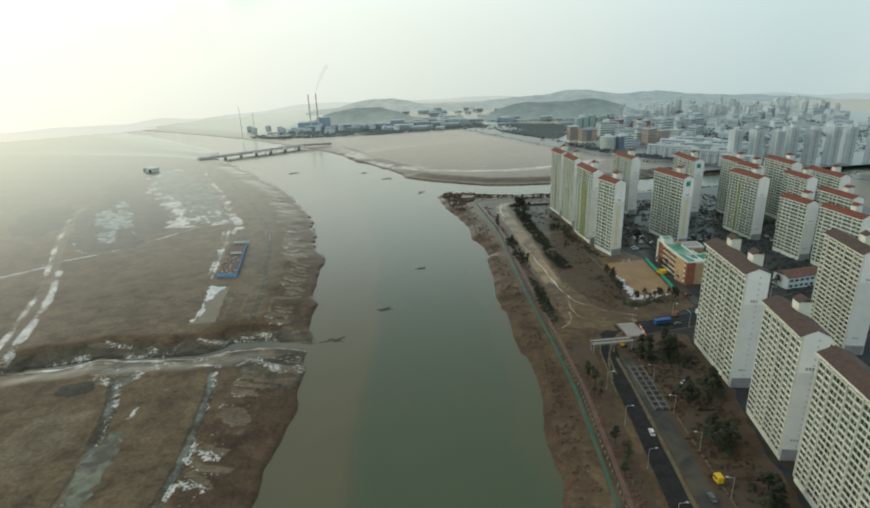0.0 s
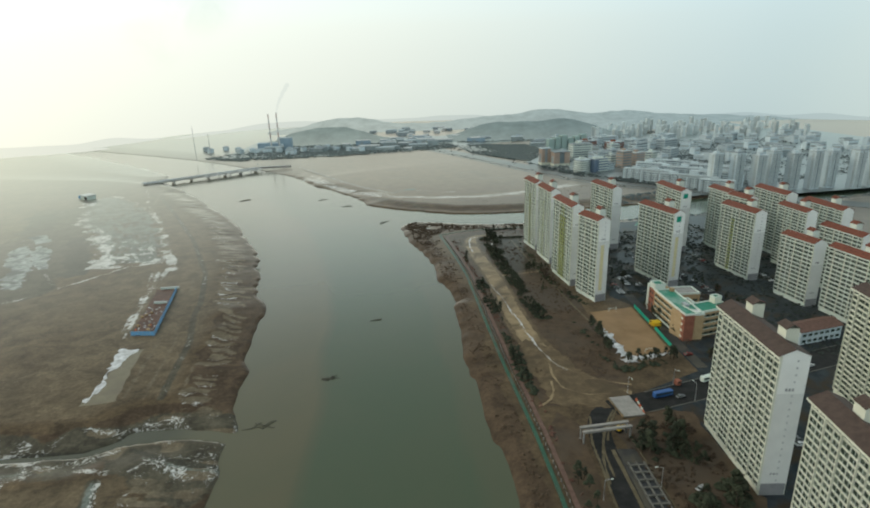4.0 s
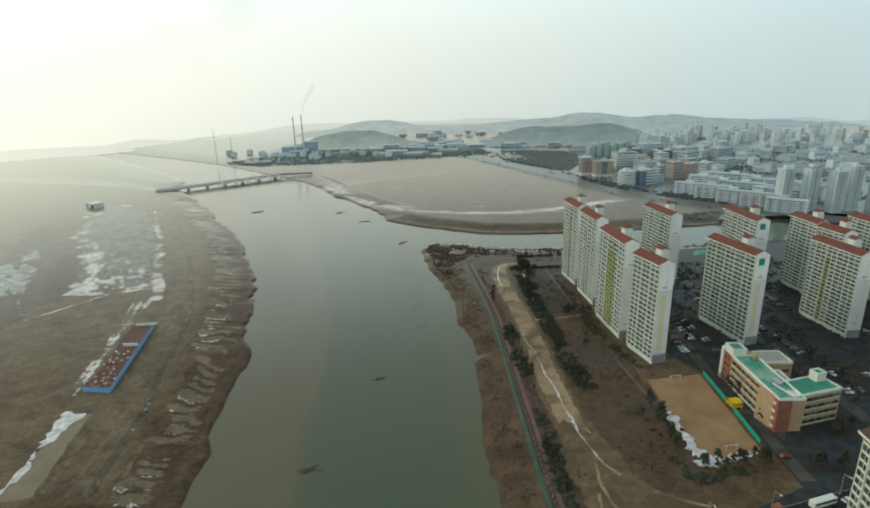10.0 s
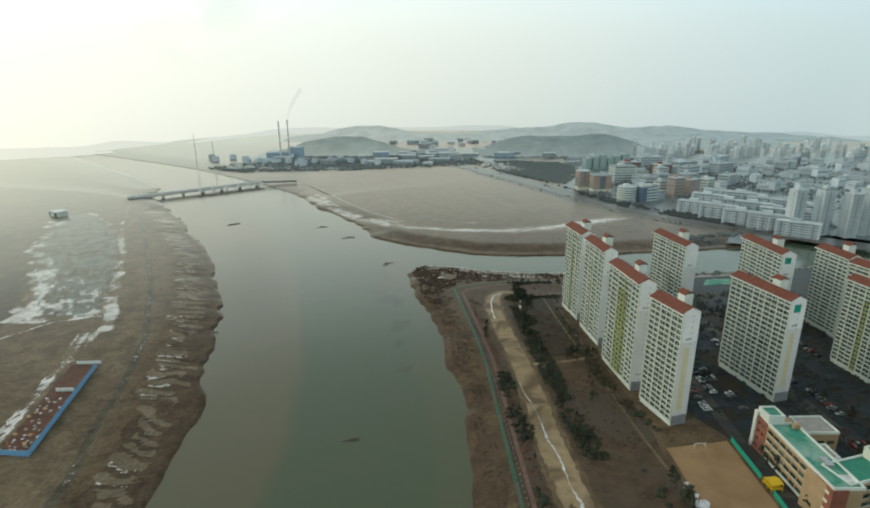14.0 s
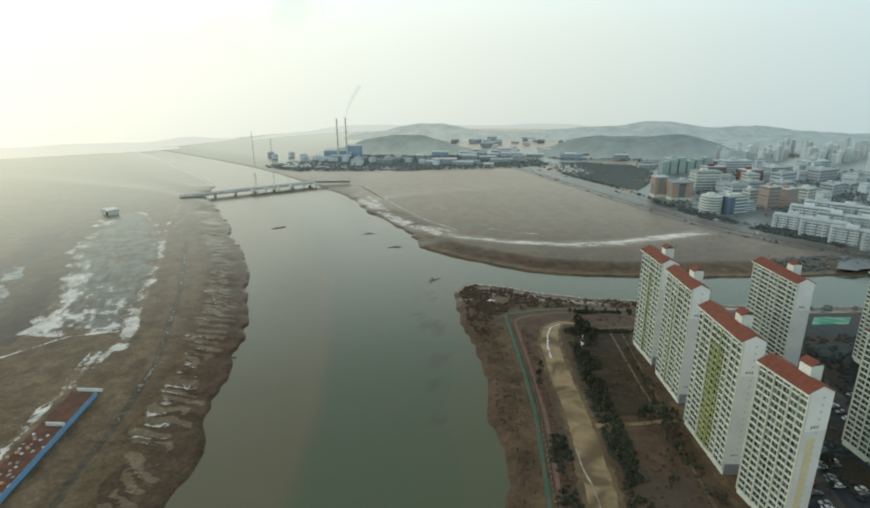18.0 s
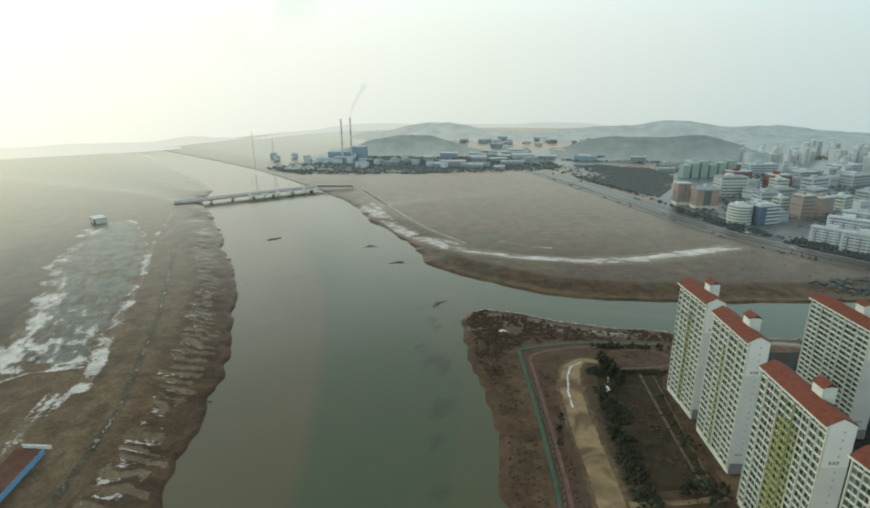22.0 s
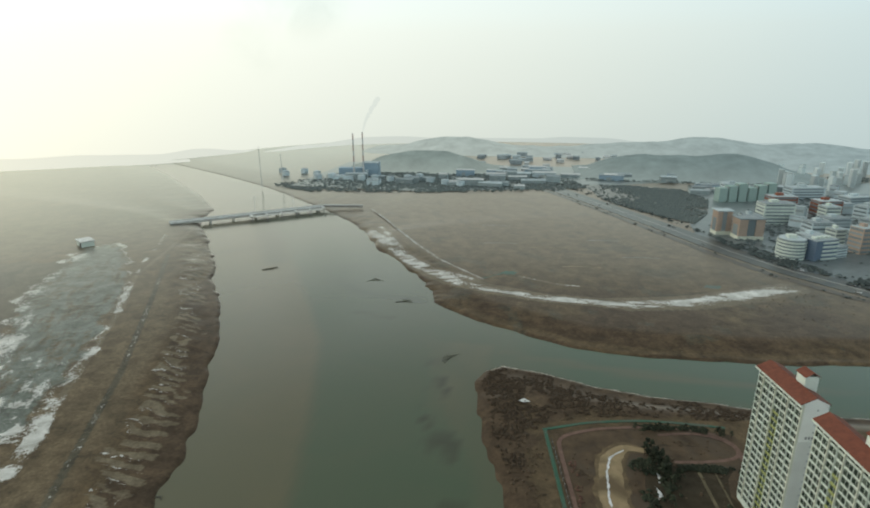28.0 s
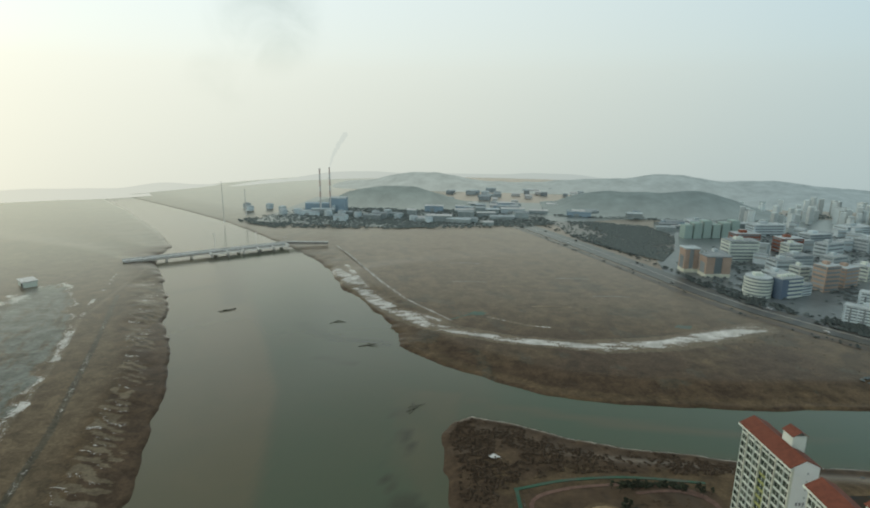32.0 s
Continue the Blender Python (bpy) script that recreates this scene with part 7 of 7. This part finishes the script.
part("turbine_hall", a_box(-46, 4, 0, -0.1, 22, 16), M_FAR_BLUE, plant)
part("roof", a_box(-0.5, -0.5, 26, 30.5, 24.5, 27), M_FAR_ROOF, plant)
part("duct", a_box(8, -12, 10, 12, -0.05, 14), M_FAR_WALL, plant)
for i in range(16):
    x_, y_ = -400 + i * 26 + rng.uniform(-8, 8), 1300 - i * 3 + rng.uniform(-40, 40)
    e = thing("storage_tank", x_ - 60, y_ + 60, LAND, 0, "pale round storage tank", "tank", "storage tanks")
    part("shell", tube(bmesh.new(), (0, 0, 0), (0, 0, 9), 7, 7, 16), M_FAR_WALL, e)
    part("cap", tube(bmesh.new(), (0, 0, 9), (0, 0, 10.5), 7, 1.5, 16), M_FAR_ROOF, e)

# ---- far hills ----


def hill(pts, y, depth, material):
    """A long low hill: a rounded mound along x with the given crest heights."""
    xs = np.arange(pts[0][0], pts[-1][0] + 1, 12.0)
    crest = np.interp(xs, [p[0] for p in pts], [p[1] for p in pts])
    crest = np.convolve(np.pad(crest, 3, "edge"), np.ones(7) / 7, "valid")
    crest = crest * (0.94 + 0.12 * value_noise(xs, xs * 0 + y, 70, 21)) + 4 * (value_noise(xs, xs * 0, 24, 22) - 0.5) * (crest > 8)
    bm = bmesh.new()
    rows = []
    for x, h in zip(xs, crest):
        rows.append([bm.verts.new((x, y + depth * t, LAND - 1 + max(h, 0.5) * math.cos(t * math.pi / 2) ** 0.8)) for t in (-1, -0.75, -0.5, -0.25, 0, 0.5, 1)])
    for a, b in zip(rows, rows[1:]):
        for i in range(6):
            bm.faces.new((a[i], b[i], b[i + 1], a[i + 1])).smooth = True
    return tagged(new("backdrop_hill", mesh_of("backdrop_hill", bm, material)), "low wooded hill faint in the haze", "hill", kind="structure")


bm = bmesh.new()


def haze_radius(a):
    """How far the eye reaches: less towards the low sun on the west side."""
    return 1960 - 330 * float(smooth(12, 34, (math.degrees(-a) + 180) % 360 - 180))


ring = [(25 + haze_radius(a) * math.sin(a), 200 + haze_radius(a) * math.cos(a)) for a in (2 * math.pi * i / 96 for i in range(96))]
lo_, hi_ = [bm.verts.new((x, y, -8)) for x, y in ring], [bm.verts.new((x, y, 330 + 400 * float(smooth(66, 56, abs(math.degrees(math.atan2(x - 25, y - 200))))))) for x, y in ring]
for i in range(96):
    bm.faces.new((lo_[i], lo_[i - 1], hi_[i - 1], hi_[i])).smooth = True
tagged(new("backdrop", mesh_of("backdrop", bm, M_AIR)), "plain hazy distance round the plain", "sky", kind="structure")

# low emissive ridges added to soften the seam between ground and backdrop
for seed_, inset, h0, h1, spans in ((71, 25, 9, 20, ((-70, -24), (-21, 12), (14, 60))), (72, 90, 3, 10, ((-70, -30), (-26, -8)))):
    for a0, a1 in spans:
        bm = bmesh.new()
        rows = []
        for q in np.arange(a0, a1 + 0.01, 0.5):
            a = radians(float(q))
            r = haze_radius(a) - inset
            h = (h0 + (h1 - h0) * float(value_noise(q, q * 0, 3.0, seed_))) * float(smooth(a0, a0 + 5, q) * smooth(a1, a1 - 5, q))
            rows.append([bm.verts.new((25 + (r - d_) * math.sin(a), 200 + (r - d_) * math.cos(a), LAND - 2 + z_)) for d_, z_ in ((40, 0), (12, 0.8 * h), (0, h), (-15, 0))])
        for p_, q_ in zip(rows, rows[1:]):
            for i in range(3):
                bm.faces.new((p_[i], q_[i], q_[i + 1], p_[i + 1])).smooth = True
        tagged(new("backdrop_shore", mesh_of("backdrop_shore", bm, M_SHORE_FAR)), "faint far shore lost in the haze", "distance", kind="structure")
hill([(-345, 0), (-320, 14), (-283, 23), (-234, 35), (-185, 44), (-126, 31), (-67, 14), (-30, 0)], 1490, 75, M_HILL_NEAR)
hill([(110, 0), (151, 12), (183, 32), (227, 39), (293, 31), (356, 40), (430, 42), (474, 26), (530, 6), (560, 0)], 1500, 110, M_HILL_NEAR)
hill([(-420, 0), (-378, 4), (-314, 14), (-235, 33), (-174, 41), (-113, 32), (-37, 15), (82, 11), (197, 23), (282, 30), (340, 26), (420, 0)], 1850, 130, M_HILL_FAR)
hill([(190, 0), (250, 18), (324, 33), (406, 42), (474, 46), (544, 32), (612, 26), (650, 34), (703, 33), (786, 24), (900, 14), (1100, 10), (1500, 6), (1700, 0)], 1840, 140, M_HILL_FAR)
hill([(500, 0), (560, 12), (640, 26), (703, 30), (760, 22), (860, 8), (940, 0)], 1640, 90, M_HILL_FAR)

# ---- trees and brush ----


def clump(bm, c, r, rr, flat=0.7):
    """A rough eight-sided tuft."""
    c = Vector(c)
    p = [c + Vector((x * r * rr.uniform(0.6, 1.3), y * r * rr.uniform(0.6, 1.3), z * r * flat * rr.uniform(0.6, 1.2))) for x, y, z in ((1, 0, 0), (0, 1, 0), (-1, 0, 0), (0, -1, 0), (0, 0, 1), (0, 0, -1))]
    v = [bm.verts.new(q) for q in p]
    for a, b in ((0, 1), (1, 2), (2, 3), (3, 0)):
        bm.faces.new((v[a], v[b], v[4]))
        bm.faces.new((v[b], v[a], v[5]))


def pine(seed, h):
    rr = random.Random(seed)
    e = thing("pine_tree", 0, 0, 0, 0, "dark green pine tree on the winter lawn", "tree", "pines")
    bm = bmesh.new()
    tube(bm, (0, 0, -0.3), (0.15, 0.1, h * 0.55), 0.2, 0.13)
    tube(bm, (0.15, 0.1, h * 0.55), (0.05, 0, h * 0.95), 0.13, 0.04)
    for i in range(7):
        a, z = rr.uniform(0, 6.28), h * rr.uniform(0.35, 0.8)
        tube(bm, (0.1, 0, z), (math.cos(a) * h * 0.24, math.sin(a) * h * 0.24, z + h * 0.1), 0.07, 0.03, 4)
    part("trunk", bm, M_BARK, e)
    bm = bmesh.new()
    for i in range(46):
        t = rr.random() ** 0.7
        z = h * (0.32 + 0.68 * t)
        R = h * 0.30 * (1.08 - t * 0.85) * math.sqrt(rr.random())
        a = rr.uniform(0, 6.28)
        clump(bm, (math.cos(a) * R, math.sin(a) * R, z), h * rr.uniform(0.06, 0.11), rr)
    part("crown", bm, M_PINE, e)
    return e


def bare_tree(seed, h):
    rr = random.Random(seed)
    e = thing("bare_tree", 0, 0, 0, 0, "leafless brown tree beside the lawn", "tree", "bare trees")
    bm = bmesh.new()
    tube(bm, (0, 0, -0.3), (0.1, 0, h * 0.4), 0.18, 0.13)
    tips = []
    for i in range(8):
        a, t = i * 0.8 + rr.uniform(-0.3, 0.3), rr.uniform(0.55, 0.95)
        q = (math.cos(a) * h * 0.26 * (1.2 - t * 0.6), math.sin(a) * h * 0.26 * (1.2 - t * 0.6), h * t)
        tube(bm, (0.08, 0, h * rr.uniform(0.25, 0.42)), q, 0.09, 0.03, 4)
        tips.append(q)
    part("trunk", bm, M_BARK, e)
    bm = bmesh.new()
    for i in range(150):
        q = Vector(rr.choice(tips)) * rr.uniform(0.7, 1.0)
        d = Vector((rr.gauss(0, 1), rr.gauss(0, 1), rr.gauss(0.5, 0.8))).normalized() * h * rr.uniform(0.1, 0.22)
        s = d.cross(Vector((rr.random(), rr.random(), 0.3))).normalized() * 0.07
        bm.faces.new([bm.verts.new(c) for c in (q - s, q + s, q + d)])
    part("crown", bm, M_TWIG, e)
    return e


PINES = [pine(s, h) for s, h in ((1, 6.5), (2, 8.0), (3, 5.2), (4, 7.2))]
BARES = [bare_tree(s, h) for s, h in ((11, 6.5), (12, 8.0), (13, 5.5))]
rng = random.Random(99)
PLACES = []


def belt(line, count, spread, kinds, smallest=0.8, largest=1.25):
    smallest, largest = smallest * 1.25, largest * 1.25
    for _ in range(count):
        t = rng.random() * (len(line) - 1)
        i = int(t)
        a, b = line[i], line[i + 1]
        PLACES.append((a[0] + (b[0] - a[0]) * (t - i) + rng.uniform(-spread, spread), a[1] + (b[1] - a[1]) * (t - i) + rng.uniform(-spread, spread), rng.choice(kinds), rng.uniform(smallest, largest)))


belt([(81, 566), (88, 580), (95, 570), (90, 548)], 30, 3.0, PINES, 0.4, 0.65)
belt([(83, 545), (85, 515), (88, 478)], 46, 3.6, PINES, 0.42, 0.7)
belt([(89, 462), (91, 435), (91, 405), (97, 388)], 34, 3.4, PINES, 0.42, 0.7)
belt([(64, 458), (64, 448)], 5, 1.4, PINES, 0.5, 0.75)
belt([(67, 422), (68, 408), (69, 380)], 8, 1.6, PINES, 0.45, 0.75)
belt([(69, 372), (68, 340), (70, 310)], 10, 2.2, PINES, 0.6, 0.9)
belt([(60, 520), (58, 500)], 4, 1.5, PINES, 0.45, 0.7)
belt([(104, 462), (108, 452), (106, 430)], 5, 3.0, PINES, 0.4, 0.6)
belt([(122, 372), (121, 345), (125, 326), (140, 327), (155, 331)], 26, 2.0, PINES, 0.6, 1.0)
belt([(113, 480), (115, 450), (119, 418)], 12, 2.5, BARES + PINES[:1], 0.6, 1.0)
belt([(100, 478), (120, 481)], 8, 1.5, PINES, 0.6, 0.9)
belt([(80, 598), (105, 604), (125, 602), (133, 596)], 20, 2.0, PINES, 0.35, 0.55)
belt([(86, 590), (88, 574), (92, 562)], 16, 3.0, PINES, 0.5, 0.8)
for cx_, cy_ in ((122, 258), (116, 218), (114, 189), (109, 258), (117, 157), (129, 226)):
    belt([(cx_ - 2, cy_ - 6), (cx_ + 2, cy_ + 6)], 9, 2.6, PINES, 0.8, 1.2)
belt([(124, 275), (124, 240), (119, 205), (115, 165)], 16, 3.0, PINES + BARES)
belt([(77, 262), (75, 220), (73, 175), (72, 120)], 16, 2.5, PINES + BARES, 0.6, 1.0)
belt([(165, 405), (167, 335)], 8, 2.0, PINES + BARES, 0.5, 0.8)
belt([(185, 345), (205, 352), (208, 390), (200, 410)], 14, 4.0, BARES + PINES, 0.6, 1.0)
belt([(146, 440), (147, 500), (144, 560)], 16, 3.0, BARES + PINES, 0.6, 1.0)
belt([(168, 430), (170, 500), (168, 560)], 12, 3.5, BARES + PINES, 0.6, 1.0)
belt([(215, 500), (222, 430), (225, 375)], 14, 4.0, BARES + PINES, 0.6, 1.0)
belt([(160, 322), (200, 332), (260, 352)], 14, 2.5, BARES + PINES, 0.6, 1.0)
used = set()
for x_, y_, kind_, s_ in PLACES:
    m_ = pose(x_, y_, LAND, 0, 0, rng.uniform(0, 360))
    if kind_ not in used:
        used.add(kind_)
        kind_.matrix_basis = m_
    else:
        t_ = copy_thing(kind_, m_)
        t_.scale = (s_, s_, s_ * rng.uniform(0.85, 1.1))


GREEN_LINE = [(63, 60), (64, 158), (65, 190), (66, 228), (64.5, 272), (61, 328), (57.5, 407), (55, 474), (51, 512), (46, 550), (40, 594), (61, 603), (88, 609.5), (107, 610.5), (128, 610)]


def thicket(name, label, area, count, low, high, material, seed, z=LAND, clear=2.0, keep_off=(), grain=13):
    """Uncountable brush: many tufts in one mesh, over the area, kept off the water."""
    rr = random.Random(seed)
    bm_v, bm_f = [], []
    xs, ys = [p[0] for p in area], [p[1] for p in area]
    px_ = np.array([rr.uniform(min(xs), max(xs)) for _ in range(count * 4)])
    py_ = np.array([rr.uniform(min(ys), max(ys)) for _ in range(count * 4)])
    ok = inside(px_, py_, area)
    sd = shore(px_, py_)
    ok &= sd > clear
    ok &= smooth(0.28, 0.72, 0.55 * value_noise(px_ + 0.4 * py_, py_ - 0.3 * px_, grain, seed) + 0.45 * value_noise(px_, py_, 4, seed + 1)) > np.array([rr.random() for _ in px_])
    for line, gap in keep_off:
        ok &= seg_dist(px_, py_, line, False) > gap
    zz = land_height(sd, py_, px_)
    for x, y, g in list(zip(px_[ok], py_[ok], zz[ok]))[:count]:
        r = rr.uniform(low, high)
        c = Vector((x, y, g + r * 0.35))
        k = len(bm_v)
        bm_v += [c + Vector((a * r * rr.uniform(0.6, 1.4), b * r * rr.uniform(0.6, 1.4), d * r * rr.uniform(0.35, 0.8))) for a, b, d in ((1, 0, 0), (0, 1, 0), (-1, 0, 0), (0, -1, 0), (0, 0, 1))]
        bm_f += [(k, k + 1, k + 4), (k + 1, k + 2, k + 4), (k + 2, k + 3, k + 4), (k + 3, k, k + 4)]
    me = bpy.data.meshes.new(name)
    me.from_pydata([tuple(v) for v in bm_v], [], bm_f)
    me.materials.append(material)
    tagged(new(name, me), label, "brush", kind="stuff")


thicket("brush", "dark leafless brush on the river point", [(0, 645), (10, 664), (45, 656), (90, 640), (130, 638), (170, 636), (170, 622), (120, 615), (60, 608), (36, 596), (30, 560), (18, 570)], 2600, 0.5, 1.3, M_BRUSH, 5, clear=4, keep_off=[(GREEN_LINE, 4)], grain=15)
thicket("brush", "dark brush along the east bank", [(20, 570), (36, 594), (48, 520), (54, 460), (58, 390), (62, 300), (62, 140), (50, 140), (46, 300), (42, 400), (36, 480)], 1600, 0.35, 0.9, M_BRUSH, 6, clear=3, keep_off=[(GREEN_LINE, 4)])
thicket("brush", "low shrubs on the brown winter lawn", [(62, 335), (60, 400), (56, 480), (50, 580), (120, 600), (122, 480), (124, 330), (100, 300)], 900, 0.4, 1.0, M_BRUSH, 7, keep_off=[(GREEN_LINE, 7), (DIRT, 9)])
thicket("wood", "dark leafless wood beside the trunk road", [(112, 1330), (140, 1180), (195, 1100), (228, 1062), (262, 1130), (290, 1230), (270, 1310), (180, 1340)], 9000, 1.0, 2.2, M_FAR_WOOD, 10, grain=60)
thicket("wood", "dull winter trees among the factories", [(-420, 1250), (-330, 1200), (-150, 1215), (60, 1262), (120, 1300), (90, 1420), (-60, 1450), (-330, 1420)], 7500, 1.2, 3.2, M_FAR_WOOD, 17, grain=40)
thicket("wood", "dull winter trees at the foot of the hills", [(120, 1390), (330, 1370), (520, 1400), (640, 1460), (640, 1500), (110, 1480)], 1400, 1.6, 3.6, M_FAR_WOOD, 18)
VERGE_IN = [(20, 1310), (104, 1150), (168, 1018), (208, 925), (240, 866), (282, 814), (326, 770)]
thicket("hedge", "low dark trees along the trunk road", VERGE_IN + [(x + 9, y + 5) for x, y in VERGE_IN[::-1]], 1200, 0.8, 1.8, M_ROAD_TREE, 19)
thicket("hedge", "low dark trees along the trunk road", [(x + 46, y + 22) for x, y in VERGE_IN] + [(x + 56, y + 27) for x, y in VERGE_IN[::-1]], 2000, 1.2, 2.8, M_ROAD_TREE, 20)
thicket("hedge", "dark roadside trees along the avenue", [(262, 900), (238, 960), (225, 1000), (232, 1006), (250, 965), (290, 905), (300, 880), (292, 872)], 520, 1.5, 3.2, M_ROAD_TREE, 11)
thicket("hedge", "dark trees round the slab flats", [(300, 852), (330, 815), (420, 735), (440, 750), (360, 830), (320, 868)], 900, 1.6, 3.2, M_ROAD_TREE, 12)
thicket("hedge", "dark courtyard shrubs of the estate", [(140, 420), (148, 560), (300, 600), (320, 330), (225, 320), (205, 400), (165, 420)], 3000, 0.7, 1.7, M_COURT_SHRUB, 13)
thicket("brush", "dark shrubs on the verge by the works road", [(102, 90), (102, 262), (120, 282), (134, 276), (134, 225), (120, 160), (114, 90)], 700, 0.5, 1.2, M_BRUSH, 14)

thicket("brush", "dry bushes between the dyke and the river", [(-60, 812), (20, 715), (60, 698), (180, 698), (320, 722), (330, 790), (250, 826), (150, 780), (60, 764), (-10, 780)], 260, 0.3, 0.8, M_DRY_BUSH, 52)
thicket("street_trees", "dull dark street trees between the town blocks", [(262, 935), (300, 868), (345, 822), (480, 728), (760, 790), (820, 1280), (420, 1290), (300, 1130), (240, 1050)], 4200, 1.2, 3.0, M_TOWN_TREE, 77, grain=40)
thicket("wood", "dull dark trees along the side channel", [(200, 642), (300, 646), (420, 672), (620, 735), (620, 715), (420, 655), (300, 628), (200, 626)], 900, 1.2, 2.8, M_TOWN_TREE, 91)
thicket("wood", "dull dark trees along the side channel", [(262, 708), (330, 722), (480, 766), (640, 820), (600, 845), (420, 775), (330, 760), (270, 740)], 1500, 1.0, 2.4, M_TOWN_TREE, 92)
thicket("pine_scrub", "dense dark pine scrub beside the dirt road", [(77, 574), (80, 545), (81, 505), (84, 470), (86, 440), (87, 415), (92, 385), (102, 388), (96, 420), (95, 460), (92, 500), (96, 545), (92, 588)], 2000, 0.7, 1.5, M_PINE, 41, keep_off=[(DIRT, 7)])
thicket("hedge", "dark clipped hedge inside the promenade bend", [(84, 601), (107, 604), (130, 604), (130, 607.5), (107, 607.5), (84, 605)], 170, 0.7, 1.5, M_PINE, 62)
thicket("hedge", "dark clipped hedge beside the oval lawn", [(90, 572), (132, 575), (132, 579), (90, 576)], 130, 0.8, 1.6, M_PINE, 63)
thicket("hedge", "dark shrubs between the path and the towers", [(109, 556), (113, 556), (118, 500), (119, 470), (121, 440), (127, 424), (131, 408), (127, 404), (119, 428), (114, 450), (112, 490)], 420, 0.7, 1.5, M_PINE, 61)
thicket("pine_scrub", "dense dark pine scrub by the estate wall", [(116, 380), (119, 340), (122, 322), (158, 332), (156, 326), (120, 316), (114, 340), (112, 380)], 260, 0.8, 1.7, M_PINE, 42)
for clump_ in ([(118, 262), (126, 270), (131, 258), (124, 244), (116, 250)], [(112, 226), (118, 230), (121, 216), (115, 209)], [(110, 196), (116, 199), (119, 186), (113, 180)],
               [(104, 263), (111, 270), (114, 256), (108, 246)], [(113, 166), (119, 168), (121, 152), (115, 146)], [(125, 232), (131, 236), (133, 222), (127, 216)]):
    thicket("pine_scrub", "dense dark pine scrub between road and towers", clump_, 70, 1.0, 2.1, M_PINE, 43)
thicket("pine_scrub", "dark pine scrub beside the promenade", [(60, 460), (61, 420), (64, 395), (69, 400), (69, 430), (67, 462)], 110, 0.9, 1.9, M_PINE, 44, keep_off=[(DIRT, 6)])
thicket("pine_scrub", "dark pine scrub beside the promenade", [(66, 376), (66, 330), (67, 300), (72, 300), (73, 340), (72, 376)], 110, 0.9, 1.9, M_PINE, 45, keep_off=[(DIRT, 7)])

# ---- railing and planting along the promenade ----
RAIL = [(66.2, 100), (66.5, 158), (67.3, 190), (68.2, 228), (66.8, 272), (63.3, 328), (59.8, 407), (57.3, 474), (53.3, 512), (48.3, 550), (43, 586)]
rail = thing("railing", 0, 0, LAND, 0, "dark railing with pale posts along the promenade", "railing")
post_me = mesh_of("post", a_box(-0.16, -0.16, 0, 0.16, 0.16, 1.3), M_CONCRETE)
for a, b in zip(RAIL, RAIL[1:]):
    L = math.dist(a, b)
    n_ = max(2, int(L / 3.4))
    for i in range(n_):
        t = i / n_
        placed("post", post_me, rail, Matrix.Translation((a[0] + (b[0] - a[0]) * t, a[1] + (b[1] - a[1]) * t, 0)))
    for z_ in (0.5, 1.1):
        part("bar", tube(bmesh.new(), (*a, z_), (*b, z_), 0.07, 0.07, 4), M_DARK, rail)
M_RED_SHRUB = mat("russet_shrub", (0.07, 0.036, 0.027), (0.145, 0.075, 0.055), 1.0, bump=0.3, haze=False)
thicket("planting", "russet shrubs beside the red footpath", [(69, 60), (70, 158), (71.5, 228), (67, 328), (63.5, 407), (61, 474), (57, 512), (50, 570), (53, 572), (60, 514), (64, 474), (67, 407), (71, 328), (75, 228), (74, 158), (73, 60)], 1500, 0.4, 1.0, M_RED_SHRUB, 15)
